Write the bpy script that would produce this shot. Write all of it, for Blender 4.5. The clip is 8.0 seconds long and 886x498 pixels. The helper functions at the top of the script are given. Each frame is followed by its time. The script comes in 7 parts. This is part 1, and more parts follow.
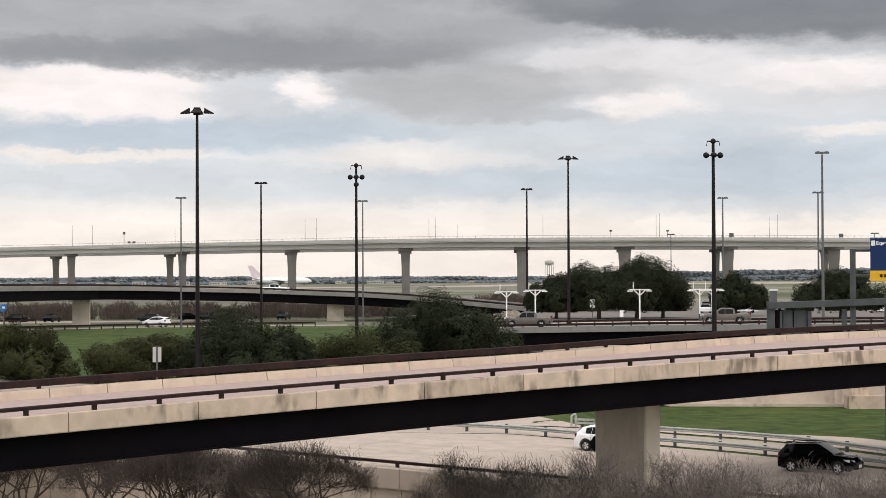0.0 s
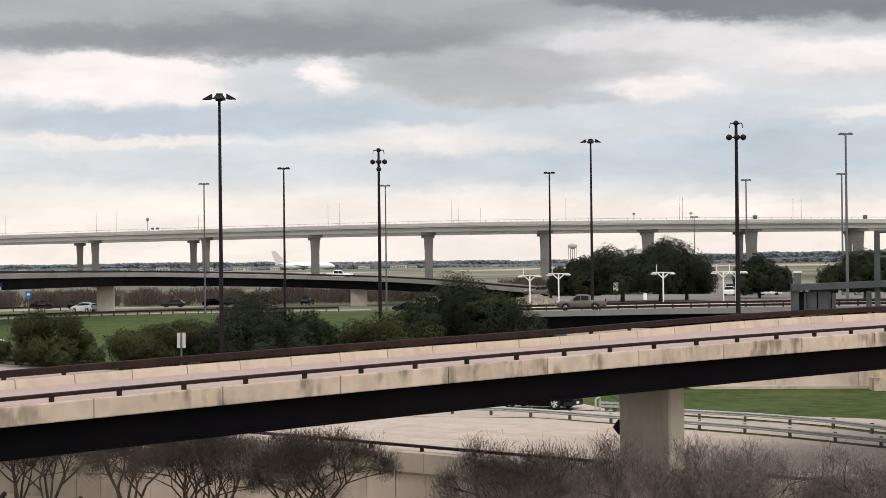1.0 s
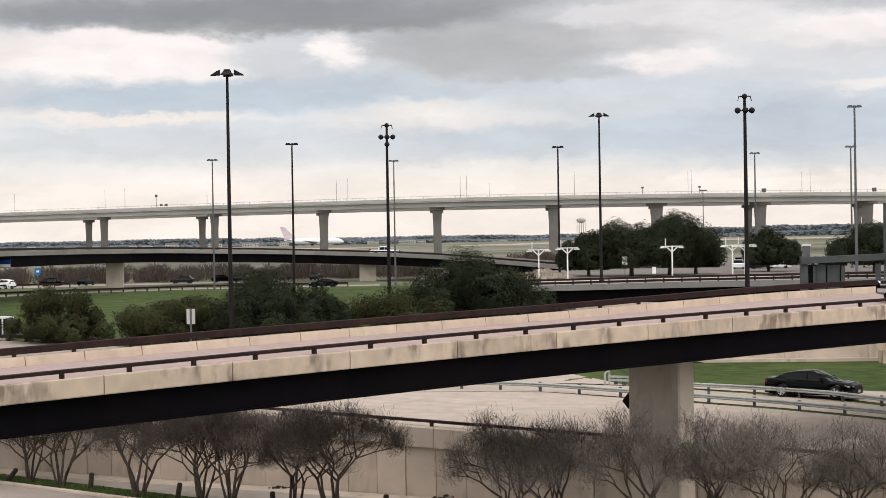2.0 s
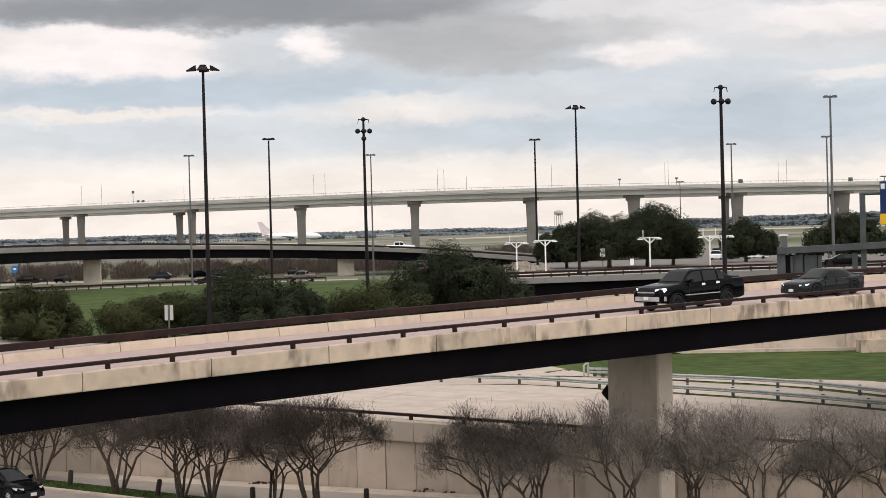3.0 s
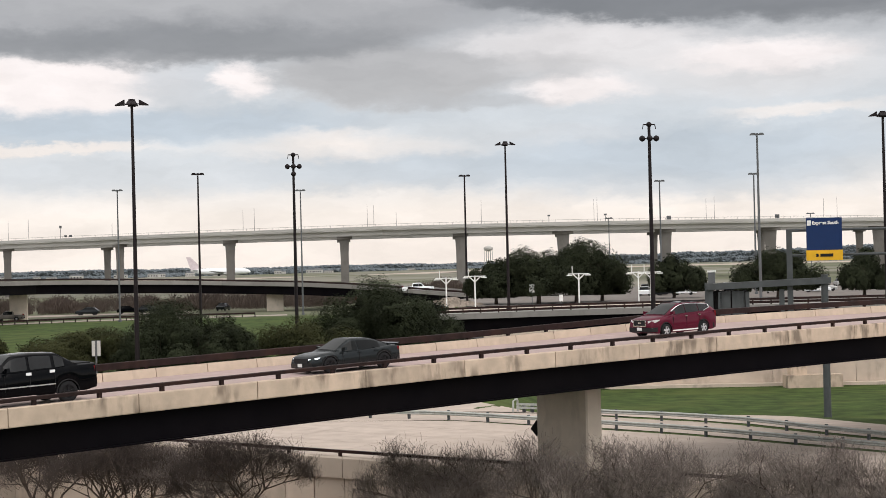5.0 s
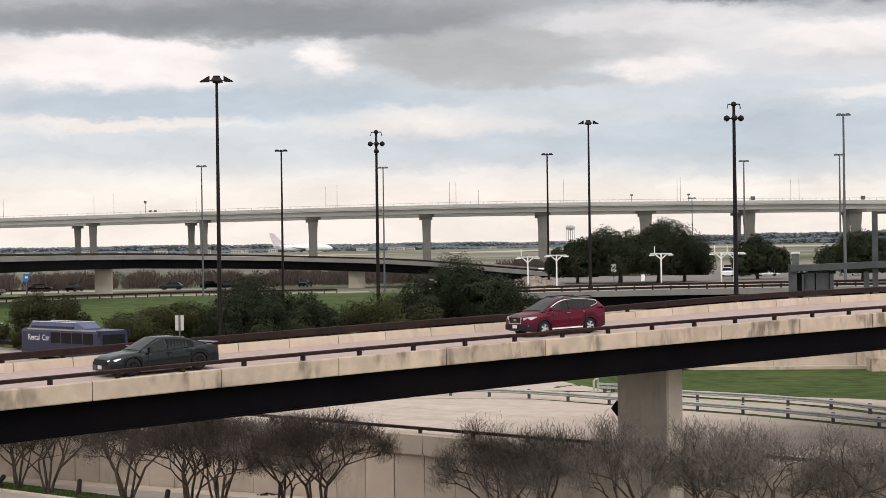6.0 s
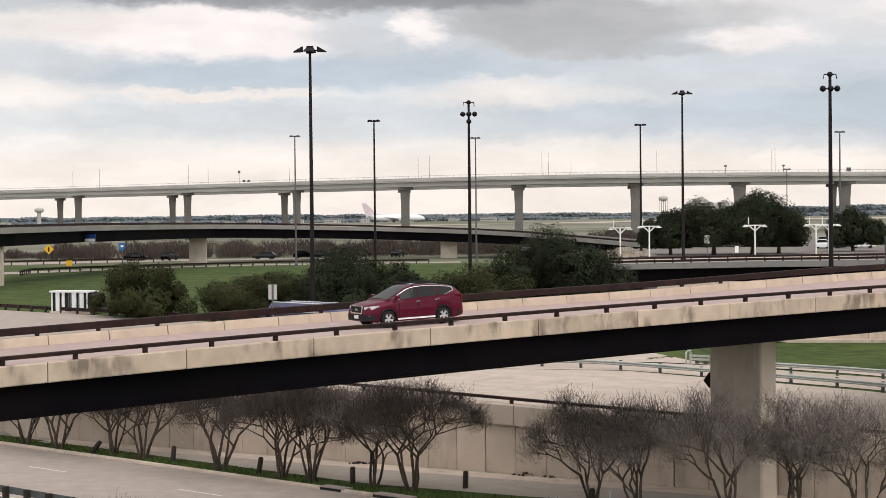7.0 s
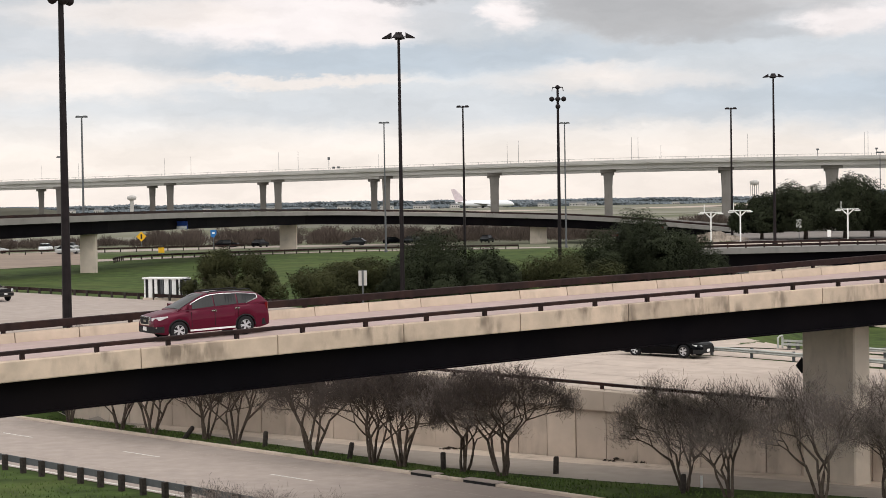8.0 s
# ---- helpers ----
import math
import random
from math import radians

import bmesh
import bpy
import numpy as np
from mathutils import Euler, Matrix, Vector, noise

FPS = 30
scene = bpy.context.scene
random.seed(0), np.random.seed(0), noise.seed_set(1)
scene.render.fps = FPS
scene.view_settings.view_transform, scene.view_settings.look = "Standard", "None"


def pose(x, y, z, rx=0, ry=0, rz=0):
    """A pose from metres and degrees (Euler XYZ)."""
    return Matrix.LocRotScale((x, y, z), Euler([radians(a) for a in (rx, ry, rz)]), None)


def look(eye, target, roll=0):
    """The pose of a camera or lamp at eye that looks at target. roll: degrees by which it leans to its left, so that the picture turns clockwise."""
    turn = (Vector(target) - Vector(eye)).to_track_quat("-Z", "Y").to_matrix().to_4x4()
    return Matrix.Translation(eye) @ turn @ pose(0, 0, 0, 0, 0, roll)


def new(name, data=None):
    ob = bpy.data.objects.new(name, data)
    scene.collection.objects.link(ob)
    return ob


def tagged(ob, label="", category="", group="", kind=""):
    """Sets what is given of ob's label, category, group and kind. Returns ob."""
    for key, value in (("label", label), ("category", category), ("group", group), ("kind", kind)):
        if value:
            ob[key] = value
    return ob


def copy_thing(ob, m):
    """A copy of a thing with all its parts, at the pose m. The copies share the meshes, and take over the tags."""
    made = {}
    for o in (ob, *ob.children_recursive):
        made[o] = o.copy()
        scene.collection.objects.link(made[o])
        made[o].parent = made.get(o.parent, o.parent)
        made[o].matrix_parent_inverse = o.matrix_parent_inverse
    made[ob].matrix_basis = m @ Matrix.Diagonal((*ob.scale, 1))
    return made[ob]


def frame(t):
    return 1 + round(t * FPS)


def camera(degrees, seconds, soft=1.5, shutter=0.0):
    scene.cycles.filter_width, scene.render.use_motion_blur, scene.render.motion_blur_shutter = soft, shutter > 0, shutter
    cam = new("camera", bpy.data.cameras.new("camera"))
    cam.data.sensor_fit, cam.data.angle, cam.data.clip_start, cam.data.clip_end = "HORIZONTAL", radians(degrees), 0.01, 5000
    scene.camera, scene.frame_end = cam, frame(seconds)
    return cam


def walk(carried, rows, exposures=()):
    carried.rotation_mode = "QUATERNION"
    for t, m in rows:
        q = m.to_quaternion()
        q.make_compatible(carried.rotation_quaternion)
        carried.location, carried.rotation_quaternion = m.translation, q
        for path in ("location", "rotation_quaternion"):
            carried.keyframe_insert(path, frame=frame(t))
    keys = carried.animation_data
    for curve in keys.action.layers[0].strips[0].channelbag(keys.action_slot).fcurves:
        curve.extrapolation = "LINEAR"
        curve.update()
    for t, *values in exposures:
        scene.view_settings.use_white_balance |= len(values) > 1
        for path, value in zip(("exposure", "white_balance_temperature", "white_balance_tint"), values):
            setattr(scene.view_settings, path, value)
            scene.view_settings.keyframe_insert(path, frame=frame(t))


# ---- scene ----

# ---------- camera ----------
EYE = (0.0, 0.0, 12.0)
cam = camera(27.08, 8.0, soft=0.85)
walk(cam, [
    (0, look(EYE, (-0.026, 99.989, 13.504), -0.259)),
    (0.5, look(EYE, (-0.704, 99.991, 13.151), -0.397)),
    (1, look(EYE, (-1.283, 99.990, 12.656), -0.638)),
    (1.5, look(EYE, (-1.628, 99.987, 12.001), -0.849)),
    (1.7, look(EYE, (-1.737, 99.984, 11.699), -0.876)),
    (2.8, look(EYE, (-1.138, 99.986, 10.782), -1.368)),
    (3, look(EYE, (-0.583, 99.992, 10.922), -1.475)),
    (3.5, look(EYE, (1.445, 99.988, 11.521), -1.618)),
    (4, look(EYE, (3.553, 99.936, 12.411), -1.663)),
    (4.2, look(EYE, (4.112, 99.913, 12.723), -1.639)),
    (5.3, look(EYE, (2.337, 99.970, 12.780), -1.129)),
    (5.5, look(EYE, (1.334, 99.990, 12.524), -1.029)),
    (6, look(EYE, (-1.181, 99.992, 11.667), -0.790)),
    (6.5, look(EYE, (-3.627, 99.928, 10.876), -0.620)),
    (7, look(EYE, (-6.195, 99.790, 10.119), -0.586)),
    (7.5, look(EYE, (-8.855, 99.579, 9.628), -0.687)),
    (8, look(EYE, (-11.046, 99.354, 9.401), -0.899)),
])

# ---------- world: broken overcast, one soft sun ----------
world = bpy.data.worlds.new("overcast_sky")
scene.world = world
world.use_nodes = True
SUN_DIR = Vector((0.40, -0.36, 0.84)).normalized()


def sky():
    nt = world.node_tree
    N, L = nt.nodes, nt.links
    N.clear()

    def math_node(op, a, b=None, c=None, clamp=False):
        n = N.new("ShaderNodeMath")
        n.operation, n.use_clamp = op, clamp
        for k, s in enumerate((a, b, c)):
            if s is None:
                continue
            if isinstance(s, (int, float)):
                n.inputs[k].default_value = s
            else:
                L.new(s, n.inputs[k])
        return n.outputs[0]

    def vec_node(op, a, b):
        n = N.new("ShaderNodeVectorMath")
        n.operation = op
        for k, s in enumerate((a, b)):
            if isinstance(s, tuple):
                n.inputs[k].default_value = s
            elif s is not None:
                L.new(s, n.inputs[k])
        return n

    def noise_node(vec, scale, detail=5.0, rough=0.55):
        n = N.new("ShaderNodeTexNoise")
        n.inputs["Scale"].default_value, n.inputs["Detail"].default_value, n.inputs["Roughness"].default_value = scale, detail, rough
        L.new(vec, n.inputs["Vector"])
        return n

    def mix(fac, a, b, blend="MIX"):
        n = N.new("ShaderNodeMix")
        n.data_type, n.blend_type, n.clamp_factor = "RGBA", blend, True
        for sock, s in ((n.inputs[0], fac), (n.inputs[6], a), (n.inputs[7], b)):
            if isinstance(s, tuple):
                sock.default_value = (*s, 1)
            elif isinstance(s, (int, float)):
                sock.default_value = s
            else:
                L.new(s, sock)
        return n.outputs[2]

    coord = N.new("ShaderNodeTexCoord").outputs["Generated"]
    sep = N.new("ShaderNodeSeparateXYZ")
    L.new(coord, sep.inputs[0])
    az = math_node("MULTIPLY", math_node("ARCTAN2", sep.outputs[0], sep.outputs[1]), 57.2958)
    el = math_node("MULTIPLY", math_node("ARCSINE", sep.outputs[2]), 57.2958)
    comb = N.new("ShaderNodeCombineXYZ")
    L.new(az, comb.inputs[0]), L.new(el, comb.inputs[1])
    # edges torn at two scales
    broad = noise_node(vec_node("MULTIPLY", comb.outputs[0], (0.16, 0.42, 1.0)).outputs[0], 1.0, 4.0, 0.55)
    torn = noise_node(vec_node("MULTIPLY", comb.outputs[0], (0.75, 1.7, 1.0)).outputs[0], 1.0, 9.0, 0.62)
    half = (0.5, 0.5, 0.5)
    push = vec_node("MULTIPLY", vec_node("SUBTRACT", broad.outputs["Color"], half).outputs[0], (2.2, 0.55, 0.0)).outputs[0]
    shred = vec_node("MULTIPLY", vec_node("SUBTRACT", torn.outputs["Color"], half).outputs[0], (2.2, 0.95, 0.0)).outputs[0]
    p = vec_node("ADD", vec_node("ADD", comb.outputs[0], push).outputs[0], shred).outputs[0]

    # elevation gradient: cream at the horizon, pale blue grey above, a grey deck, then the open overcast
    ramp = N.new("ShaderNodeValToRGB")
    L.new(math_node("DIVIDE", el, 30.0, clamp=True), ramp.inputs[0])
    stops = [(0.0, (0.93, 0.84, 0.765)), (0.055, (0.905, 0.83, 0.765)), (0.095, (0.78, 0.775, 0.775)), (0.15, (0.60, 0.635, 0.67)), (0.2, (0.60, 0.61, 0.625)),
             (0.27, (0.36, 0.36, 0.37)), (0.45, (0.72, 0.71, 0.70)), (1.0, (1.40, 1.38, 1.35))]
    cr = ramp.color_ramp
    cr.elements[0].position, cr.elements[0].color = stops[0][0], (*stops[0][1], 1)
    cr.elements[1].position, cr.elements[1].color = stops[-1][0], (*stops[-1][1], 1)
    for pos, col in stops[1:-1]:
        cr.elements.new(pos).color = (*col, 1)
    colour = ramp.outputs[0]

    def bank(a, e, ra, re, w, tint, edge=0.6):
        """One cloud bank over what lies behind: azimuth, elevation, half sizes, weight, colour, softness of its rim."""
        nonlocal colour
        off = vec_node("MULTIPLY", vec_node("SUBTRACT", p, (a, e, 0.0)).outputs[0], (1 / ra, 1 / re, 0.0)).outputs[0]
        soft = N.new("ShaderNodeMapRange")
        soft.interpolation_type = "SMOOTHSTEP"
        soft.inputs["From Min"].default_value, soft.inputs["From Max"].default_value = 1.0 + edge, max(0.05, 1.0 - edge)
        soft.inputs["To Min"].default_value, soft.inputs["To Max"].default_value = 0.0, w
        L.new(vec_node("LENGTH", off, None).outputs["Value"], soft.inputs["Value"])
        colour = mix(soft.outputs[0], colour, tint)

    DARK, GREY, BLUE = (0.20, 0.20, 0.207), (0.45, 0.44, 0.44), (0.49, 0.555, 0.625)
    WHITE, CREAM, PALE = (0.93, 0.855, 0.83), (0.90, 0.815, 0.755), (0.66, 0.655, 0.665)
    # pale and blue middle heights
    bank(-4.0, 2.95, 13.0, 0.6, 0.75, (0.60, 0.635, 0.675), 0.5)
    bank(10.0, 3.3, 7.0, 0.9, 0.85, BLUE)
    bank(9.5, 2.3, 5.0, 0.5, 0.55, BLUE)
    bank(-7.5, 4.45, 6.5, 0.55, 0.8, BLUE, 0.45)
    bank(-11.0, 4.1, 4.5, 0.35, 0.5, BLUE)
    bank(1.5, 2.9, 4.5, 0.6, 0.45, BLUE)
    bank(-17.0, 4.9, 3.5, 0.5, 0.5, PALE)
    bank(-10.5, 3.72, 3.2, 0.16, 0.8, CREAM, 0.5)
    bank(-17.5, 3.8, 3.6, 0.55, 0.8, CREAM)
    bank(-1.4, 3.95, 1.6, 0.3, 0.6, CREAM)
    bank(-1.0, 3.6, 3.5, 0.3, 0.5, CREAM)
    bank(5.8, 3.9, 2.2, 0.28, 0.35, PALE)
    # the bright break under the deck
    bank(-10.6, 5.7, 4.6, 0.85, 1.0, WHITE, 0.3)
    bank(-15.5, 5.9, 3.4, 0.5, 0.75, CREAM, 0.5)
    bank(-5.9, 5.6, 1.4, 0.7, 0.75, (0.60, 0.62, 0.645), 0.5)
    bank(-4.25, 5.75, 0.8, 0.5, 0.95, WHITE, 0.45)
    bank(6.5, 6.6, 3.8, 0.8, 0.85, (0.80, 0.765, 0.755), 0.4)
    bank(11.5, 5.9, 4.0, 0.9, 0.7, (0.72, 0.70, 0.695), 0.5)
    bank(6.3, 5.35, 1.9, 0.42, 0.9, WHITE, 0.5)
    bank(11.8, 6.2, 2.6, 0.45, 0.85, WHITE, 0.5)
    bank(13.0, 4.5, 2.2, 0.22, 0.6, CREAM, 0.5)
    # grey cloud with a flat foot
    bank(0.2, 5.85, 3.6, 1.05, 0.9, GREY, 0.22)
    bank(3.8, 6.0, 3.0, 0.5, 0.55, GREY, 0.5)
    bank(2.0, 5.0, 3.2, 0.22, 0.5, (0.47, 0.47, 0.48), 0.5)
    # the dark deck
    bank(-7.0, 7.75, 9.5, 1.45, 0.9, (0.375, 0.37, 0.375), 0.13)
    bank(-21.0, 7.7, 8.0, 0.9, 0.7, GREY, 0.2)
    bank(-4.5, 7.0, 5.5, 0.55, 0.65, DARK, 0.5)
    bank(-11.5, 7.0, 4.0, 0.45, 0.55, DARK, 0.5)
    bank(-6.0, 8.3, 7.0, 0.45, 0.6, (0.46, 0.455, 0.455), 0.6)
    bank(10.5, 8.75, 9.0, 1.38, 0.95, DARK, 0.12)
    bank(13.5, 7.85, 5.0, 0.75, 0.85, DARK, 0.3)
    bank(3.4, 8.5, 2.0, 0.45, 0.5, (0.28, 0.28, 0.285), 0.5)
    # billows and finer wisps within the banks
    billow = noise_node(vec_node("MULTIPLY", p, (0.26, 0.95, 1.0)).outputs[0], 1.0, 6.0, 0.55)
    tone = math_node("MULTIPLY_ADD", billow.outputs["Fac"], 0.50, 0.75)
    colour = mix(1.0, colour, tone, "MULTIPLY")
    # thin blue behind
    air = N.new("ShaderNodeTexSky")
    air.sky_type, air.sun_disc = "NISHITA", False
    air.sun_elevation, air.sun_rotation = math.asin(SUN_DIR.z), math.atan2(SUN_DIR.x, SUN_DIR.y)
    colour = mix(0.012, colour, air.outputs[0], "ADD")
    # the cloud is thinner low down behind, thicker overhead
    facing = math_node("COSINE", math_node("DIVIDE", az, 57.2958))
    low = math_node("MULTIPLY_ADD", facing, -0.35, 1.35)
    high = math_node("MULTIPLY_ADD", sep.outputs[1], -0.35, 0.85)
    lift = math_node("DIVIDE", math_node("SUBTRACT", el, 10.0), 14.0, clamp=True)
    ahead = math_node("ADD", math_node("MULTIPLY", low, math_node("SUBTRACT", 1.0, lift)), math_node("MULTIPLY", high, lift))
    colour = mix(1.0, colour, ahead, "MULTIPLY")
    colour = mix(1.0, colour, (1.0, 0.992, 1.0), "MULTIPLY")
    # below the horizon: dull ground tone
    ground_fac = math_node("LESS_THAN", el, -0.6)
    colour = mix(ground_fac, colour, (0.12, 0.115, 0.10))
    bg = N.new("ShaderNodeBackground")
    bg.inputs["Strength"].default_value = 1.0
    L.new(colour, bg.inputs["Color"])
    out = N.new("ShaderNodeOutputWorld")
    L.new(bg.outputs[0], out.inputs[0])


sky()
sun = new("sun", bpy.data.lights.new("sun", "SUN"))
sun.data.energy, sun.data.angle, sun.data.color = 0.9, radians(50), (1.0, 0.955, 0.91)
sun.matrix_world = look((60, -60, 90), tuple(Vector((60, -60, 90)) - SUN_DIR))
scene.view_settings.exposure = 0.0


# ---------- materials ----------
def material(name, colour, rough=0.8, metal=0.0, vary=0.18, scale=3.0, big=0.25, stain=None, bump=0.15, island=0.0, object_random=0.0,
             coat=0.0, transmission=0.0, emit=None, streak=0.0):
    """Principled surface with two scales of colour change, optional stains, run-down streaks and fine relief."""
    m = bpy.data.materials.new(name)
    m.use_nodes = True
    N, L = m.node_tree.nodes, m.node_tree.links
    b = N["Principled BSDF"]
    b.inputs["Roughness"].default_value, b.inputs["Metallic"].default_value = rough, metal
    b.inputs["Coat Weight"].default_value = coat
    b.inputs["Specular IOR Level"].default_value = 0.25 if rough < 0.5 else 0.12
    b.inputs["Transmission Weight"].default_value = transmission
    pos = N.new("ShaderNodeTexCoord").outputs["Object"]

    def nz(s, detail=4.0, vec=None):
        n = N.new("ShaderNodeTexNoise")
        n.inputs["Scale"].default_value, n.inputs["Detail"].default_value = s, detail
        L.new(vec or pos, n.inputs["Vector"])
        return n.outputs["Fac"]

    def mixer(fac, a, bb, blend="MIX"):
        n = N.new("ShaderNodeMix")
        n.data_type, n.blend_type = "RGBA", blend
        for sock, s in ((n.inputs[0], fac), (n.inputs[6], a), (n.inputs[7], bb)):
            if isinstance(s, tuple):
                sock.default_value = (*s, 1)
            elif isinstance(s, (int, float)):
                sock.default_value = s
            else:
                L.new(s, sock)
        return n.outputs[2]

    def contrast(v, lo, hi, to_lo, to_hi):
        n = N.new("ShaderNodeMapRange")
        n.inputs["From Min"].default_value, n.inputs["From Max"].default_value = lo, hi
        n.inputs["To Min"].default_value, n.inputs["To Max"].default_value = to_lo, to_hi
        L.new(v, n.inputs["Value"])
        return n.outputs[0]

    lo, hi = tuple(c * (1 - vary) for c in colour), tuple(min(1.0, c * (1 + vary)) for c in colour)
    col = mixer(contrast(nz(scale), 0.3, 0.7, 0, 1), lo, hi)
    if stain:
        col = mixer(contrast(nz(big, 6.0), 0.48, 0.72, 0, 0.75), col, stain)
    if streak:
        mp = N.new("ShaderNodeMapping")
        mp.inputs["Scale"].default_value = (2.1, 2.1, 0.7)
        L.new(pos, mp.inputs["Vector"])
        run = N.new("ShaderNodeMath")
        run.operation = "MULTIPLY"
        L.new(contrast(nz(1.0, 6.0, mp.outputs[0]), 0.45, 0.62, 0, streak), run.inputs[0])
        L.new(contrast(nz(0.42, 3.0), 0.47, 0.60, 0.04, 1.0), run.inputs[1])
        col = mixer(run.outputs[0], col, tuple(c * 0.42 for c in colour))
    if island or object_random:
        src = N.new("ShaderNodeNewGeometry").outputs["Random Per Island"] if island else N.new("ShaderNodeObjectInfo").outputs["Random"]
        k = island or object_random
        n = N.new("ShaderNodeMapRange")
        n.inputs["To Min"].default_value, n.inputs["To Max"].default_value = 1 - k, 1 + k
        L.new(src, n.inputs["Value"])
        col = mixer(1.0, col, n.outputs[0], "MULTIPLY")
    L.new(col, b.inputs["Base Color"])
    if bump:
        bp = N.new("ShaderNodeBump")
        bp.inputs["Strength"].default_value, bp.inputs["Distance"].default_value = bump, 0.03
        L.new(nz(scale * 6, 6.0), bp.inputs["Height"])
        L.new(bp.outputs[0], b.inputs["Normal"])
    if emit:
        b.inputs["Emission Color"].default_value, b.inputs["Emission Strength"].default_value = (*emit[0], 1), emit[1]
    return m


M = {}
M["concrete"] = material("concrete_barrier", (0.575, 0.455, 0.355), 0.85, vary=0.10, scale=1.6, stain=(0.44, 0.355, 0.28), big=0.9, object_random=0.06, streak=1.0)
M["concrete_far"] = material("clean_concrete_barrier", (0.57, 0.458, 0.36), 0.85, vary=0.08, scale=1.6, stain=(0.49, 0.395, 0.31), big=0.7, object_random=0.05, streak=0.25)
M["concrete_old"] = material("concrete_weathered", (0.58, 0.485, 0.40), 0.88, vary=0.10, scale=0.8, stain=(0.40, 0.335, 0.275), big=0.12, object_random=0.06, streak=0.4)
M["pier"] = material("concrete_pier", (0.60, 0.52, 0.43), 0.85, vary=0.10, scale=0.7, stain=(0.53, 0.455, 0.375), big=0.3, streak=0.25)
M["road"] = material("concrete_road", (0.46, 0.386, 0.33), 0.85, vary=0.10, scale=1.1, stain=(0.385, 0.32, 0.272), big=0.09)
M["road_low"] = material("worn_road_concrete", (0.36, 0.305, 0.27), 0.85, vary=0.10, scale=1.1, stain=(0.30, 0.252, 0.222), big=0.09)
M["road_dusty"] = material("dusty_pale_concrete", (0.35, 0.305, 0.265), 0.85, vary=0.10, scale=1.2, stain=(0.33, 0.29, 0.25), big=0.2)
M["deck"] = material("pinkish_road_deck", (0.41, 0.315, 0.295), 0.85, vary=0.08, scale=1.5, stain=(0.36, 0.29, 0.26), big=0.2)
M["asphalt"] = material("asphalt", (0.06, 0.056, 0.055), 0.9, vary=0.2, scale=3.0, stain=(0.09, 0.085, 0.08), big=0.1)
M["lot"] = material("worn_grey_asphalt", (0.19, 0.17, 0.155), 0.9, vary=0.15, scale=0.5, stain=(0.14, 0.125, 0.115), big=0.06)
M["rust"] = material("weathered_brown_steel", (0.024, 0.014, 0.013), 0.6, 0.0, vary=0.25, scale=4.0, stain=(0.05, 0.024, 0.018), big=0.8)
# near black: deep shade below the decks is put into the steel's colour
M["girder"] = material("shade_darkened_girder", (0.0050, 0.0043, 0.0056), 0.65, 0.0, vary=0.2, scale=0.6, stain=(0.009, 0.007, 0.007), big=0.15)
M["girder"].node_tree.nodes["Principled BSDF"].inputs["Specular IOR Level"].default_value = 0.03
M["galv"] = material("galvanised_steel", (0.40, 0.41, 0.385), 0.5, 0.0, vary=0.15, scale=5.0, stain=(0.27, 0.28, 0.265), big=0.8)
M["darkpost"] = material("dark_timber_post", (0.045, 0.038, 0.033), 0.85, vary=0.3, scale=8.0)
M["paint_white"] = material("white_paint", (0.78, 0.78, 0.76), 0.6, vary=0.06, scale=2.0)
M["lane_paint"] = material("worn_lane_paint", (0.62, 0.60, 0.55), 0.8, vary=0.2, scale=6.0)
M["pole"] = material("dark_bronze_pole", (0.018, 0.014, 0.015), 0.55, 0.0, vary=0.2, scale=2.0)
M["pole_grey"] = material("grey_painted_steel", (0.12, 0.125, 0.13), 0.55, 0.0, vary=0.12, scale=2.0)
M["gantry"] = material("grey_green_steel", (0.080, 0.086, 0.088), 0.55, 0.0, vary=0.15, scale=1.5, stain=(0.065, 0.071, 0.073), big=0.5)
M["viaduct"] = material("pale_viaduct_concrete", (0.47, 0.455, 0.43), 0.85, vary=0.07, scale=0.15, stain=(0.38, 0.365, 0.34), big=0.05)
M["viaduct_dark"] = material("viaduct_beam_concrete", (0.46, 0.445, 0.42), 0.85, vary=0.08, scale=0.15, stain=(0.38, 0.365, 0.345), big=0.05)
# darker than the deck concrete: backlit shade of the piers put into the colour
M["viaduct_pier"] = material("viaduct_pier_backlit", (0.185, 0.172, 0.158), 0.85, vary=0.1, scale=0.3, stain=(0.14, 0.132, 0.122), big=0.1, streak=0.2)
M["pier_grey"] = material("grey_bridge_concrete", (0.27, 0.255, 0.235), 0.85, vary=0.1, scale=0.3, stain=(0.21, 0.20, 0.185), big=0.1, streak=0.2)
M["bark"] = material("grey_brown_bark", (0.095, 0.074, 0.060), 0.9, vary=0.3, scale=6.0, island=0.25)
M["twig"] = material("dry_twigs", (0.074, 0.059, 0.052), 0.9, vary=0.2, scale=2.0, island=0.3, bump=0)
# the same twigs in a paler tone, for two of the five trees built
M["twig_pale"] = material("paler_dry_twigs", (0.185, 0.155, 0.138), 0.9, vary=0.2, scale=2.0, island=0.3, bump=0)
M["tan"] = material("tan_worn_pavement", (0.26, 0.205, 0.165), 0.9, vary=0.12, scale=0.4, stain=(0.20, 0.16, 0.13), big=0.08)
M["leaf"] = material("dark_evergreen_leaves", (0.024, 0.029, 0.015), 0.9, vary=0.35, scale=0.45, island=0.10, bump=0)
M["leaf_warm"] = material("olive_leaves", (0.039, 0.041, 0.017), 0.9, vary=0.35, scale=0.45, island=0.10, bump=0)
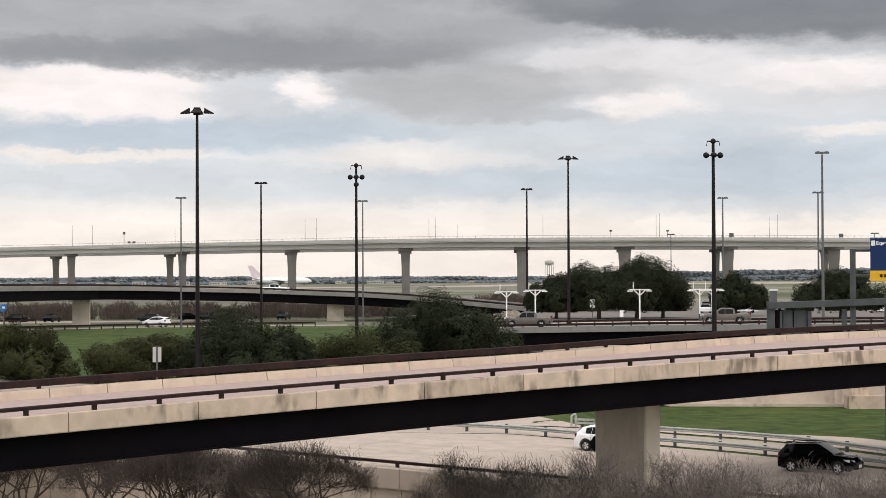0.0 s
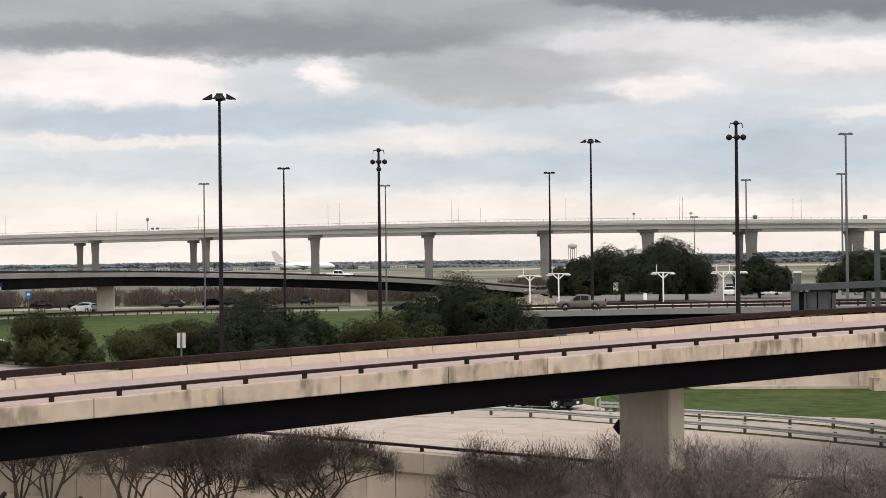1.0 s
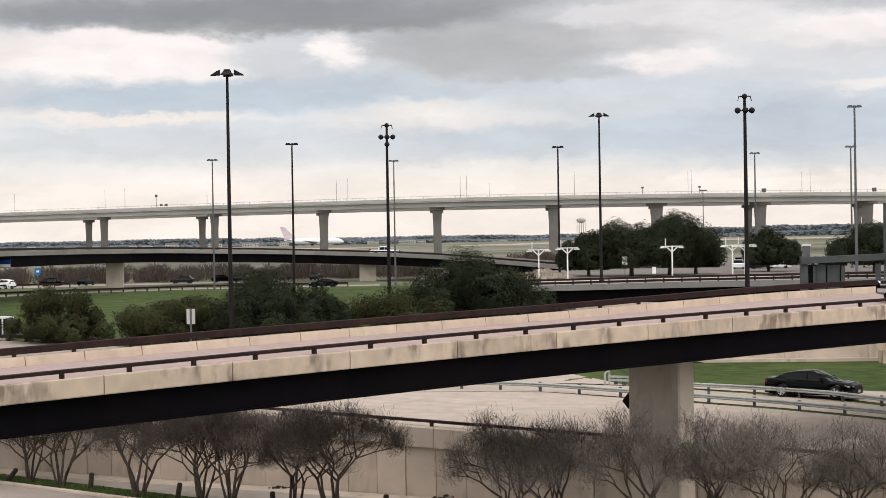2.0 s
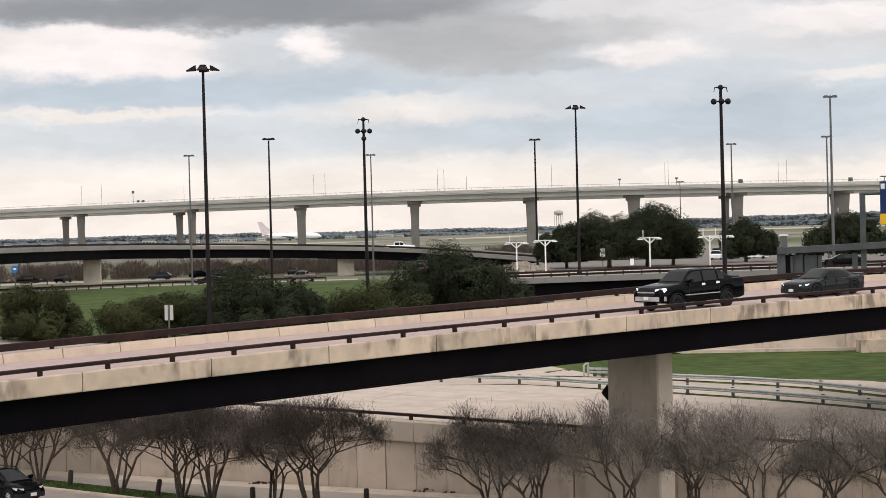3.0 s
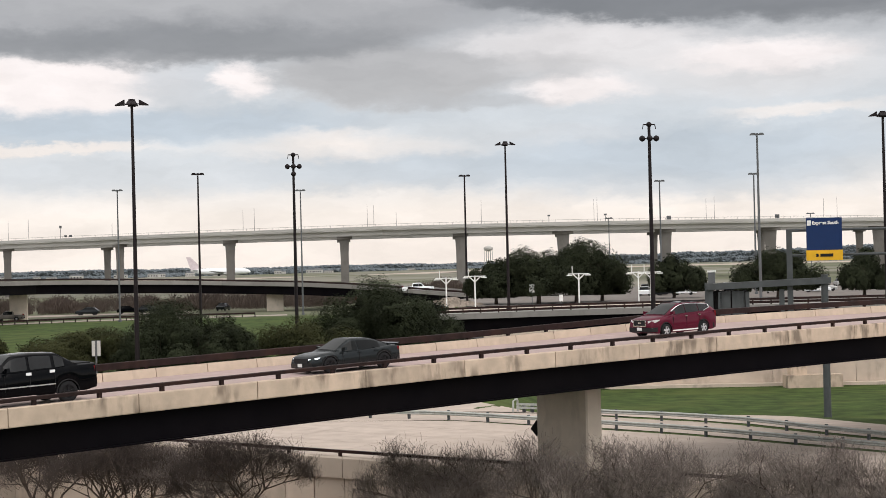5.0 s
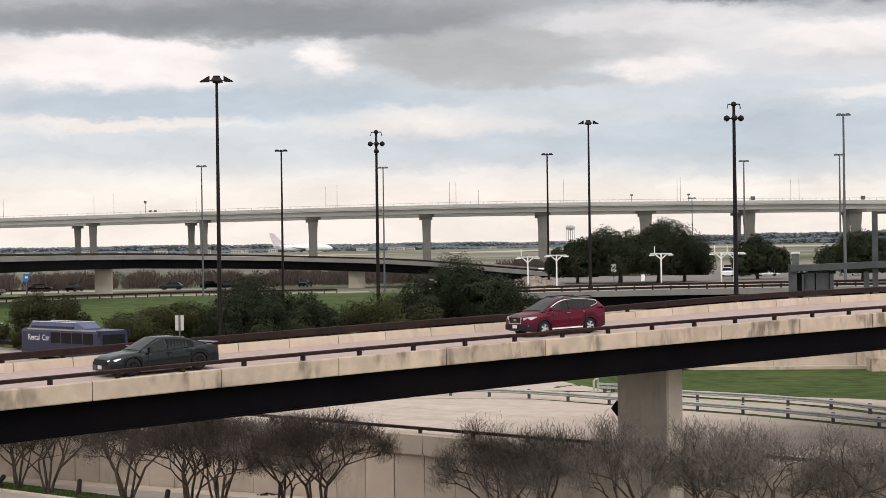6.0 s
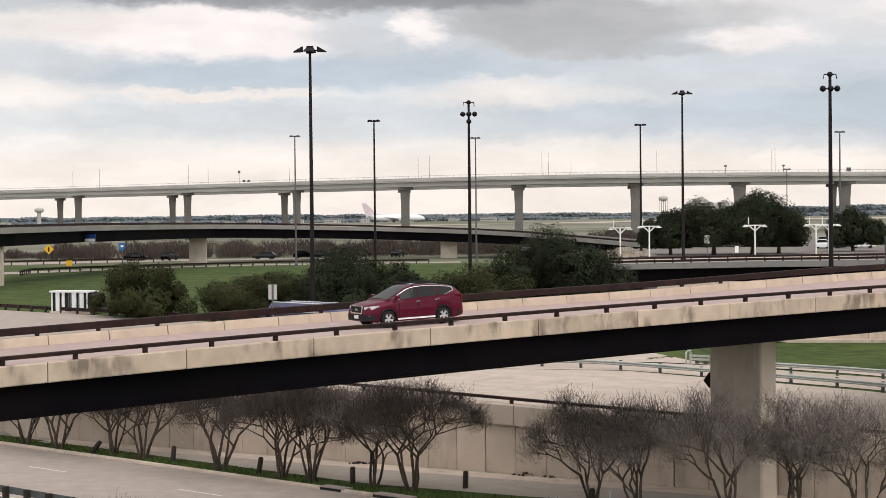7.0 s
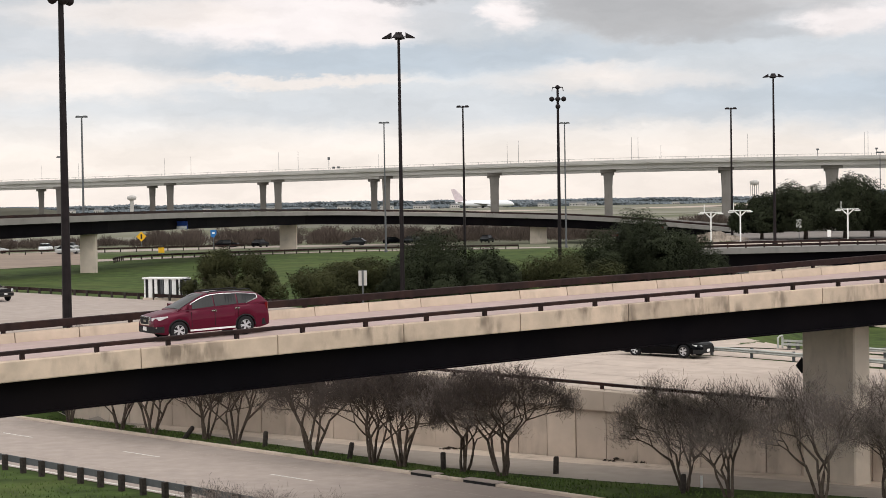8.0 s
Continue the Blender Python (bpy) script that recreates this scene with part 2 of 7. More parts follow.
# the haze of distance is put into this pale blue-grey
M["woods"] = material("haze_tinted_woods", (0.125, 0.143, 0.155), 0.95, vary=0.25, scale=0.02, island=0.18, bump=0)
M["thicket"] = material("winter_thicket", (0.080, 0.062, 0.052), 0.95, vary=0.2, scale=0.3, island=0.4, bump=0)
M["joint"] = material("road_joint", (0.415, 0.348, 0.298), 0.9, vary=0.1, scale=3.0)
M["sand"] = material("sandy_rubble", (0.34, 0.29, 0.24), 0.95, vary=0.25, scale=0.5, stain=(0.22, 0.19, 0.16), big=0.2)
M["tyre"] = material("tyre_rubber", (0.018, 0.018, 0.019), 0.85, vary=0.2, scale=10.0)
M["rim"] = material("silver_alloy", (0.68, 0.68, 0.70), 0.3, 0.5, vary=0.08, scale=10.0)
M["rim_dark"] = material("black_alloy", (0.025, 0.025, 0.027), 0.35, 0.6, vary=0.1, scale=10.0)
M["glass"] = material("tinted_car_glass", (0.004, 0.005, 0.0055), 0.03, vary=0.05, scale=2.0, bump=0)
M["shield"] = material("windscreen_glass", (0.003, 0.005, 0.0045), 0.03, vary=0.05, scale=2.0, bump=0)
M["trim"] = material("black_plastic_trim", (0.02, 0.02, 0.021), 0.6, vary=0.1, scale=10.0)
M["chrome"] = material("chrome", (0.70, 0.71, 0.72), 0.15, 0.95, vary=0.05, scale=4.0, bump=0)
M["lamp_on"] = material("lit_headlamp", (0.85, 0.87, 0.90), 0.15, vary=0.03, scale=4.0, bump=0, emit=((0.9, 0.95, 1.0), 0.9))
M["lamp"] = material("headlamp_lens", (0.62, 0.62, 0.63), 0.12, vary=0.03, scale=4.0, bump=0, coat=0.5)
M["tail"] = material("red_tail_lamp", (0.14, 0.006, 0.008), 0.2, vary=0.05, scale=4.0, bump=0, coat=0.5)
M["plate"] = material("plate_white", (0.72, 0.72, 0.70), 0.5, vary=0.04, scale=4.0)
M["paint_black"] = material("black_car_paint", (0.002, 0.0024, 0.0032), 0.06, 0.0, vary=0.06, scale=2.0, coat=0.15, bump=0)
M["paint_grey"] = material("dark_grey_car_paint", (0.022, 0.026, 0.028), 0.24, 0.6, vary=0.06, scale=2.0, coat=0.15, bump=0)
M["paint_red"] = material("deep_red_car_paint", (0.095, 0.0045, 0.020), 0.35, 0.25, vary=0.06, scale=2.0, coat=0.15, bump=0)
M["paint_car_white"] = material("white_car_paint", (0.86, 0.87, 0.88), 0.3, 0.0, vary=0.03, scale=2.0, coat=0.3, bump=0)
M["paint_bronze"] = material("dull_bronze_truck_paint", (0.15, 0.132, 0.115), 0.4, 0.3, vary=0.08, scale=2.0, bump=0)
M["paint_silver"] = material("silver_car_paint", (0.42, 0.42, 0.41), 0.35, 0.5, vary=0.05, scale=2.0, coat=0.3, bump=0)
M["bus_blue"] = material("violet_blue_bus_paint", (0.030, 0.031, 0.072), 0.35, 0.1, vary=0.08, scale=1.0, coat=0.15, bump=0)
M["bus_roof"] = material("pale_bus_roof", (0.12, 0.125, 0.21), 0.5, 0.1, vary=0.08, scale=1.0, bump=0)
M["sign_blue"] = material("sign_blue", (0.006, 0.026, 0.100), 0.4, vary=0.05, scale=2.0, bump=0)
M["sign_mid"] = material("sign_dark_blue", (0.018, 0.045, 0.19), 0.4, vary=0.05, scale=2.0, bump=0)
M["sign_bright"] = material("sign_mid_blue", (0.03, 0.16, 0.42), 0.4, vary=0.05, scale=2.0, bump=0)
M["sign_yellow"] = material("sign_yellow", (0.75, 0.42, 0.02), 0.4, vary=0.05, scale=2.0, bump=0)
for key, gloss in (("paint_black", 0.09), ("paint_grey", 0.1), ("paint_red", 0.12), ("glass", 0.16), ("shield", 0.24), ("tail", 0.3)):
    M[key].node_tree.nodes["Principled BSDF"].inputs["Specular IOR Level"].default_value = gloss
    M[key].node_tree.nodes["Principled BSDF"].inputs["Coat Weight"].default_value = 0.22 if key in ("paint_grey", "paint_red") else 0.0
# less metallic than chrome; its bright shine is put into the base colour
M["bright"] = material("chrome_shine_paint", (0.55, 0.56, 0.58), 0.25, 0.6, vary=0.1, scale=4.0, bump=0)
M["glass_sky"] = material("grey_side_glass", (0.012, 0.013, 0.014), 0.04, vary=0.3, scale=1.1, bump=0)
M["dark"] = material("dark_void_paint", (0.02, 0.02, 0.02), 0.7, vary=0.1, scale=2.0)


# ---------- mesh helpers ----------
class Geo:
    """Vertices and faces gathered for one mesh."""

    def __init__(self):
        self.v, self.f = [], []

    def box(self, c, s, turn=0.0, taper=1.0):
        """A block with its centre c, sizes s, turned by degrees about z; taper scales the top."""
        a, o = radians(turn), len(self.v)
        ca, sa = math.cos(a), math.sin(a)
        for dz in (-0.5, 0.5):
            k = taper if dz > 0 else 1.0
            for dx, dy in ((-0.5, -0.5), (0.5, -0.5), (0.5, 0.5), (-0.5, 0.5)):
                x, y = dx * s[0] * k, dy * s[1] * k
                self.v.append((c[0] + x * ca - y * sa, c[1] + x * sa + y * ca, c[2] + dz * s[2]))
        self.f += [tuple(o + i for i in q) for q in ((3, 2, 1, 0), (4, 5, 6, 7), (0, 1, 5, 4), (1, 2, 6, 5), (2, 3, 7, 6), (3, 0, 4, 7))]
        return self

    def loft(self, rings, closed=True, caps=True):
        """Skin over rings of equal length."""
        o, n = len(self.v), len(rings[0])
        for r in rings:
            self.v += [tuple(q) for q in r]
        for i in range(len(rings) - 1):
            for j in range(n if closed else n - 1):
                a, b = o + i * n + j, o + i * n + (j + 1) % n
                self.f.append((a, b, b + n, a + n))
        if caps and closed:
            self.f.append(tuple(o + j for j in reversed(range(n))))
            self.f.append(tuple(o + (len(rings) - 1) * n + j for j in range(n)))
        return self

    def tube(self, pts, radii, sides=6, caps=True):
        rings = []
        for i, q in enumerate(pts):
            a, b = Vector(pts[max(i - 1, 0)]), Vector(pts[min(i + 1, len(pts) - 1)])
            d = (b - a).normalized()
            side = d.cross(Vector((0, 0, 1)) if abs(d.z) < 0.9 else Vector((1, 0, 0))).normalized()
            up = side.cross(d)
            r = radii[i] if isinstance(radii, (list, tuple)) else radii
            rings.append([tuple(Vector(q) + (side * math.cos(t) + up * math.sin(t)) * r) for t in (2 * math.pi * k / sides for k in range(sides))])
        return self.loft(rings, True, caps)

    def quad(self, a, b, c, d):
        o = len(self.v)
        self.v += [tuple(a), tuple(b), tuple(c), tuple(d)]
        self.f.append((o, o + 1, o + 2, o + 3))
        return self


def mesh(name, geo, mat, smooth=None):
    me = bpy.data.meshes.new(name)
    me.from_pydata(geo.v, [], geo.f)
    me.materials.append(mat)
    if smooth is not None:
        me.shade_smooth()
        if smooth < 180:
            me.set_sharp_from_angle(angle=radians(smooth))
    me.update()
    return me


def part(name, geo, mat, parent=None, label="", smooth=None):
    """One mesh object under a thing or under a part; geo may be a ready mesh, to share it."""
    ob = new(name, geo if isinstance(geo, bpy.types.Mesh) else mesh(name, geo, mat, smooth))
    ob.parent = parent
    return tagged(ob, label)


def thing(name, label, category, group="", kind="", at=None):
    ob = new(name)
    ob.empty_display_size = 0.3
    if at is not None:
        ob.matrix_basis = at
    return tagged(ob, label, category, group, kind)


def polar(az, r, z=0.0):
    """A place at an azimuth in degrees to the right of +y, and a level distance."""
    a = radians(az)
    return (r * math.sin(a), r * math.cos(a), z)


def smooth_step(t):
    t = min(1.0, max(0.0, t))
    return t * t * (3 - 2 * t)


# ---------- ground ----------
WALL_A = Vector((-27.0, 98.5))
WALL_D = Vector((0.875, -0.484)).normalized()
WALL_N = Vector((-WALL_D.y, WALL_D.x))


def upper_level(x, y):
    """Level of the ground beyond the retaining wall."""
    v = (x - 10) * 0.65 - (y - 88) * 0.76
    z = 2.65 - 0.035 * min(20.0, max(-24.0, v))
    r, az = math.hypot(x, y), math.degrees(math.atan2(x, y))
    z -= (0.6 * math.exp(-((x + 11) ** 2 + (y - 123) ** 2) / 1500) + 1.1 * math.exp(-((x + 11) ** 2 + (y - 123) ** 2) / 60)) * smooth_step((10 - x) / 12) * smooth_step((y - 100) / 12)
    z += (1.6 - z) * smooth_step((r - 106) / 10) * smooth_step((az - 3.0) / 3.0) * (1 - smooth_step((r - 152) / 14))
    return z + (5.7 - z) * smooth_step((r - 214) / 9) * smooth_step((az - 0.3) / 2.0)


def level(x, y):
    p = Vector((x, y)) - WALL_A
    s, q = p.dot(WALL_D), p.dot(WALL_N)
    w = min(40.0, max(-s - 6.4, 0.0)) + 0.3
    return upper_level(x, y) * smooth_step((q + w / 2) / w)


def build_ground():
    g = Geo()
    ss = [-4500, -3000, -2000, -1200, -700, -400, -250, -160, -120] + [-100 + 2.5 * i for i in range(64)] + [64, 75, 90, 120, 180, 300, 500, 900, 1600, 2600, 4000]
    qs = [-180, -120, -80, -60] + [-50 + 2.5 * i for i in range(20)] + [-0.6, -0.16, 0.16, 0.6, 1.5] + [3 + 3 * i for i in range(40)] + \
         [126, 134, 142, 150, 165, 180, 200, 230, 270, 330, 420, 560, 800, 1200, 1800, 2600, 3600, 4700]
    for q in qs:
        for s in ss:
            p = WALL_A + WALL_D * s + WALL_N * q
            g.v.append((p.x, p.y, level(p.x, p.y)))
    n = len(ss)
    for j in range(len(qs) - 1):
        for i in range(n - 1):
            a = j * n + i
            g.f.append((a, a + 1, a + n + 1, a + n))
    return tagged(part("ground", g, M["ground"], smooth=60), "mown winter grass on open airport ground", "ground", kind="structure")


def ground_material():
    """Grass near, thinning to dry field and paved airport ground far off; by world place."""
    m = material("grass_and_field", (0.046, 0.070, 0.018), 0.95, vary=0.45, scale=0.7, stain=(0.085, 0.104, 0.030), big=0.16, bump=0.5)
    N, L = m.node_tree.nodes, m.node_tree.links
    b = N["Principled BSDF"]
    old = b.inputs["Base Color"].links[0].from_socket
    sep = N.new("ShaderNodeSeparateXYZ")
    L.new(N.new("ShaderNodeTexCoord").outputs["Object"], sep.inputs[0])
    far = N.new("ShaderNodeMapRange")
    far.inputs["From Min"].default_value, far.inputs["From Max"].default_value = 312, 345
    L.new(sep.outputs[1], far.inputs["Value"])
    nz = N.new("ShaderNodeTexNoise")
    nz.inputs["Scale"].default_value, nz.inputs["Detail"].default_value = 0.006, 5
    L.new(N.new("ShaderNodeTexCoord").outputs["Object"], nz.inputs["Vector"])
    cr = N.new("ShaderNodeValToRGB")
    L.new(nz.outputs["Fac"], cr.inputs[0])
    cr.color_ramp.elements[0].position, cr.color_ramp.elements[0].color = 0.42, (0.125, 0.132, 0.082, 1)
    cr.color_ramp.elements[1].position, cr.color_ramp.elements[1].color = 0.58, (0.225, 0.212, 0.175, 1)
    mx = N.new("ShaderNodeMix")
    mx.data_type = "RGBA"
    L.new(far.outputs[0], mx.inputs[0]), L.new(old, mx.inputs[6]), L.new(cr.outputs[0], mx.inputs[7])
    L.new(mx.outputs[2], b.inputs["Base Color"])
    return m


M["ground"] = ground_material()
build_ground()


def strip(name, side_a, side_b, mat, lift, label, category, step=2.5, across=6, kind="structure"):
    """A paved strip between two lines, laid on the ground."""
    def along(line, t):
        k = t * (len(line) - 1)
        i = min(int(k), len(line) - 2)
        a, b = Vector(line[i][:2]), Vector(line[i + 1][:2])
        return a + (b - a) * (k - i)
    total = sum((Vector(side_a[i + 1][:2]) - Vector(side_a[i][:2])).length for i in range(len(side_a) - 1))
    n = max(2, int(total / step))
    g = Geo()
    for i in range(n + 1):
        a, b = along(side_a, i / n), along(side_b, i / n)
        for j in range(across + 1):
            q = a + (b - a) * (j / across)
            g.v.append((q.x, q.y, level(q.x, q.y) + lift))
    w = across + 1
    for i in range(n):
        for j in range(across):
            a = i * w + j
            g.f.append((a, a + 1, a + w + 1, a + w))
    return tagged(part(name, g, mat, smooth=60), label, category, kind=kind)


# ---------- roads ----------
CURB_A, CURB_D = Vector((-30.3, 96.45)), Vector((0.766, -0.643)).normalized()
CURB_N = Vector((-CURB_D.y, CURB_D.x))       # away from the camera


def curb_point(s, q):
    return CURB_A + CURB_D * s + CURB_N * q


lower_road = strip("road_lower", [curb_point(-60, -10.4), curb_point(70, -10.4)], [curb_point(-60, 0), curb_point(70, 0)], M["road_low"], 0.03,
                   "worn pale concrete frontage road", "road")
mid_edge = [(-30, 104), (3.6, 102.9), (6.9, 100.6), (11.4, 98.0), (15.2, 95.6), (17.9, 93.4), (21.4, 90.2), (24.6, 87.4), (60, 56)]
mid_wall = [WALL_A + WALL_D * s + WALL_N * 0.05 for s in (-8, 12, 20, 26, 32, 38, 44, 52, 84)]
strip("road_middle", mid_wall, mid_edge, M["road"], 0.03, "wide pale concrete motorway lanes", "road", step=2.0, across=10)
strip("road_gore_wide", [(-38, 127), (-5, 112.6), (10.2, 105.6)], [(-30, 104.2), (3.6, 103.2), (11.2, 98.6)], M["road"], 0.026, "pale concrete between the diverging lanes", "road", step=2.0)
strip("road_gore", [(x + 0.5, y + 0.6) for x, y in mid_edge[1:]], [(10.5, 105.5), (14.0, 103.2), (17.5, 101.4), (19.2, 99.9), (21.0, 97.8), (22.6, 95.8), (26.0, 92.0), (62, 60)], M["road"], 0.03, "brownish concrete shoulder between the guard rails", "road")
strip("road_far_lane", [(-40, 128), (-5, 113), (10.6, 106), (16.4, 103), (20, 100.4), (23.4, 96.2), (27, 92.2), (63, 61)],
      [(-40, 137), (-3, 119), (12.5, 110), (19.0, 107.0), (23.0, 104.5), (27.0, 100.0), (31.0, 96.0), (66, 66)], M["road"], 0.032, "pale concrete slip road", "road")
strip("road_left", [(-122, 190), (-56, 130), (-34, 114), (-10, 107)], [(-118, 226), (-46.5, 164.5), (-14, 141), (4, 122)], M["road_low"], 0.04,
      "pale concrete road beside the lawn", "road")
strip("service_lane", [curb_point(-12, 2.4), curb_point(26, 2.5), curb_point(34, 4.2), curb_point(46, 8.2), curb_point(80, 15)],
      [WALL_A + WALL_D * s - WALL_N * 0.45 for s in (-10, 25, 33, 44, 78)], M["road_dusty"], 0.025, "dusty concrete lane along the retaining wall", "road")
strip("wall_apron", [WALL_A + WALL_D * s - WALL_N * 1.9 for s in (0, 25, 50, 78)], [WALL_A + WALL_D * s - WALL_N * 0.4 for s in (0, 25, 50, 78)], M["concrete_old"], 0.031, "pale dusty concrete apron along the retaining wall", "road")
strip("wall_end_apron", [curb_point(-60, 0.4), curb_point(-9.5, 0.4)], [curb_point(-60, 16.0), curb_point(-9.0, 4.6)], M["road"], 0.034, "pale concrete apron at the end of the retaining wall", "road")
strip("road_upper", [polar(-26, 283), polar(-16.9, 300), polar(-12, 318), polar(-9, 326), polar(-3, 330)],
      [polar(-26, 262), polar(-16.9, 288), polar(-12, 311), polar(-9, 319), polar(-3, 322)], M["road_low"], 0.05, "concrete road behind the lawn", "road", step=5)
strip("road_upper_left", [polar(-27, 345), polar(-21, 350), polar(-17.6, 352)], [polar(-27, 250), polar(-21, 258), polar(-17.2, 276)], M["tan"], 0.055, "broad tan concrete apron beyond the lawn", "road", step=8)
strip("road_upper_far", [polar(-26, 330), polar(-17, 362), polar(-12, 372), polar(-6, 372)], [polar(-26, 318), polar(-17, 345), polar(-12, 358), polar(-6, 360)],
      M["road_low"], 0.05, "concrete road in front of the thicket", "road", step=6)
# this dark surface carries the shadow of the ground below the low overpass
strip("underpass_road", [polar(-0.5, 211), polar(4, 209), polar(9, 205), polar(14, 204)], [polar(-0.5, 128), polar(2.5, 128), polar(3.2, 149.5), polar(14, 154.5)], M["asphalt"], 0.03, "dark asphalt strip standing in for shadowed ground under the low overpass", "road", step=3)
strip("plaza", [polar(1.2, 262), polar(6, 258), polar(12, 258), polar(20, 258)], [polar(1.2, 219), polar(6, 222), polar(12, 222), polar(20, 222)], M["road"], 0.04,
      "wide concrete plaza in front of the oaks", "road", step=5)
strip("car_park_far", [polar(1.6, 330), polar(8, 420), polar(14, 420), polar(22, 420)], [polar(2.6, 262.5), polar(6, 258.5), polar(12, 258.5), polar(22, 258.5)], M["lot"], 0.05, "worn grey asphalt car park", "car park", step=10)
strip("runway", [polar(-24, 1750), polar(24, 1750)], [polar(-24, 1500), polar(24, 1500)], M["road"], 0.05, "pale runway far across the field", "runway", step=60)


def build_curb():
    g = Geo()
    prof = [(0.0, -0.05), (0.0, 0.13), (0.03, 0.16), (0.22, 0.16), (0.25, 0.05), (0.25, -0.05)]
    rings = []
    for i in range(53):
        s = -60 + i * 2.5
        ring = []
        for q, z in prof:
            c = curb_point(s, q)
            ring.append((c.x, c.y, level(c.x, c.y) + z))
        rings.append(ring)
    g.loft(rings)
    tagged(part("kerb", g, M["concrete_old"]), "low worn concrete kerb", "kerb", kind="structure")
    # joints in the frontage road and its worn dashes
    g = Geo()
    for i in range(9):
        s = -36.2 + i * 11.45
        for k in range(3):
            a, b, c, d = (curb_point(s + k, -4.06), curb_point(s + k + 1.02, -4.06), curb_point(s + k + 1.02, -3.94), curb_point(s + k, -3.94))
            g.quad(*[(q.x, q.y, level(q.x, q.y) + 0.036) for q in (a, b, c, d)])
    tagged(part("lane_dash", g, M["lane_paint"]), "worn white lane dashes", "road marking", kind="structure")
    g = Geo()
    for line_q in (-10.15,):
        for i in range(50):
            s = -60 + i * 2.5
            a, b, c, d = (curb_point(s, line_q - 0.08), curb_point(s + 2.5, line_q - 0.08), curb_point(s + 2.5, line_q + 0.08), curb_point(s, line_q + 0.08))
            g.quad(*[(q.x, q.y, level(q.x, q.y) + 0.034) for q in (a, b, c, d)])
    tagged(part("edge_line", g, M["lane_paint"]), "faded white edge line", "road marking", kind="structure")


def storm_drains():
    for s, n in ((26.6, 1.3), (30.2, 1.9)):
        c = curb_point(s, -0.01)
        turn = math.degrees(math.atan2(CURB_D.y, CURB_D.x))
        o = thing("storm_drain", "dark kerb inlet under a concrete slab", "drain", "kerb inlets", at=pose(c.x, c.y, level(c.x, c.y), 0, 0, turn))
        # no real opening: a solid block whose dark colour gives the slot's shade
        part("mouth", Geo().box((0, -0.012, 0.085), (n, 0.03, 0.11)), M["dark"], o, "dark block for the shaded slot")
        part("slab", Geo().box((0, 0.30, 0.155), (n + 0.3, 0.6, 0.04)), M["road_low"], o)


build_curb()
storm_drains()


def road_joints():
    """Saw-cut joints of the concrete lanes."""
    def line(g, a, b, w=0.035):
        a, b = Vector(a[:2]), Vector(b[:2])
        n = max(1, int((b - a).length / 3))
        side = Vector((-(b - a).y, (b - a).x)).normalized() * w
        for i in range(n):
            p, q = a + (b - a) * (i / n), a + (b - a) * ((i + 1) / n)
            g.quad(*[(c.x, c.y, level(c.x, c.y) + 0.037) for c in (p - side, q - side, q + side, p + side)])
    g = Geo()
    for q in (3.7, 7.4, 11.1, 14.8):
        line(g, WALL_A + WALL_D * -6 + WALL_N * q, WALL_A + WALL_D * 70 + WALL_N * q)
    for s in range(-4, 70, 5):
        line(g, WALL_A + WALL_D * s + WALL_N * 0.3, WALL_A + WALL_D * s + WALL_N * 15.5, 0.025)
    for q in (-7.7, -2.0):
        line(g, curb_point(-58, q), curb_point(66, q), 0.025)
    for s in range(-56, 66, 5):
        line(g, curb_point(s, -10.3), curb_point(s, -0.1), 0.02)
    tagged(part("road_joint", g, M["joint"]), "dark sawn joints in the concrete lanes", "road joint", kind="structure")


road_joints()


# ---------- retaining wall between the two road levels ----------
def wall_top(s):
    p = WALL_A + WALL_D * s
    return upper_level(p.x + 0.1, p.y + 0.1) + 0.42


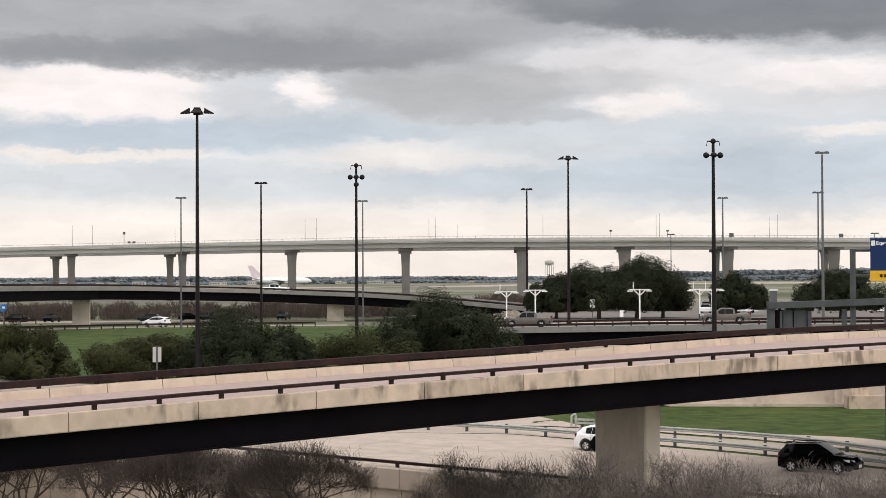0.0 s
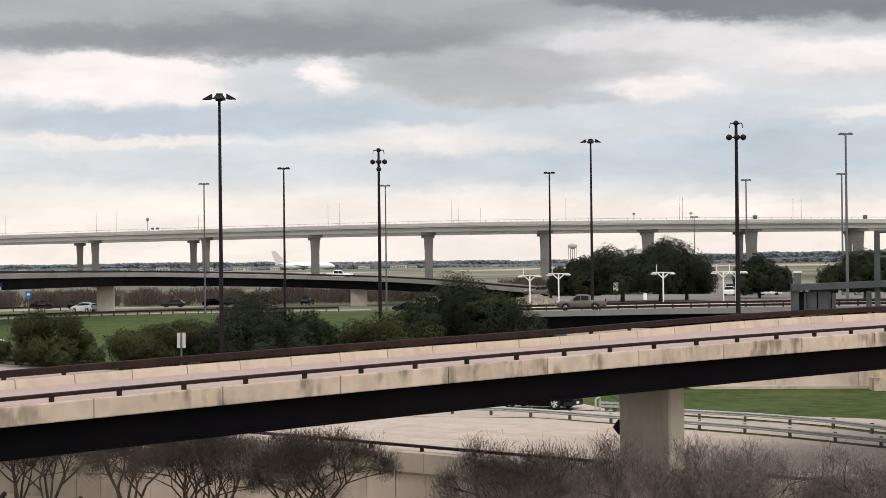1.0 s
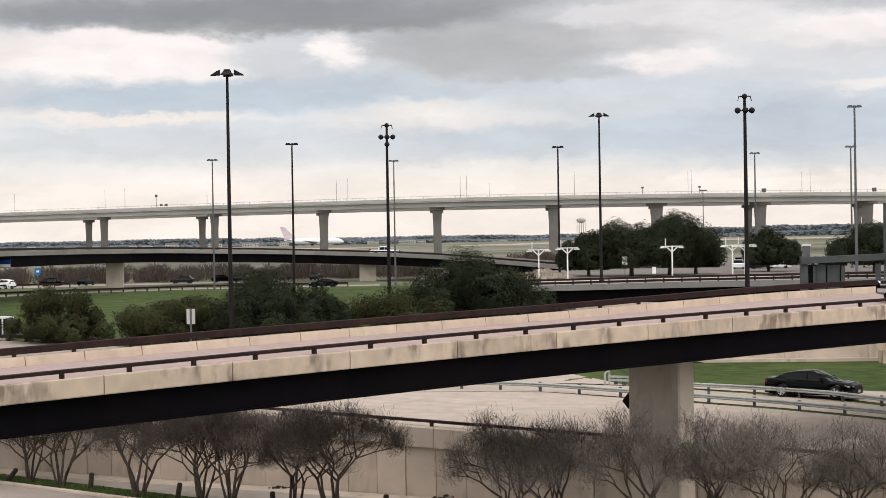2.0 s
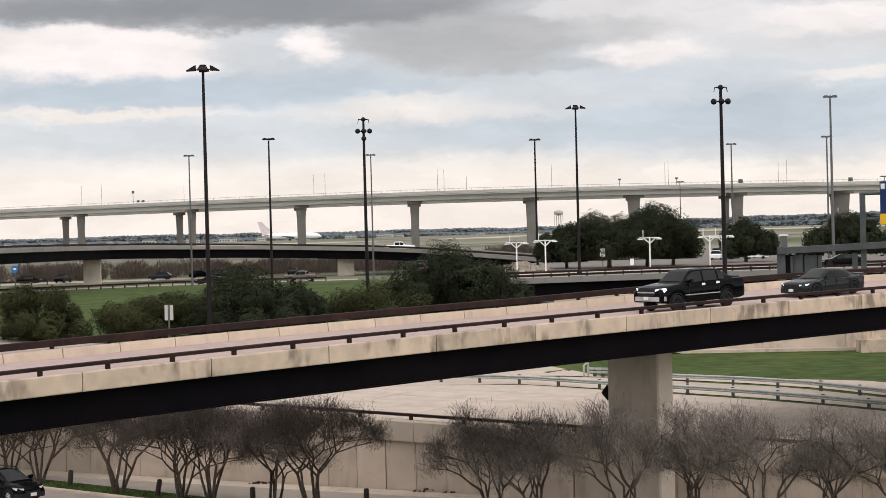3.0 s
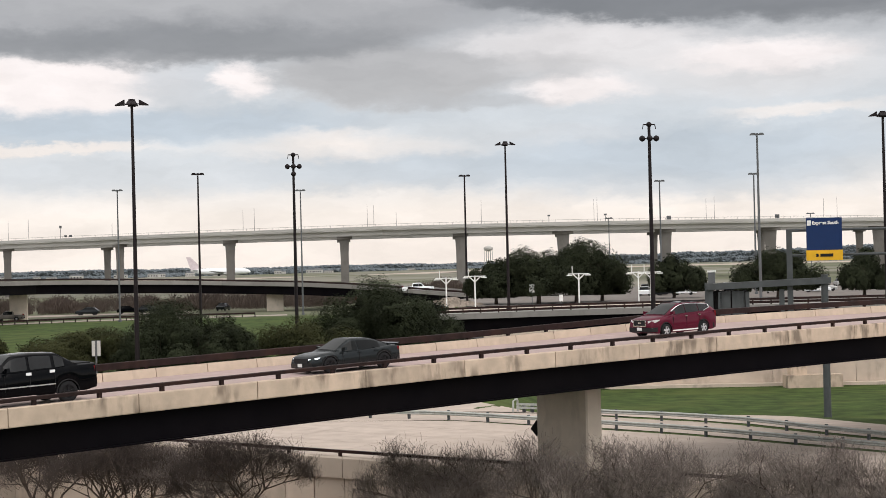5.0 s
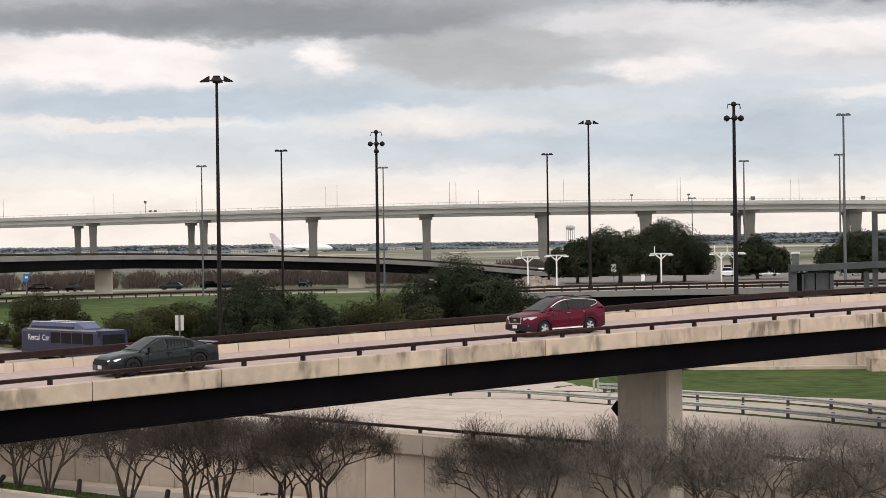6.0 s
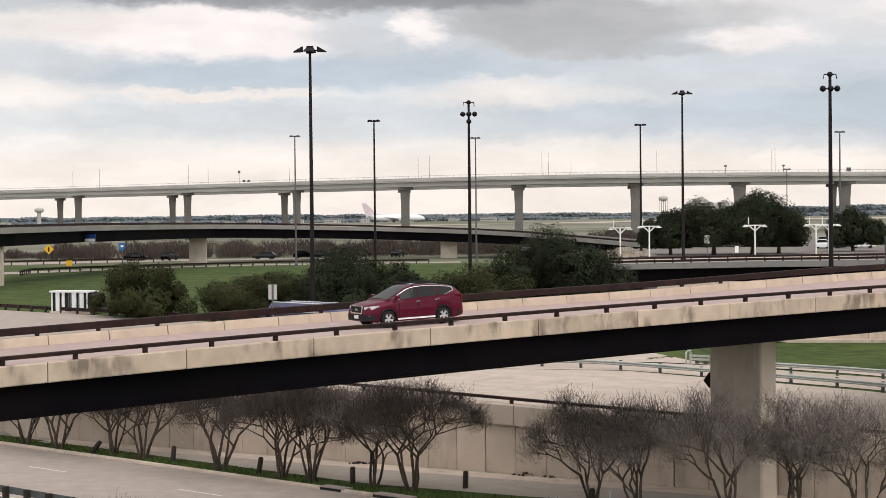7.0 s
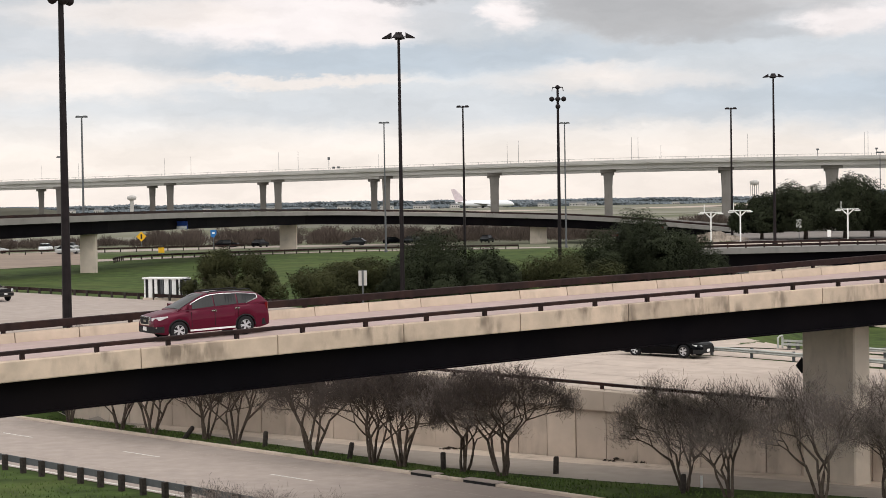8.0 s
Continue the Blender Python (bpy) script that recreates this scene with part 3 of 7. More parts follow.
def build_retaining_wall():
    wall = thing("retaining_wall", "stained beige concrete panel retaining wall with coping", "wall", kind="structure")
    rnd = random.Random(5)
    for i in range(-4, 56):
        s0, s1 = i * 1.6, (i + 1) * 1.6 - (0.07 if i % 6 == 4 else 0.03)
        g, d = Geo(), rnd.uniform(0, 0.02)
        rings = []
        for s in (s0, s1):
            a, b = WALL_A + WALL_D * s - WALL_N * (0.36 - d), WALL_A + WALL_D * s + WALL_N * 0.0
            zt = wall_top(s) - 0.95
            rings.append([(a.x, a.y, -0.2), (a.x, a.y, zt), (b.x, b.y, zt), (b.x, b.y, -0.2)])
        g.loft(rings)
        part("panel", g, M["concrete_old"], wall)
    for i in range(-1, 9):       # coping lengths
        s0, s1 = max(-6.4, i * 9.6), (i + 1) * 9.6 - 0.03
        g, rings = Geo(), []
        for s in (s0, s0 + (s1 - s0) / 3, s0 + (s1 - s0) / 1.5, s1):
            c = WALL_A + WALL_D * s
            zt = wall_top(s)
            ring = []
            for q, z in ((-0.53, zt - 0.95), (-0.53, zt - 0.06), (-0.47, zt), (0.05, zt), (0.10, zt - 0.40), (0.10, zt - 0.95)):
                p = c + WALL_N * q
                ring.append((p.x, p.y, z))
            rings.append(ring)
        g.loft(rings)
        part("coping", g, M["concrete_old"], wall)
    c = WALL_A - WALL_D * 6.75 - WALL_N * 0.2
    part("end_post", Geo().box((c.x, c.y, 1.3), (0.42, 0.42, 3.2), math.degrees(math.atan2(WALL_D.y, WALL_D.x))), M["dark"], wall, "dark post at the wall's end")
    for i in range(30):      # low steel rail on the coping
        s = 1.0 + i * 2.75
        p = WALL_A + WALL_D * s - WALL_N * 0.2
        part("rail_post", Geo().box((p.x, p.y, wall_top(s) + 0.09), (0.14, 0.14, 0.2), math.degrees(math.atan2(WALL_D.y, WALL_D.x))), M["rust"], wall)
    g, rings = Geo(), []
    for i in range(43):
        s = i * 2.0
        c = WALL_A + WALL_D * s
        ring = []
        for q, z in ((-0.3, 0.17), (-0.3, 0.30), (-0.1, 0.30), (-0.1, 0.17)):
            p = c + WALL_N * q
            ring.append((p.x, p.y, wall_top(s) + z))
        rings.append(ring)
    g.loft(rings)
    part("rail", g, M["rust"], wall, "dark weathered steel rail")


build_retaining_wall()


# ---------- the overpass in front ----------
BP, BD = Vector((-21.632, 62.021)), Vector((0.79260, 0.60975)).normalized()
BN = Vector((-BD.y, BD.x))
DECK_W = 10.9
PANEL = 5.48


def top_near(u):
    u = min(u, 82.0)
    return 12 - 2.31e-4 * u * u + 0.0382 * u - 5.30


def lift_far(u):
    return 0.10 + 0.25 * smooth_step((u - 38) / 22)


def deck_level(u, n):
    return top_near(u) - 0.40 + lift_far(u) * n / DECK_W


def on_bridge(u, n, z):
    p = BP + BD * u + BN * n
    return (p.x, p.y, z)


U0, U1 = -71.24, 131.52


def build_overpass():
    o = thing("overpass", "concrete road overpass on dark steel girders with brown steel rails", "bridge", kind="structure")
    us = [U0 + i * PANEL / 2 for i in range(int((U1 - U0) / (PANEL / 2)) + 1)]
    # road slab
    g = Geo()
    g.loft([[on_bridge(u, 0.32, deck_level(u, 0) - 0.32), on_bridge(u, 0.32, deck_level(u, 0)), on_bridge(u, DECK_W - 0.32, deck_level(u, DECK_W)),
             on_bridge(u, DECK_W - 0.32, deck_level(u, DECK_W) - 0.32)] for u in us])
    part("deck", g, M["deck"], o, "pinkish worn concrete road deck")
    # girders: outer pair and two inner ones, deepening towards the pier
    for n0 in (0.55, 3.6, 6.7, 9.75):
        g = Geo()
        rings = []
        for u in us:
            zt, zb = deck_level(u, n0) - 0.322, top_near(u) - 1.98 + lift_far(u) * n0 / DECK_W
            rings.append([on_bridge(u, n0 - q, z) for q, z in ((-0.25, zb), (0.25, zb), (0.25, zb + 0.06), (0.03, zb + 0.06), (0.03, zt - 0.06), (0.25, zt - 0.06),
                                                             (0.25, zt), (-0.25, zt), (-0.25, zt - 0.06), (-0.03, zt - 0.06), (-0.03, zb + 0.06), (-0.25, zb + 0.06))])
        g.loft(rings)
        part("girder", g, M["girder"], o, "shade-darkened weathered steel girder")
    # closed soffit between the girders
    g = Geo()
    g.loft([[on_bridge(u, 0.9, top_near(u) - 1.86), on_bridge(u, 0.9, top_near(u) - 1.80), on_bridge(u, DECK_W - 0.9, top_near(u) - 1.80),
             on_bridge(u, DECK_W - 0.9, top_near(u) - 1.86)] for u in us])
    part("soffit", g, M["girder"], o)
    # parapets in lengths with open joints
    near = [(0.0, -0.735), (-0.02, -0.70), (-0.02, -0.04), (0.02, 0.0), (0.30, 0.0), (0.33, -0.04), (0.33, -0.60), (0.30, -0.735)]
    rnd = random.Random(2)
    steps = int((U1 - U0) / PANEL)
    for i in range(steps):
        a, b = U0 + i * PANEL - 1.15, U0 + (i + 1) * PANEL - 1.15 - 0.04
        j = rnd.uniform(-0.006, 0.006)
        g = Geo().loft([[on_bridge(u, q + j, top_near(u) + z) for q, z in near] for u in (a, (a + b) / 2, b)])
        part("parapet", g, M["concrete"], o)
    far = [(0.0, -0.40), (0.05, -0.10), (0.08, 0.0), (0.34, 0.0), (0.36, -0.75), (0.0, -0.75)]
    for i in range(steps * 2):
        a, b = U0 + i * PANEL / 2 + 0.40, U0 + (i + 1) * PANEL / 2 + 0.40 - 0.04
        j = rnd.uniform(-0.006, 0.006)
        g = Geo().loft([[on_bridge(u, DECK_W - 0.36 + q + j, top_near(u) + lift_far(u) + z) for q, z in far] for u in (a, b)])
        part("parapet", g, M["concrete_far"], o)
    # rails and their posts
    for n0, extra, lab in ((0.16, 0, "brown steel rail"), (DECK_W - 0.14, 1, "brown steel rail")):
        g = Geo()
        g.loft([[on_bridge(u, n0 + q, top_near(u) + extra * lift_far(u) + z) for q, z in ((-0.10, 0.19 - 0.09 * extra), (-0.10, 0.31 + 0.07 * extra), (-0.07, 0.34 + 0.07 * extra), (0.07, 0.34 + 0.07 * extra), (0.10, 0.31 + 0.07 * extra), (0.10, 0.19 - 0.09 * extra))] for u in us])
        part("rail", g, M["rust"], o, lab, smooth=30)
        for i in range(int((U1 - U0) / 2.74)):
            u = U0 + i * 2.74 - 0.04
            if not -12 < u < 100:
                continue
            z = top_near(u) + extra * lift_far(u)
            g = Geo().loft([[on_bridge(u + a, n0 + b, z + h) for a, b in ((-0.075, -0.08), (0.075, -0.08), (0.075, 0.08), (-0.075, 0.08))] for h in (-0.02, 0.19)])
            part("rail_post", g, M["rust"], o)
    # wall pier, standing across the bridge
    g = Geo()
    pu, turn = 42.95, math.degrees(math.atan2(BD.y, BD.x))
    for n_mid, length, z0, z1, thick in ((5.3, 3.7, -2.4, top_near(pu) - 1.98, 1.08),):
        g.loft([[on_bridge(pu + a * thick, n_mid + b * length, z) for a, b in ((-0.5, -0.48), (-0.42, -0.5), (0.42, -0.5), (0.5, -0.48), (0.5, 0.48), (0.42, 0.5), (-0.42, 0.5), (-0.5, 0.48))]
                for z in (z0, z1)])
    part("pier", g, M["pier"], o, "plain beige concrete wall pier", smooth=30)
    g = Geo().loft([[on_bridge(pu + a, 5.3 + b, z) for a, b in ((-0.28, -1.7), (0.28, -1.7), (0.28, 1.7), (-0.28, 1.7))] for z in (top_near(pu) - 1.979, top_near(pu) - 1.861)])
    part("bearing", g, M["dark"], o)
    # second pier far down the ramp
    pu = -6.5
    g = Geo().loft([[on_bridge(pu + a * 0.8, 5.3 + b * 3.9, z) for a, b in ((-0.5, -0.5), (0.5, -0.5), (0.5, 0.5), (-0.5, 0.5))] for z in (-2.4, top_near(pu) - 1.98)])
    part("pier", g, M["pier"], o)
    # dark object marker on the pier edge
    g = Geo()
    c = Vector(on_bridge(42.62, 7.38, 3.45))
    for ang in (0,):
        e = 0.42
        tx = Vector((0.9, 0.1, 0)).normalized()
        g.loft([[tuple(c + tx * a + Vector((0, 0, b)) + Vector((0, -0.03 * k, 0))) for a, b in ((0, -e), (e * 0.75, 0), (0, e), (-e * 0.75, 0))] for k in (0, 1)])
    part("marker_board", g, M["dark"], o, "dark diamond marker board")
    return o


OVERPASS = build_overpass()


# ---------- guard rails ----------
def guard_rail(line, label, post_mat, rail_mat, spacing=1.905, height=0.70, lift=0.0, depth=0.30, post=0.16, name="guard_rail"):
    o = thing(name, label, "guard rail", kind="structure")
    pts = [Vector(p[:2]) for p in line]
    lens = [(pts[i + 1] - pts[i]).length for i in range(len(pts) - 1)]
    total = sum(lens)

    def at(d):
        for i, k in enumerate(lens):
            if d <= k or i == len(lens) - 1:
                e = (pts[i + 1] - pts[i]) / k
                return pts[i] + e * d, e
            d -= k
    n = int(total / spacing)
    base = mesh("post", Geo().box((0, 0, height / 2 - 0.1), (post, post * 1.2, height + 0.2)), post_mat)
    for i in range(n + 1):
        p, e = at(min(i * spacing, total - 0.01))
        q = part("post", base, post_mat, o)
        q.location = (p.x, p.y, level(p.x, p.y) + lift)
        q.rotation_euler = (0, 0, math.atan2(e.y, e.x))
    # corrugated beam in front of the posts
    prof = [(0.0, -0.155), (-0.08, -0.10), (-0.08, -0.05), (-0.01, 0.0), (-0.08, 0.05), (-0.08, 0.10), (0.0, 0.155), (0.012, 0.15), (0.012, -0.15)]
    rings = []
    m = max(2, int(total / 1.9))
    for i in range(m + 1):
        p, e = at(total * i / m)
        side = Vector((-e.y, e.x))
        ring = []
        for q, z in prof:
            c = p + side * (q - post * 0.62 if True else q)
            ring.append((c.x, c.y, level(p.x, p.y) + lift + height - 0.16 + z * depth / 0.30))
        rings.append(ring)
    part("beam", Geo().loft(rings), rail_mat, o, "galvanised corrugated beam")
    return o


guard_rail([curb_point(42, -11.0), curb_point(-55, -11.0)], "galvanised guard rail on dark timber posts beside the road", M["darkpost"], M["pole_grey"], 1.58, 0.70, post=0.19)
guard_rail([(-12, 113), (3.6, 103.4), (6.9, 101.0), (11.4, 98.4), (15.2, 96.0), (17.9, 93.8), (21.4, 90.6), (24.6, 87.8), (50, 66)],
           "pale guard rail along the motorway lanes", M["gantry"], M["galv"], 2.6, 0.56, post=0.12, depth=0.23)
guard_rail([(10.5, 104.0), (16.2, 101.6), (19.2, 99.6), (22.6, 95.4), (25.6, 91.9), (52, 68)], "pale guard rail curving beside the slip road", M["gantry"], M["galv"], 2.6, 0.60, post=0.12, depth=0.23)
guard_rail([(-118, 227), (-47, 165), (-30, 153), (-16, 143)][::-1], "dark low guard rail below the lawn", M["darkpost"], M["rust"], 2.2, 0.6)
guard_rail([polar(-27, 330), polar(-21, 336), polar(-16.5, 345), polar(-12.5, 352)][::-1], "dark guard rail beyond the tan apron", M["darkpost"], M["rust"], 3.0, 0.9)
guard_rail([polar(-16.5, 280), polar(-16.2, 292), polar(-14.5, 300), polar(-12, 309), polar(-9, 317), polar(-4, 320)][::-1], "dark guard rail on top of the lawn", M["darkpost"], M["rust"], 2.2, 0.8)


# ---------- far twin viaduct ----------
def via_range(az):
    """Level distance of the near viaduct by azimuth: it swings away to the left."""
    return 560 + 0.010 * (az - 3.0) ** 2 * 35 + max(0.0, -az) * 2.2


def build_viaduct():
    o = thing("viaduct", "pale concrete twin viaduct on tall tapering piers", "bridge", kind="structure")
    azs = [-30 + i * 1.0 for i in range(56)]
    top = lambda az: 12 + 11.75 - 0.0012 * (az - 2) ** 2 - max(0.0, -az - 4) * 0.015
    for back, drop in ((0.0, 0.0), (26.0, 0.55)):
        def ring(az, prof):
            r = via_range(az)
            c = Vector(polar(az, r)).xy
            n = c.normalized()
            return [(c.x + n.x * (q + back), c.y + n.y * (q + back), top(az) - drop + z) for q, z in prof]
        part("deck", Geo().loft([ring(a, [(0, -1.25), (0, -0.95), (-0.1, -0.9), (-0.1, 0.0), (0.2, 0.0), (0.25, -0.75), (11.75, -0.75), (11.8, 0.0), (12.1, 0.0), (12.1, -0.95), (12, -1.25)]) for a in azs]),
             M["viaduct"], o, "pale parapet and deck edge")
        for q in (1.3, 5.0, 9.2):
            part("beam", Geo().loft([ring(a, [(q, -2.75), (q, -1.252), (q + 0.9, -1.252), (q + 0.9, -2.75)]) for a in azs]), M["viaduct_dark"], o, "grey concrete bridge beam")
        for z in (0.60,):
            part("hand_rail", Geo().loft([ring(a, [(0.05, z), (0.05, z + 0.07), (0.12, z + 0.07), (0.12, z)]) for a in azs]), M["viaduct_pier"], o)
        rail_post = mesh("rail_post", Geo().box((0, 0, 0.3), (0.06, 0.06, 0.65)), M["viaduct_pier"])
        if not back:
            for i in range(190):
                az = -21 + i * 0.2
                p = part("rail_post", rail_post, None, o)
                r = via_range(az)
                p.location = polar(az, r + 0.08, top(az))
    # piers: near line, then far line, by azimuth
    near = (-24.9, -21.5, -18.09, -14.75, -11.44, -8.08, -4.70, -1.18, 2.44, 5.62, 8.78, 11.98, 15.21, 18.5)
    far = (-25.4, -22.05, -18.63, -15.29, -11.90, -8.46, -4.74, -1.20, 2.40, 5.58, 8.42, 11.70, 14.64, 17.8)
    for list_az, back, drop, w in ((near, 5.0, 0.0, 1.0), (far, 31.0, 0.55, 0.9)):
        for az in list_az:
            r = via_range(az) + back
            x, y, _ = polar(az, r)
            zt = top(az) - drop - 2.752
            wide = w * (1.25 if az > 5 and back < 20 else 0.92)
            turn = -az
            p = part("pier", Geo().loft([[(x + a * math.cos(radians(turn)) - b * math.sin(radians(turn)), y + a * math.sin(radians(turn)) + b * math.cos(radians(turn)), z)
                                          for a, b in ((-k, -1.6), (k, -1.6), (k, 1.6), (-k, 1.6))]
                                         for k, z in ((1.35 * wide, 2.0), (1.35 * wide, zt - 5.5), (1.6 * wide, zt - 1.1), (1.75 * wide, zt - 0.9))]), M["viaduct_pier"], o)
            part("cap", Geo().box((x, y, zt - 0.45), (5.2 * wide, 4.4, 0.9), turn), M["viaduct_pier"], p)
    # light masts, cameras and boxes on the parapet
    for az, h in ((-18.6, 6.5), (-14.9, 7.2), (-14.1, 7.4), (-20.2, 6.0), (-11.4, 7.6), (-10.8, 7.8), (-8.3, 5.4), (-7.6, 7.2), (-4.3, 7.4), (-3.95, 7.9), (-0.45, 7.6), (-0.25, 7.4), (0.45, 5.0),
                  (3.1, 7.8), (6.6, 7.6), (6.7, 8.0), (10.05, 7.2), (10.3, 7.8), (13.6, 7.0), (14.0, 7.4), (-17.5, 6.8)):
        x, y, z = polar(az, via_range(az) + 13, top(az) - 0.3)
        part("mast", Geo().tube([(x, y, z), (x, y, z + h)], [0.07, 0.04], 5), M["pole_grey"], o, "thin grey light mast")
    for az in (-9.7, -9.55, 8.9, 12.2):
        x, y, z = polar(az, via_range(az) + 0.5, top(az))
        part("roadside_box", Geo().box((x, y, z + 0.7), (0.9 if az < 0 else 1.3, 0.6, 1.2 if az > 0 else 0.7)), M["pole_grey"], o)
    for az in (-9.85, 5.2, 6.95):
        x, y, z = polar(az, via_range(az) + 0.5, top(az))
        c = part("camera_pole", Geo().tube([(x, y, z), (x, y, z + (3.6 if az < 0 else 1.8))], 0.08, 5), M["pole_grey"], o)
        part("camera_head", Geo().box((x, y, z + (3.9 if az < 0 else 2.0)), (0.8, 0.5, 0.9 if az < 0 else 0.5)), M["pole_grey"], c)


build_viaduct()


# ---------- curved ramp bridge in the middle distance ----------
RAMP = [(-30, 176), (-25, 192), (-21, 212), (-16.7, 240), (-13.5, 281), (-10.5, 332), (-7.5, 352), (-5, 358), (-2.5, 352), (0, 340), (2.5, 326)]


def ramp_range(az):
    return float(np.interp(az, [a for a, r in RAMP], [r for a, r in RAMP]))


def ramp_top(az):
    """Top of the ramp's near parapet."""
    el = float(np.interp(az, [-30, -19.9, -16.5, -14.4, -12, -9.6, -6.0, -2.5, -1.1, 2.5], [-0.55, -0.335, -0.270, -0.240, -0.238, -0.262, -0.365, -0.51, -0.60, -0.95]))
    return 12 + ramp_range(az) * math.tan(radians(el))


def build_ramp():
    o = thing("ramp_bridge", "curved concrete ramp bridge with a shade-darkened steel girder", "bridge", kind="structure")
    azs = [-30 + 0.5 * i for i in range(76)]

    def ring(az, prof):
        c = Vector(polar(az, ramp_range(az))).xy
        e = (Vector(polar(az + 0.3, ramp_range(az + 0.3))).xy - Vector(polar(az - 0.3, ramp_range(az - 0.3))).xy).normalized()
        n = Vector((-e.y, e.x))
        return [(c.x + n.x * q, c.y + n.y * q, ramp_top(az) + z) for q, z in prof]
    part("deck", Geo().loft([ring(a, [(0.0, -0.72), (0.0, 0.0), (0.3, 0.0), (0.3, -0.6), (8.7, -0.6), (8.7, 0.0), (9.0, 0.0), (9.0, -0.72)]) for a in azs]), M["pier_grey"], o, "grey concrete deck and parapets")
    part("girder", Geo().loft([ring(a, [(0.75, -2.35), (0.65, -0.722), (8.3, -0.722), (8.2, -2.35)]) for a in azs]), M["girder"], o, "shade-darkened steel girder")
    part("rail", Geo().loft([ring(a, [(0.05, 0.06), (0.05, 0.40), (0.28, 0.40), (0.28, 0.06)]) for a in azs]), M["rust"], o)
    for az, w, back in ((-24.2, 2.6, 3.5), (-16.68, 2.0, 2.6), (-10.52, 3.0, 4.0), (-3.6, 3.2, 4.0)):
        c = ring(az, [(back, 0)])[0]
        z0, z1 = level(c[0], c[1]) - 0.3, ramp_top(az) - 2.352
        part("pier", Geo().box((c[0], c[1], (z0 + z1) / 2), (w, 1.6, z1 - z0), -az * 0.5), M["pier"], o, "square concrete pier")
    # small blue sign hung on the girder
    c = ring(-14.45, [(-0.15, -1.75)])[0]
    s = part("sign", Geo().box(c, (2.3, 0.1, 1.15), -30), M["sign_mid"], o, "small blue sign with a pale lower strip")
    part("strip", Geo().box((c[0] + 0.03, c[1] - 0.06, c[2] - 0.3), (2.1, 0.04, 0.42), -30), M["paint_white"], s)
    part("hood", Geo().box((c[0], c[1], c[2] + 0.66), (2.5, 0.2, 0.16), -30), M["girder"], s)


build_ramp()


# ---------- overpass behind, carrying the plaza road ----------
def build_back_overpass():
    o = thing("back_overpass", "low concrete overpass with brown rails behind the ramp", "bridge", kind="structure")
    line = [polar(-1.0, 214), polar(2, 213), polar(6, 209), polar(10, 206), polar(14, 206), polar(20, 210), polar(30, 222)]
    ztop = [12 - 5.98, 12 - 5.93, 12 - 5.62, 12 - 5.42, 12 - 5.3, 12 - 5.2, 12 - 5.2]

    def rings(prof):
        out = []
        for i in range(len(line)):
            c = Vector(line[i]).xy
            n = c.normalized()
            out.append([(c.x + n.x * q, c.y + n.y * q, ztop[i] + z) for q, z in prof])
        return out
    # the parapets' shade is put into this darker grey
    part("deck", Geo().loft(rings([(0, -0.66), (0, 0), (0.3, 0), (0.3, -0.12), (14.7, -0.12), (14.7, 0), (15, 0), (15, -0.66)])), M["pier_grey"], o, "grey concrete deck and parapets")
    # made extra deep so its dark face fills the shadowed void underneath
    part("girder", Geo().loft(rings([(0.8, -3.3), (0.7, -0.662), (14.3, -0.662), (14.2, -3.3)])), M["girder"], o, "shade-darkened steel girder")
    for q in (0.05, 14.75):
        part("rail", Geo().loft(rings([(q, 0.12), (q, 0.38), (q + 0.18, 0.38), (q + 0.18, 0.12)])), M["rust"], o)
        for k in range(44):
            t = k / 43 * (len(line) - 1)
            i = min(int(t), len(line) - 2)
            p = Vector(line[i]).lerp(Vector(line[i + 1]), t - i)
            n = p.xy.normalized()
            z = ztop[i] + (ztop[i + 1] - ztop[i]) * (t - i)
            part("rail_post", Geo().box((p.x + n.x * (q + 0.09), p.y + n.y * (q + 0.09), z + 0.1), (0.16, 0.16, 0.22)), M["rust"], o)
    for az in (0.2, 5, 11, 17):
        x, y, _ = polar(az, 218)
        part("pier", Geo().box((x, y, 3.4), (4.0, 1.2, 2.6), -az), M["pier"], o)


build_back_overpass()


# ---------- wall, pedestal beyond the lawn ----------
def build_lawn_wall():
    o = thing("lawn_wall", "long beige concrete wall behind the lawn", "wall", kind="structure")
    pts = [(8.0, 148.5), (18.0, 147.6), (31.0, 146.4), (44.0, 144.6), (62.0, 140.0)]
    for i in range(len(pts) - 1):
        a, b = Vector(pts[i]), Vector(pts[i + 1])
        k = max(1, int((b - a).length / 4.8))
        for j in range(k):
            p, q = a + (b - a) * (j / k), a + (b - a) * ((j + 1) / k) - (b - a).normalized() * 0.03
            n = Vector((-(b - a).y, (b - a).x)).normalized() * 0.35
            g = Geo().loft([[(c.x, c.y, 1.0), (c.x, c.y, 6.4), (c.x + n.x, c.y + n.y, 6.4), (c.x + n.x, c.y + n.y, 1.0)] for c in (p, q)])
            part("panel", g, M["concrete_old"], o)
    g = Geo().loft([[(x, y - 1.1, level(x, y)), (x, y - 1.1, level(x, y) + 0.24), (x, y - 0.02, level(x, y) + 0.24), (x, y - 0.02, level(x, y))] for x, y in pts])
    part("footing", g, M["concrete_old"], o, "pale footing strip")
    ped = thing("bridge_pedestal", "pale concrete pier standing on a stepped base", "pier", kind="structure")
    part("base", Geo().box((33.5, 143.4, 2.05), (4.4, 1.6, 1.1), 2), M["concrete"], ped)
    part("shaft", Geo().box((32.3, 143.5, 4.4), (1.3, 1.0, 3.6), 2), M["concrete"], ped)


build_lawn_wall()


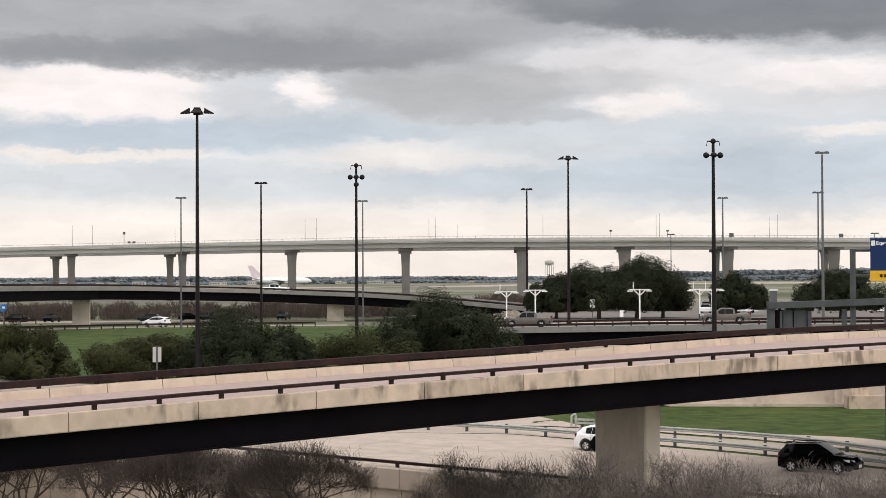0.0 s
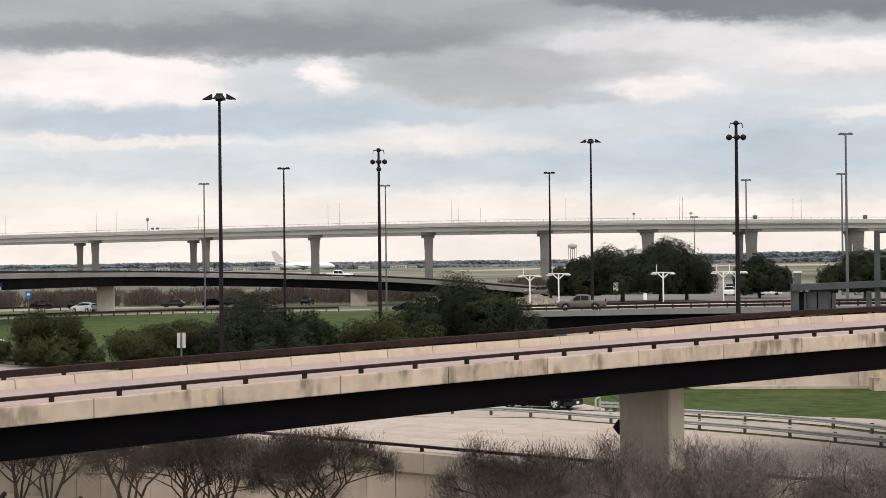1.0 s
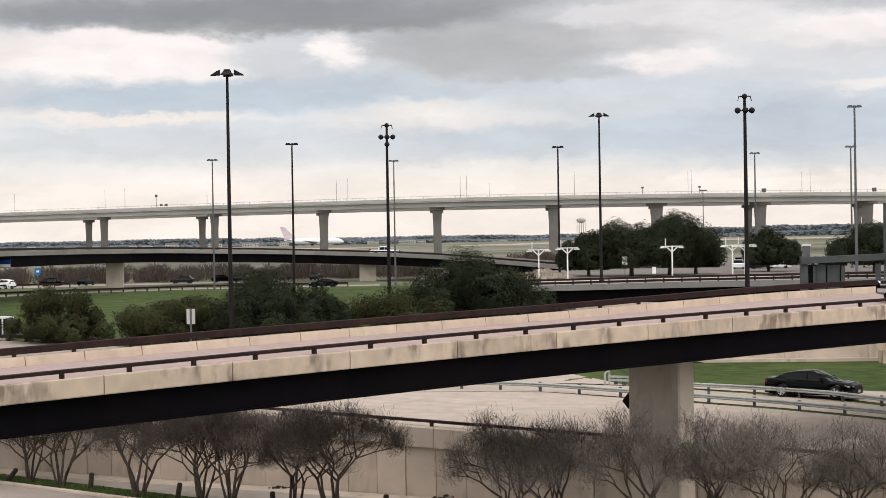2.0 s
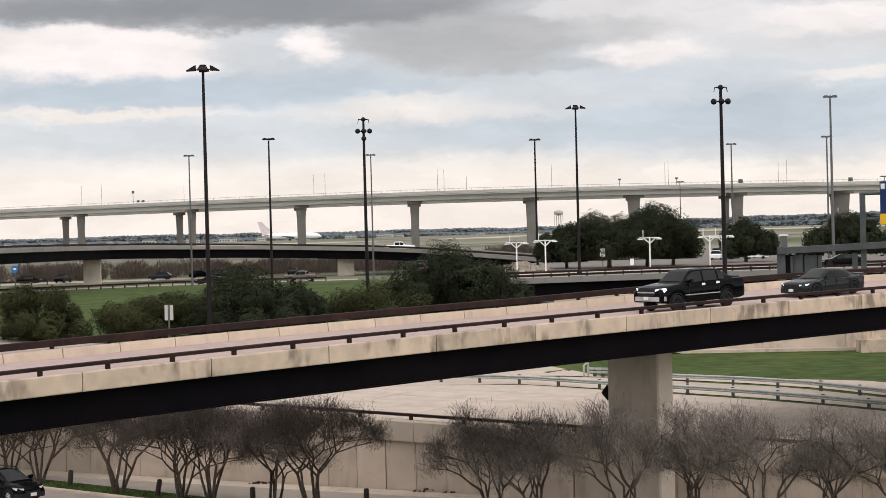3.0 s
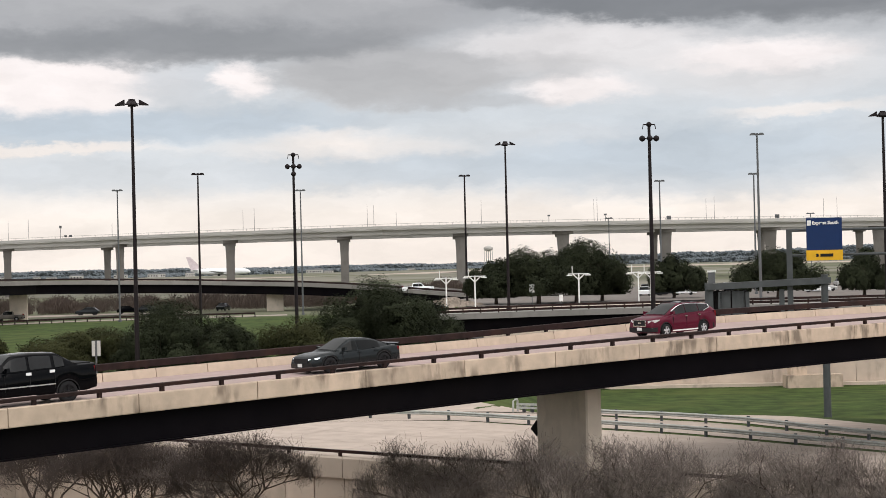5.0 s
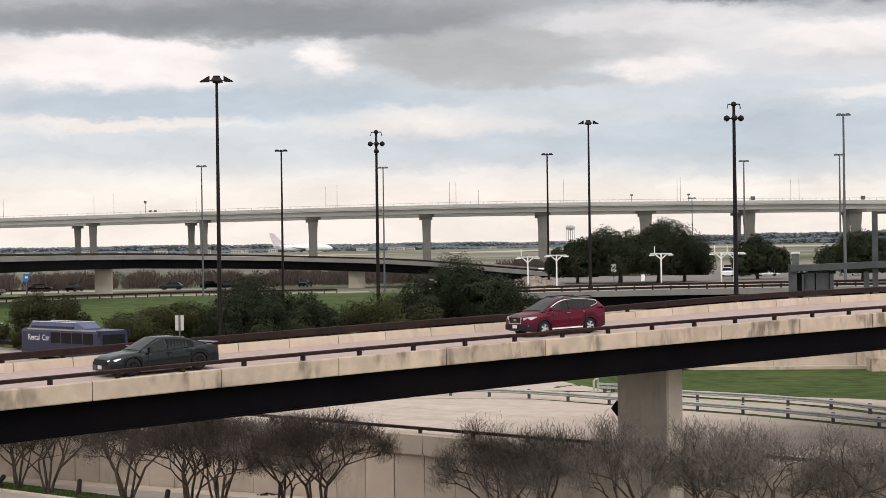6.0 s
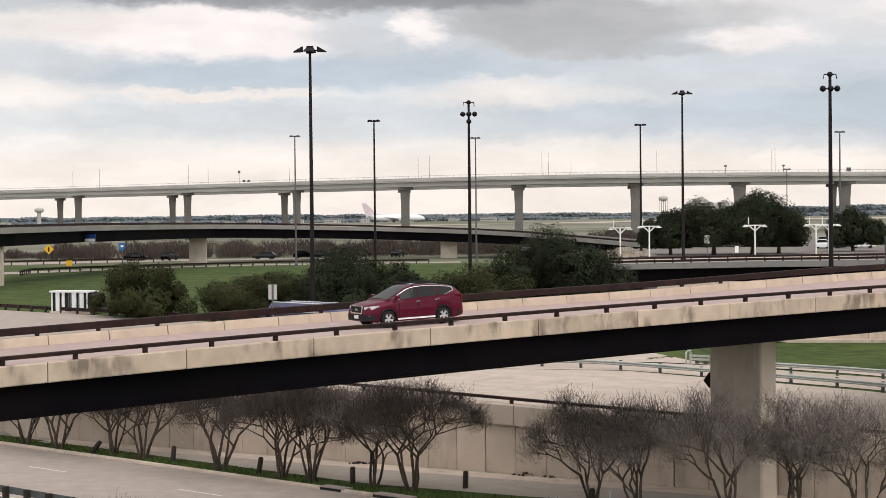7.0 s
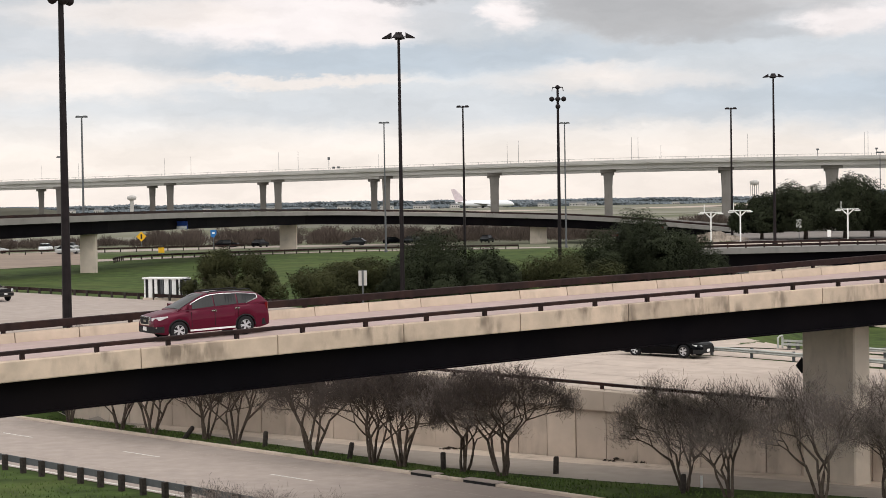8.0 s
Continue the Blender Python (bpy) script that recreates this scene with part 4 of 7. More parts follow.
def crash_cushion():
    """Low steel frame at the nose of the guard rails."""
    x0, y0, _ = polar(4.45, 108)
    o = thing("crash_cushion", "grey-green steel crash cushion frame at the rail nose", "crash barrier", at=pose(x0, y0, level(x0, y0), 0, 0, -35))
    for k in range(3):
        part("post", Geo().box((k * 0.55 - 0.35, 0, 0.25), (0.09, 0.3, 0.55)), M["gantry"], o)
    for z in (0.30, 0.50):
        part("side_beam", Geo().box((0.2, -0.2, z), (1.9, 0.05, 0.13)), M["galv"], o)
    part("nose_hoop", Geo().tube([(-0.95, -0.25, 0), (-0.95, -0.25, 0.66), (-0.90, -0.15, 0.76), (-0.90, 0.15, 0.76), (-0.95, 0.25, 0.66), (-0.95, 0.25, 0)], 0.06, 6), M["galv"], o, "pale steel nose hoop")


crash_cushion()


# ---------- tall lighting masts ----------
def lamp_head(o, c, kind, mat):
    x, y, z = c
    if kind == "tray":          # ring of sloping floodlights
        part("crown", Geo().tube([(x, y, z - 0.35), (x, y, z + 0.45)], [0.45, 0.38], 8), mat, o)
        for deg in (0, 75, 105, 180, 255, 285):
            a = radians(deg)
            d = Vector((math.cos(a), math.sin(a), 0))
            p = Vector((x, y, z - 0.1)) + d * (1.25 if deg in (0, 180) else 0.55)
            arm = part("arm", Geo().tube([(x, y, z), tuple(p)], 0.05, 4), mat, o)
            s = Vector((-d.y, d.x, 0))
            lo = [p + d * 0.55 - s * 0.3 + Vector((0, 0, -0.14)), p + d * 0.55 + s * 0.3 + Vector((0, 0, -0.14)), p - d * 0.45 + s * 0.3 + Vector((0, 0, -0.10)), p - d * 0.45 - s * 0.3 + Vector((0, 0, -0.10))]
            hi = [q + Vector((0, 0, 0.10)) for q in lo[:2]] + [q + Vector((0, 0, 0.62)) for q in lo[2:]]
            part("floodlight", Geo().loft([lo, hi]), mat, arm)
    elif kind.startswith("cluster"):     # crossed arms with round floodlights below a small crown
        yaw = 62 if kind == "cluster_turned" else 5

        def ball(p, r):
            rings = []
            for i in range(7):
                t = -1 + i / 3
                rr = r * math.sqrt(max(0.02, 1 - t * t))
                rings.append([(p.x + rr * math.cos(b), p.y + rr * math.sin(b), p.z + r * t) for b in (2 * math.pi * j / 10 for j in range(10))])
            return Geo().loft(rings)
        part("crown", ball(Vector((x, y, z + 0.05)), 0.36), mat, o, smooth=60)
        for k in (0, 2):                 # short drooping arms at the very top
            d = Vector((math.cos(radians(90 * k + yaw)), math.sin(radians(90 * k + yaw)), 0))
            c = Vector((x, y, z + 0.05))
            part("arm", Geo().tube([tuple(c), tuple(c + d * 0.75), tuple(c + d * 0.88 + Vector((0, 0, -0.6)))], [0.10, 0.09, 0.06], 5), mat, o)
        for dz, ks in ((-1.75, (0, 2, 1)),) + (((-2.9, (1,)),) if kind == "cluster_low" else ()):
            for k in ks:
                d = Vector((math.cos(radians(90 * k + yaw)), math.sin(radians(90 * k + yaw)), 0))
                p = Vector((x, y, z + dz)) + d * (0.92 if k != 1 else -0.35)
                arm = part("arm", Geo().tube([(x, y, z + dz), tuple(p)], 0.09, 5), mat, o)
                part("floodlight", ball(p, 0.40), mat, arm, smooth=60)
    else:                       # plain double head
        for d in (-1, 1):
            arm = part("arm", Geo().tube([(x, y, z - 0.2), (x + d * 0.75, y, z)], 0.06, 5), mat, o)
            part("floodlight", Geo().loft([[(x + d * 0.85 + a, y + b, z + h) for a, b in ((-s, -0.35), (s, -0.35), (s, 0.35), (-s, 0.35))] for s, h in ((0.55, -0.16), (0.55, 0.05), (0.28, 0.30))]), mat, arm)
        part("crown", Geo().box((x, y, z), (0.5, 0.4, 0.5)), mat, o)


def light_mast(az, r, top, kind, base_r, tip_r, mat, label):
    x, y, _ = polar(az, r)
    o = thing("light_mast", label, "lamp post", "tall lighting masts")
    z0 = level(x, y)
    part("pole", Geo().tube([(x, y, z0 - 0.2), (x, y, z0 + 0.35), (x, y, z0 + 0.36), (x, y, 12 + top - 0.2)], [base_r * 1.7, base_r * 1.7, base_r, tip_r], 10), mat, o, smooth=60)
    lamp_head(o, (x, y, 12 + top), kind, mat)
    c, k = Vector((x, y, 12 + top)), {"tray": 0.74, "double": 0.64}.get(kind, 0.78)
    for ob in o.children_recursive:
        if not ob.name.startswith("pole"):
            for v in ob.data.vertices:
                v.co = c + (v.co - c) * k


def up(r, el):
    return r * math.tan(radians(el))


for az, r, el, kind, br, tr, mat, lab in (
        (-17.93, 117, 6.93, "cluster_turned", 0.31, 0.16, "pole", "tall dark bronze mast close behind the overpass"),
        (-7.62, 150, 5.12, "tray", 0.20, 0.11, "pole", "tall dark mast with a tray of sloping floodlights"),
        (-5.66, 262, 2.92, "double", 0.20, 0.11, "pole", "dark mast with twin floodlights"),
        (-2.71, 221, 3.46, "cluster_low", 0.24, 0.14, "pole", "dark mast with crossed arms of round floodlights"),
        (2.60, 285, 2.70, "double", 0.20, 0.12, "pole", "dark mast with twin floodlights"),
        (3.89, 238, 3.66, "tray", 0.21, 0.11, "pole", "tall dark mast with a tray of sloping floodlights"),
        (8.36, 186, 4.12, "cluster", 0.26, 0.15, "pole", "dark mast with crossed arms of round floodlights"),
        (-17.38, 280, 2.74, "double", 0.20, 0.12, "pole_grey", "grey mast with twin floodlights"),
        (-8.12, 312, 2.46, "double", 0.17, 0.10, "pole_grey", "grey mast with twin floodlights"),
        (-2.51, 325, 2.36, "double", 0.17, 0.10, "pole_grey", "grey mast with twin floodlights"),
        (11.65, 240, 3.72, "double", 0.20, 0.12, "pole_grey", "grey mast with twin floodlights"),
        (11.52, 305, 2.51, "double", 0.18, 0.11, "pole_grey", "grey mast with twin floodlights"),
        (8.64, 322, 2.38, "double", 0.18, 0.11, "pole_grey", "grey mast with twin floodlights"),
        (15.42, 183, 4.18, "tray", 0.20, 0.12, "pole", "tall dark mast with a tray of sloping floodlights"),
        (-18.0, 330, 1.52, "double", 0.15, 0.10, "pole_grey", "grey mast with twin floodlights"),
        (7.05, 420, 1.27, "double", 0.12, 0.09, "pole_grey", "low grey mast with spread floodlights"),
        (13.2, 420, 1.25, "double", 0.12, 0.09, "pole_grey", "low grey mast with spread floodlights")):
    light_mast(az, r, up(r, el), kind, br, tr, M[mat], lab)


# ---------- sign gantry ----------
def text_mesh(name, words, size, mat, parent, m, align="LEFT"):
    cu = bpy.data.curves.new(name, "FONT")
    cu.body, cu.size, cu.extrude, cu.align_x, cu.offset = words, size, 0.012, align, 0.012
    tmp = new(name, cu)
    dg = bpy.context.evaluated_depsgraph_get()
    me = bpy.data.meshes.new_from_object(tmp.evaluated_get(dg))
    bpy.data.objects.remove(tmp)
    me.materials.clear()
    me.materials.append(mat)
    ob = part(name, me, mat, parent)
    ob.matrix_basis = m
    return ob


def build_gantry():
    o = thing("sign_gantry", "grey steel road sign gantry with a blue guide sign", "road sign")
    R = 119.5

    def p(az, el, r=R):
        x, y, _ = polar(az, r)
        return Vector((x, y, 12 + up(r, el)))
    turn = -13.5
    a, b = p(13.57, -5.02), p(13.66, -0.62)
    part("column", Geo().tube([tuple(a - Vector((0, 0, 0.3))), (a.x, a.y, a.z + 0.3), (a.x, a.y, b.z)], [0.30, 0.24, 0.22], 10), M["gantry"], o, smooth=60)
    c = p(12.54, 0.78)
    base = p(12.54, -2.45)
    part("mast", Geo().box((c.x, c.y, (c.z + base.z) / 2), (0.36, 0.36, c.z - base.z), turn), M["gantry"], o)
    e = p(17.5, 0.78)
    for el in (0.74, -0.02):
        s, t = p(12.5, el), p(19.0, el)
        part("cross_beam", Geo().tube([tuple(s), tuple(t)], 0.10, 6), M["gantry"], o)
    # lower walkway beam and cabinet
    s, t = p(9.98, -0.93), p(13.72, -0.80)
    mid = (s + t) / 2
    d = t - s
    part("walkway_beam", Geo().loft([[(q.x, q.y + oy, q.z + oz) for oy, oz in ((-0.4, -0.20), (-0.4, 0.20), (0.4, 0.20), (0.4, -0.20))] for q in (s, mid, t)]), M["gantry"], o)
    for az0, az1, e0, e1 in ((9.95, 10.20, -0.80, -2.45), (10.35, 10.42, -1.1, -2.45), (11.18, 11.30, -1.1, -2.45), (12.2, 12.36, -1.05, -2.45)):
        q0, q1 = p(az0, e1), p(az1, e0)
        part("leg", Geo().box(((q0.x + q1.x) / 2, (q0.y + q1.y) / 2, (q0.z + q1.z) / 2), ((q1 - q0).xy.length, 0.3, q1.z - q0.z), turn + 2), M["gantry"], o)
    for az0, az1 in ((10.44, 10.74), (10.78, 11.16)):
        q0, q1 = p(az0, -2.40), p(az1, -1.08)
        part("panel", Geo().box(((q0.x + q1.x) / 2, (q0.y + q1.y) / 2 + 0.1, (q0.z + q1.z) / 2), ((q1 - q0).xy.length, 0.12, q1.z - q0.z), turn + 2), M["gantry"], o)
    # added dark sheet, standing in for the dark void behind the panels
    q0, q1 = p(10.22, -2.42), p(11.28, -1.06)
    part("cabinet_back", Geo().box(((q0.x + q1.x) / 2, (q0.y + q1.y) / 2 + 0.5, (q0.z + q1.z) / 2), ((q1 - q0).xy.length, 0.2, q1.z - q0.z), turn + 2), M["pole"], o, "dark backing sheet for the void behind the panels")
    q0, q1 = p(10.06, -0.82), p(10.27, -0.48)
    cap = part("lamp_housing", Geo().box(((q0.x + q1.x) / 2, (q0.y + q1.y) / 2, (q0.z + q1.z) / 2), ((q1 - q0).xy.length, 0.35, q1.z - q0.z), turn), M["pole_grey"], o)
    part("cap", Geo().box(((q0.x + q1.x) / 2, (q0.y + q1.y) / 2, q1.z + 0.06), ((q1 - q0).xy.length + 0.1, 0.42, 0.12), turn), M["paint_white"], cap)
    # sign board with a yellow foot
    q0, q1 = p(13.06, -0.19, R - 0.6), p(14.13, 1.13, R - 0.6)
    ctr = (q0 + q1) / 2
    w, h = (q1 - q0).xy.length, q1.z - q0.z
    place = Matrix.Translation(ctr) @ Euler((0, 0, radians(turn))).to_matrix().to_4x4()
    board = part("board", Geo().box((0, 0, 0.12 * h), (w, 0.08, h * 0.76)), M["sign_blue"], o, "dark blue guide sign")
    board.matrix_basis = place
    foot = part("foot_panel", Geo().box((0, 0, -0.38 * h), (w * 1.02, 0.08, h * 0.235)), M["sign_yellow"], o, "yellow lower sign panel")
    foot.matrix_basis = place
    def on(x, z):
        return Matrix.Translation((x, -0.045, z)) @ Euler((radians(90), 0, 0)).to_matrix().to_4x4()
    text_mesh("lettering", "Express South", 0.285, M["paint_white"], board, on(-0.335 * w, 0.335 * h))
    part("symbol", Geo().box((-0.42 * w, -0.05, 0.37 * h), (0.11 * w, 0.03, 0.12 * h)), M["paint_white"], board)
    part("border", Geo().box((0, -0.043, 0.49 * h), (w * 0.97, 0.012, 0.012 * h)), M["paint_white"], board)
    for k, (cx, cw) in enumerate(((-0.20, 0.07), (0.06, 0.36))):
        part("bar", Geo().box((cx * w, -0.05, -0.38 * h), (cw * w, 0.03, 0.07 * h)), M["dark"], foot)


build_gantry()


# ---------- vegetation ----------
def grow(g_wood, rnd, start, way, length, radius, depth, tips, spread, lift, sides=4, bend=0.25, kids=(2, 3)):
    """One limb and its branches: tapered tubes, joined into g_wood; the ends of the last limbs go into tips."""
    p, d, pts, rad = Vector(start), Vector(way).normalized(), [tuple(start)], [radius]
    for i in range(3):
        d = (d + Vector((rnd.uniform(-bend, bend), rnd.uniform(-bend, bend), rnd.uniform(-bend, bend) * 0.5 + lift))).normalized()
        p = p + d * length / 3
        pts.append(tuple(p))
        rad.append(radius * (1 - 0.13 * (i + 1)))
    g_wood.tube(pts, rad, sides if depth > 1 else 3, caps=False)
    if depth == 0:
        tips.append((p, d))
        return
    for k in range(rnd.randint(*kids)):
        a = rnd.uniform(0, 2 * math.pi)
        side = d.cross(Vector((math.cos(a), math.sin(a), 0.3))).normalized()
        w = (d + side * rnd.uniform(spread * 0.6, spread * 1.2)).normalized()
        q = Vector(pts[rnd.choice((2, 3, 3))])
        grow(g_wood, rnd, q, w, length * rnd.uniform(0.62, 0.82), radius * 0.62, depth - 1, tips, spread, lift, sides, bend, kids)


def limb(g, rnd, start, way, length, radius, depth, tips, spread, turn=0.10, rise=0.05):
    """A limb of a vase-shaped tree: nearly straight, forking at its end, never drooping."""
    p, d, pts, rad = Vector(start), Vector(way).normalized(), [tuple(start)], [radius]
    for i in range(3):
        d = (d + Vector((rnd.gauss(0, turn), rnd.gauss(0, turn), rise))).normalized()
        d.z = max(d.z, 0.12)
        p = p + d * length / 3
        pts.append(tuple(p))
        rad.append(radius * (1 - 0.11 * (i + 1)))
    g.tube(pts, rad, 5 if depth > 2 else (4 if depth > 1 else 3), caps=False)
    if depth <= 1:
        tips.append((p, d))
    if depth == 0:
        return
    n = rnd.choice((2, 2, 3)) if depth > 2 else rnd.choice((2, 3, 3))
    a0 = rnd.uniform(0, 6.28)
    for k in range(n):
        a = a0 + 2 * math.pi * k / n + rnd.uniform(-0.5, 0.5)
        side = d.cross(Vector((math.cos(a), math.sin(a), 0.2))).normalized()
        w = d + side * spread * rnd.uniform(0.6, 1.2)
        w.z = max(w.z, 0.10)
        limb(g, rnd, pts[3] if k else pts[rnd.choice((2, 3))], w, length * rnd.uniform(0.58, 0.80), radius * rnd.uniform(0.60, 0.74), depth - 1, tips, spread, turn + 0.02, rise)


def bare_tree(seed, height=4.8, width=6.5, twig_count=14000, twig="twig"):
    """Multi-stemmed vase-shaped tree without leaves: slim stems, then a wide dome of fine twigs."""
    rnd = random.Random(seed)
    wood, twigs, tips = Geo(), Geo(), []
    stems = rnd.randint(4, 5)
    for k in range(stems):
        a = 2 * math.pi * k / stems + rnd.uniform(-0.4, 0.4)
        lean = rnd.uniform(0.10, 0.38)
        limb(wood, rnd, (math.cos(a) * 0.14, math.sin(a) * 0.14, -0.1), (math.cos(a) * lean, math.sin(a) * lean, 1), 2.0 * rnd.uniform(0.85, 1.1), rnd.uniform(0.07, 0.10), 5, tips, 0.78, 0.09, 0.03)
    tops = sorted(p.z for p, d in tips)
    wide = sorted(math.hypot(p.x, p.y) for p, d in tips)
    kz, kw = (height - 0.3) / tops[int(len(tops) * 0.95)], (width / 2 - 0.3) / wide[int(len(wide) * 0.92)]
    wood.v = [(x * kw, y * kw, z * kz) for x, y, z in wood.v]
    each = max(3, round(twig_count / len(tips)))
    for p, d in tips:
        p = Vector((p.x * kw, p.y * kw, p.z * kz))
        for k in range(each):
            w = (d * 0.6 + Vector((rnd.gauss(0, 0.55), rnd.gauss(0, 0.55), rnd.gauss(0.45, 0.4)))).normalized()
            n = rnd.uniform(0.14, 0.46)
            q = p + Vector((rnd.gauss(0, 0.24), rnd.gauss(0, 0.24), rnd.gauss(-0.12, 0.20)))
            if q.z < height * (0.47 - 0.05 * math.hypot(q.x, q.y)) + rnd.gauss(0, 0.12):
                continue
            m = q + w * n * 0.5 + Vector((rnd.uniform(-0.04, 0.04), rnd.uniform(-0.04, 0.04), 0.03))
            e = q + w * n
            s = w.cross(Vector((rnd.uniform(-1, 1), rnd.uniform(-1, 1), rnd.uniform(-1, 1)))).normalized() * 0.0062
            o = len(twigs.v)
            twigs.v += [tuple(q - s), tuple(q + s), tuple(m + s * 0.9), tuple(m - s * 0.9), tuple(e)]
            twigs.f += [(o, o + 1, o + 2, o + 3), (o + 3, o + 2, o + 4)]
            if k % 3 == 0:     # dry seed heads
                c = s * 2.6
                t = w.cross(s).normalized() * 0.022
                o = len(twigs.v)
                twigs.v += [tuple(e - c), tuple(e - t), tuple(e + c), tuple(e + t)]
                twigs.f.append((o, o + 1, o + 2, o + 3))
    o = thing("bare_tree", "leafless multi-stemmed tree with a fine twiggy crown", "tree", "bare trees along the wall")
    part("trunk", wood, M["bark"], o, "grey-brown forking stems", smooth=180)
    part("crown", twigs, M[twig], o, "crown of thin dry twigs" if twig == "twig" else "crown of dry twigs and seed heads in a paler tone")
    return o


def place_bare_trees():
    kinds = [bare_tree(11), bare_tree(12), bare_tree(13), bare_tree(14, 4.55, 5.9, 9500, "twig_pale"), bare_tree(15, 4.55, 5.9, 9500, "twig_pale")]
    spots = [(-28.2, 95.7, 2, 0.92), (-25.9, 93.8, 0, 0.98), (-22.6, 92.0, 1, 0.95), (-20.6, 90.0, 2, 1.02), (-16.0, 86.2, 0, 1.02), (-12.7, 83.6, 1, 0.98), (-11.2, 82.4, 2, 1.0), (-8.2, 80.9, 3, 0.98), (-6.4, 79.6, 0, 1.0),
             (1.4, 75.4, 4, 0.98), (3.1, 74.0, 3, 0.96), (6.7, 73.4, 4, 1.04), (9.2, 72.4, 3, 1.02), (11.6, 71.0, 4, 1.0), (14.2, 70.0, 3, 1.0), (16.6, 68.6, 4, 1.03), (19.2, 67.4, 3, 1.0),
             (-32.0, 99.0, 1, 0.95), (21.6, 66.0, 4, 1.0), (-13.2, 54.6, 3, 0.73), (-10.9, 54.8, 4, 0.69)]
    rnd = random.Random(4)
    used = set()
    for x, y, k, s in spots:
        m = Matrix.LocRotScale((x, y, level(x, y)), Euler((0, 0, rnd.uniform(0, 6.28))), (s, s, s))
        if k not in used:
            used.add(k)
            kinds[k].matrix_basis = m
        else:
            c = copy_thing(kinds[k], m)
            c.scale = (s, s, s)


place_bare_trees()


def leafy_tree(name, label, x, y, height, width, seed, leaf="leaf", leaves=7000, trunk_h=0.25, flat=1.0, size=0.095, group="evergreen trees", depth_ratio=1.0):
    """Broad evergreen: trunk and limbs, a crown of many small leaves in uneven clumps."""
    rnd = random.Random(seed)
    o = thing(name, label, "tree", group, at=pose(x, y, level(x, y), 0, 0, rnd.uniform(-20, 20)))
    wood, tips = Geo(), []
    th = height * trunk_h
    wood.tube([(0, 0, -0.3), (0.05, 0, th * 0.6), (0, 0.04, th)], [height * 0.045, height * 0.035, height * 0.03], 7)
    for k in range(6):
        a = 2 * math.pi * k / 6 + rnd.uniform(-0.4, 0.4)
        grow(wood, rnd, (0, 0, th * rnd.uniform(0.7, 1)), (math.cos(a) * width / height * 1.1, math.sin(a) * width / height * 1.1, 0.8), min(width, height * 1.6) * 0.19, height * 0.018, 2, tips, 0.6, 0.05, 4)
    part("trunk", wood, M["bark"], o, "dark forking trunk and limbs", smooth=180)
    g = Geo()
    z_low, lobe_low = (0.02, 0.12) if trunk_h < 0.2 else (0.15, 0.27)
    shift = Vector((seed * 1.7, seed * 0.9, 0))
    lobes = []
    for k in range(34):
        a, t = rnd.uniform(0, 2 * math.pi), rnd.uniform(0.05, 0.80)
        lobes.append((Vector((math.cos(a) * t, math.sin(a) * t, rnd.uniform(lobe_low, max(lobe_low + 0.05, 0.82 - 0.60 * t * t)))), rnd.uniform(0.17, 0.31) * (1.1 - 0.3 * t)))
    for k in range(leaves):
        lobe, reach = rnd.choice(lobes)
        d = Vector((rnd.gauss(0, 1), rnd.gauss(0, 1), rnd.gauss(0.1, 1))).normalized()
        size_lobe = reach + 0.10 * noise.noise(d * 2.2 + lobe * 5 + shift)
        q = lobe + d * size_lobe * (1 - rnd.random() ** 2.2 * 0.45)
        rim = math.hypot(q.x, q.y)
        if q.z < z_low or q.z + 0.30 * rim * rim > 1.08 + 0.05 * noise.noise(q * 4 + shift):
            continue
        p = Vector((q.x * width * 0.5, q.y * width * 0.5 * depth_ratio, q.z * height))
        if noise.noise(q * 5.0 + shift) < -0.44:
            continue
        n = (d + Vector((rnd.gauss(0, 0.28), rnd.gauss(0, 0.28), rnd.gauss(0.25, 0.28)))).normalized()
        u = n.cross(Vector((rnd.uniform(-1, 1), rnd.uniform(-1, 1), rnd.uniform(-1, 1)))).normalized()
        v = n.cross(u)
        s = size * rnd.uniform(0.5, 1.4)
        i = len(g.v)
        g.v += [tuple(p - u * s), tuple(p + u * s * 0.4 - v * s * 0.7), tuple(p + u * s * 0.7 + v * s * 0.6)]
        g.f.append((i, i + 1, i + 2))
    part("crown", g, M[leaf], o, "crown of small dark leaves")
    return o


for label, x, y, height, width, seed, leaf, leaves in (
        ("broad dark green evergreen by the road", -16.9, 155.0, 6.1, 13.2, 21, "leaf", 62000), ("low olive-green bush by the road", -25.4, 157.0, 4.3, 13.0, 22, "leaf_warm", 45000),
        ("low olive-green bush by the road", -6.8, 158.0, 4.3, 11.5, 23, "leaf_warm", 42000), ("tall dark green evergreen by the road", -0.4, 164.0, 7.6, 17.0, 24, "leaf", 95000),
        ("dark evergreen beside the lawn", -36.4, 158.0, 4.8, 10.2, 25, "leaf_warm", 52000), ("small dark green evergreen by the road", -12.3, 153.0, 4.3, 6.2, 26, "leaf", 30000),
        ("small dark green evergreen by the road", 4.8, 160.0, 4.6, 6.5, 27, "leaf", 30000)):
    leafy_tree("shrub_tree", label, x, y, height, width, seed, leaf, int(leaves * 1.5), trunk_h=0.12, size=0.084)
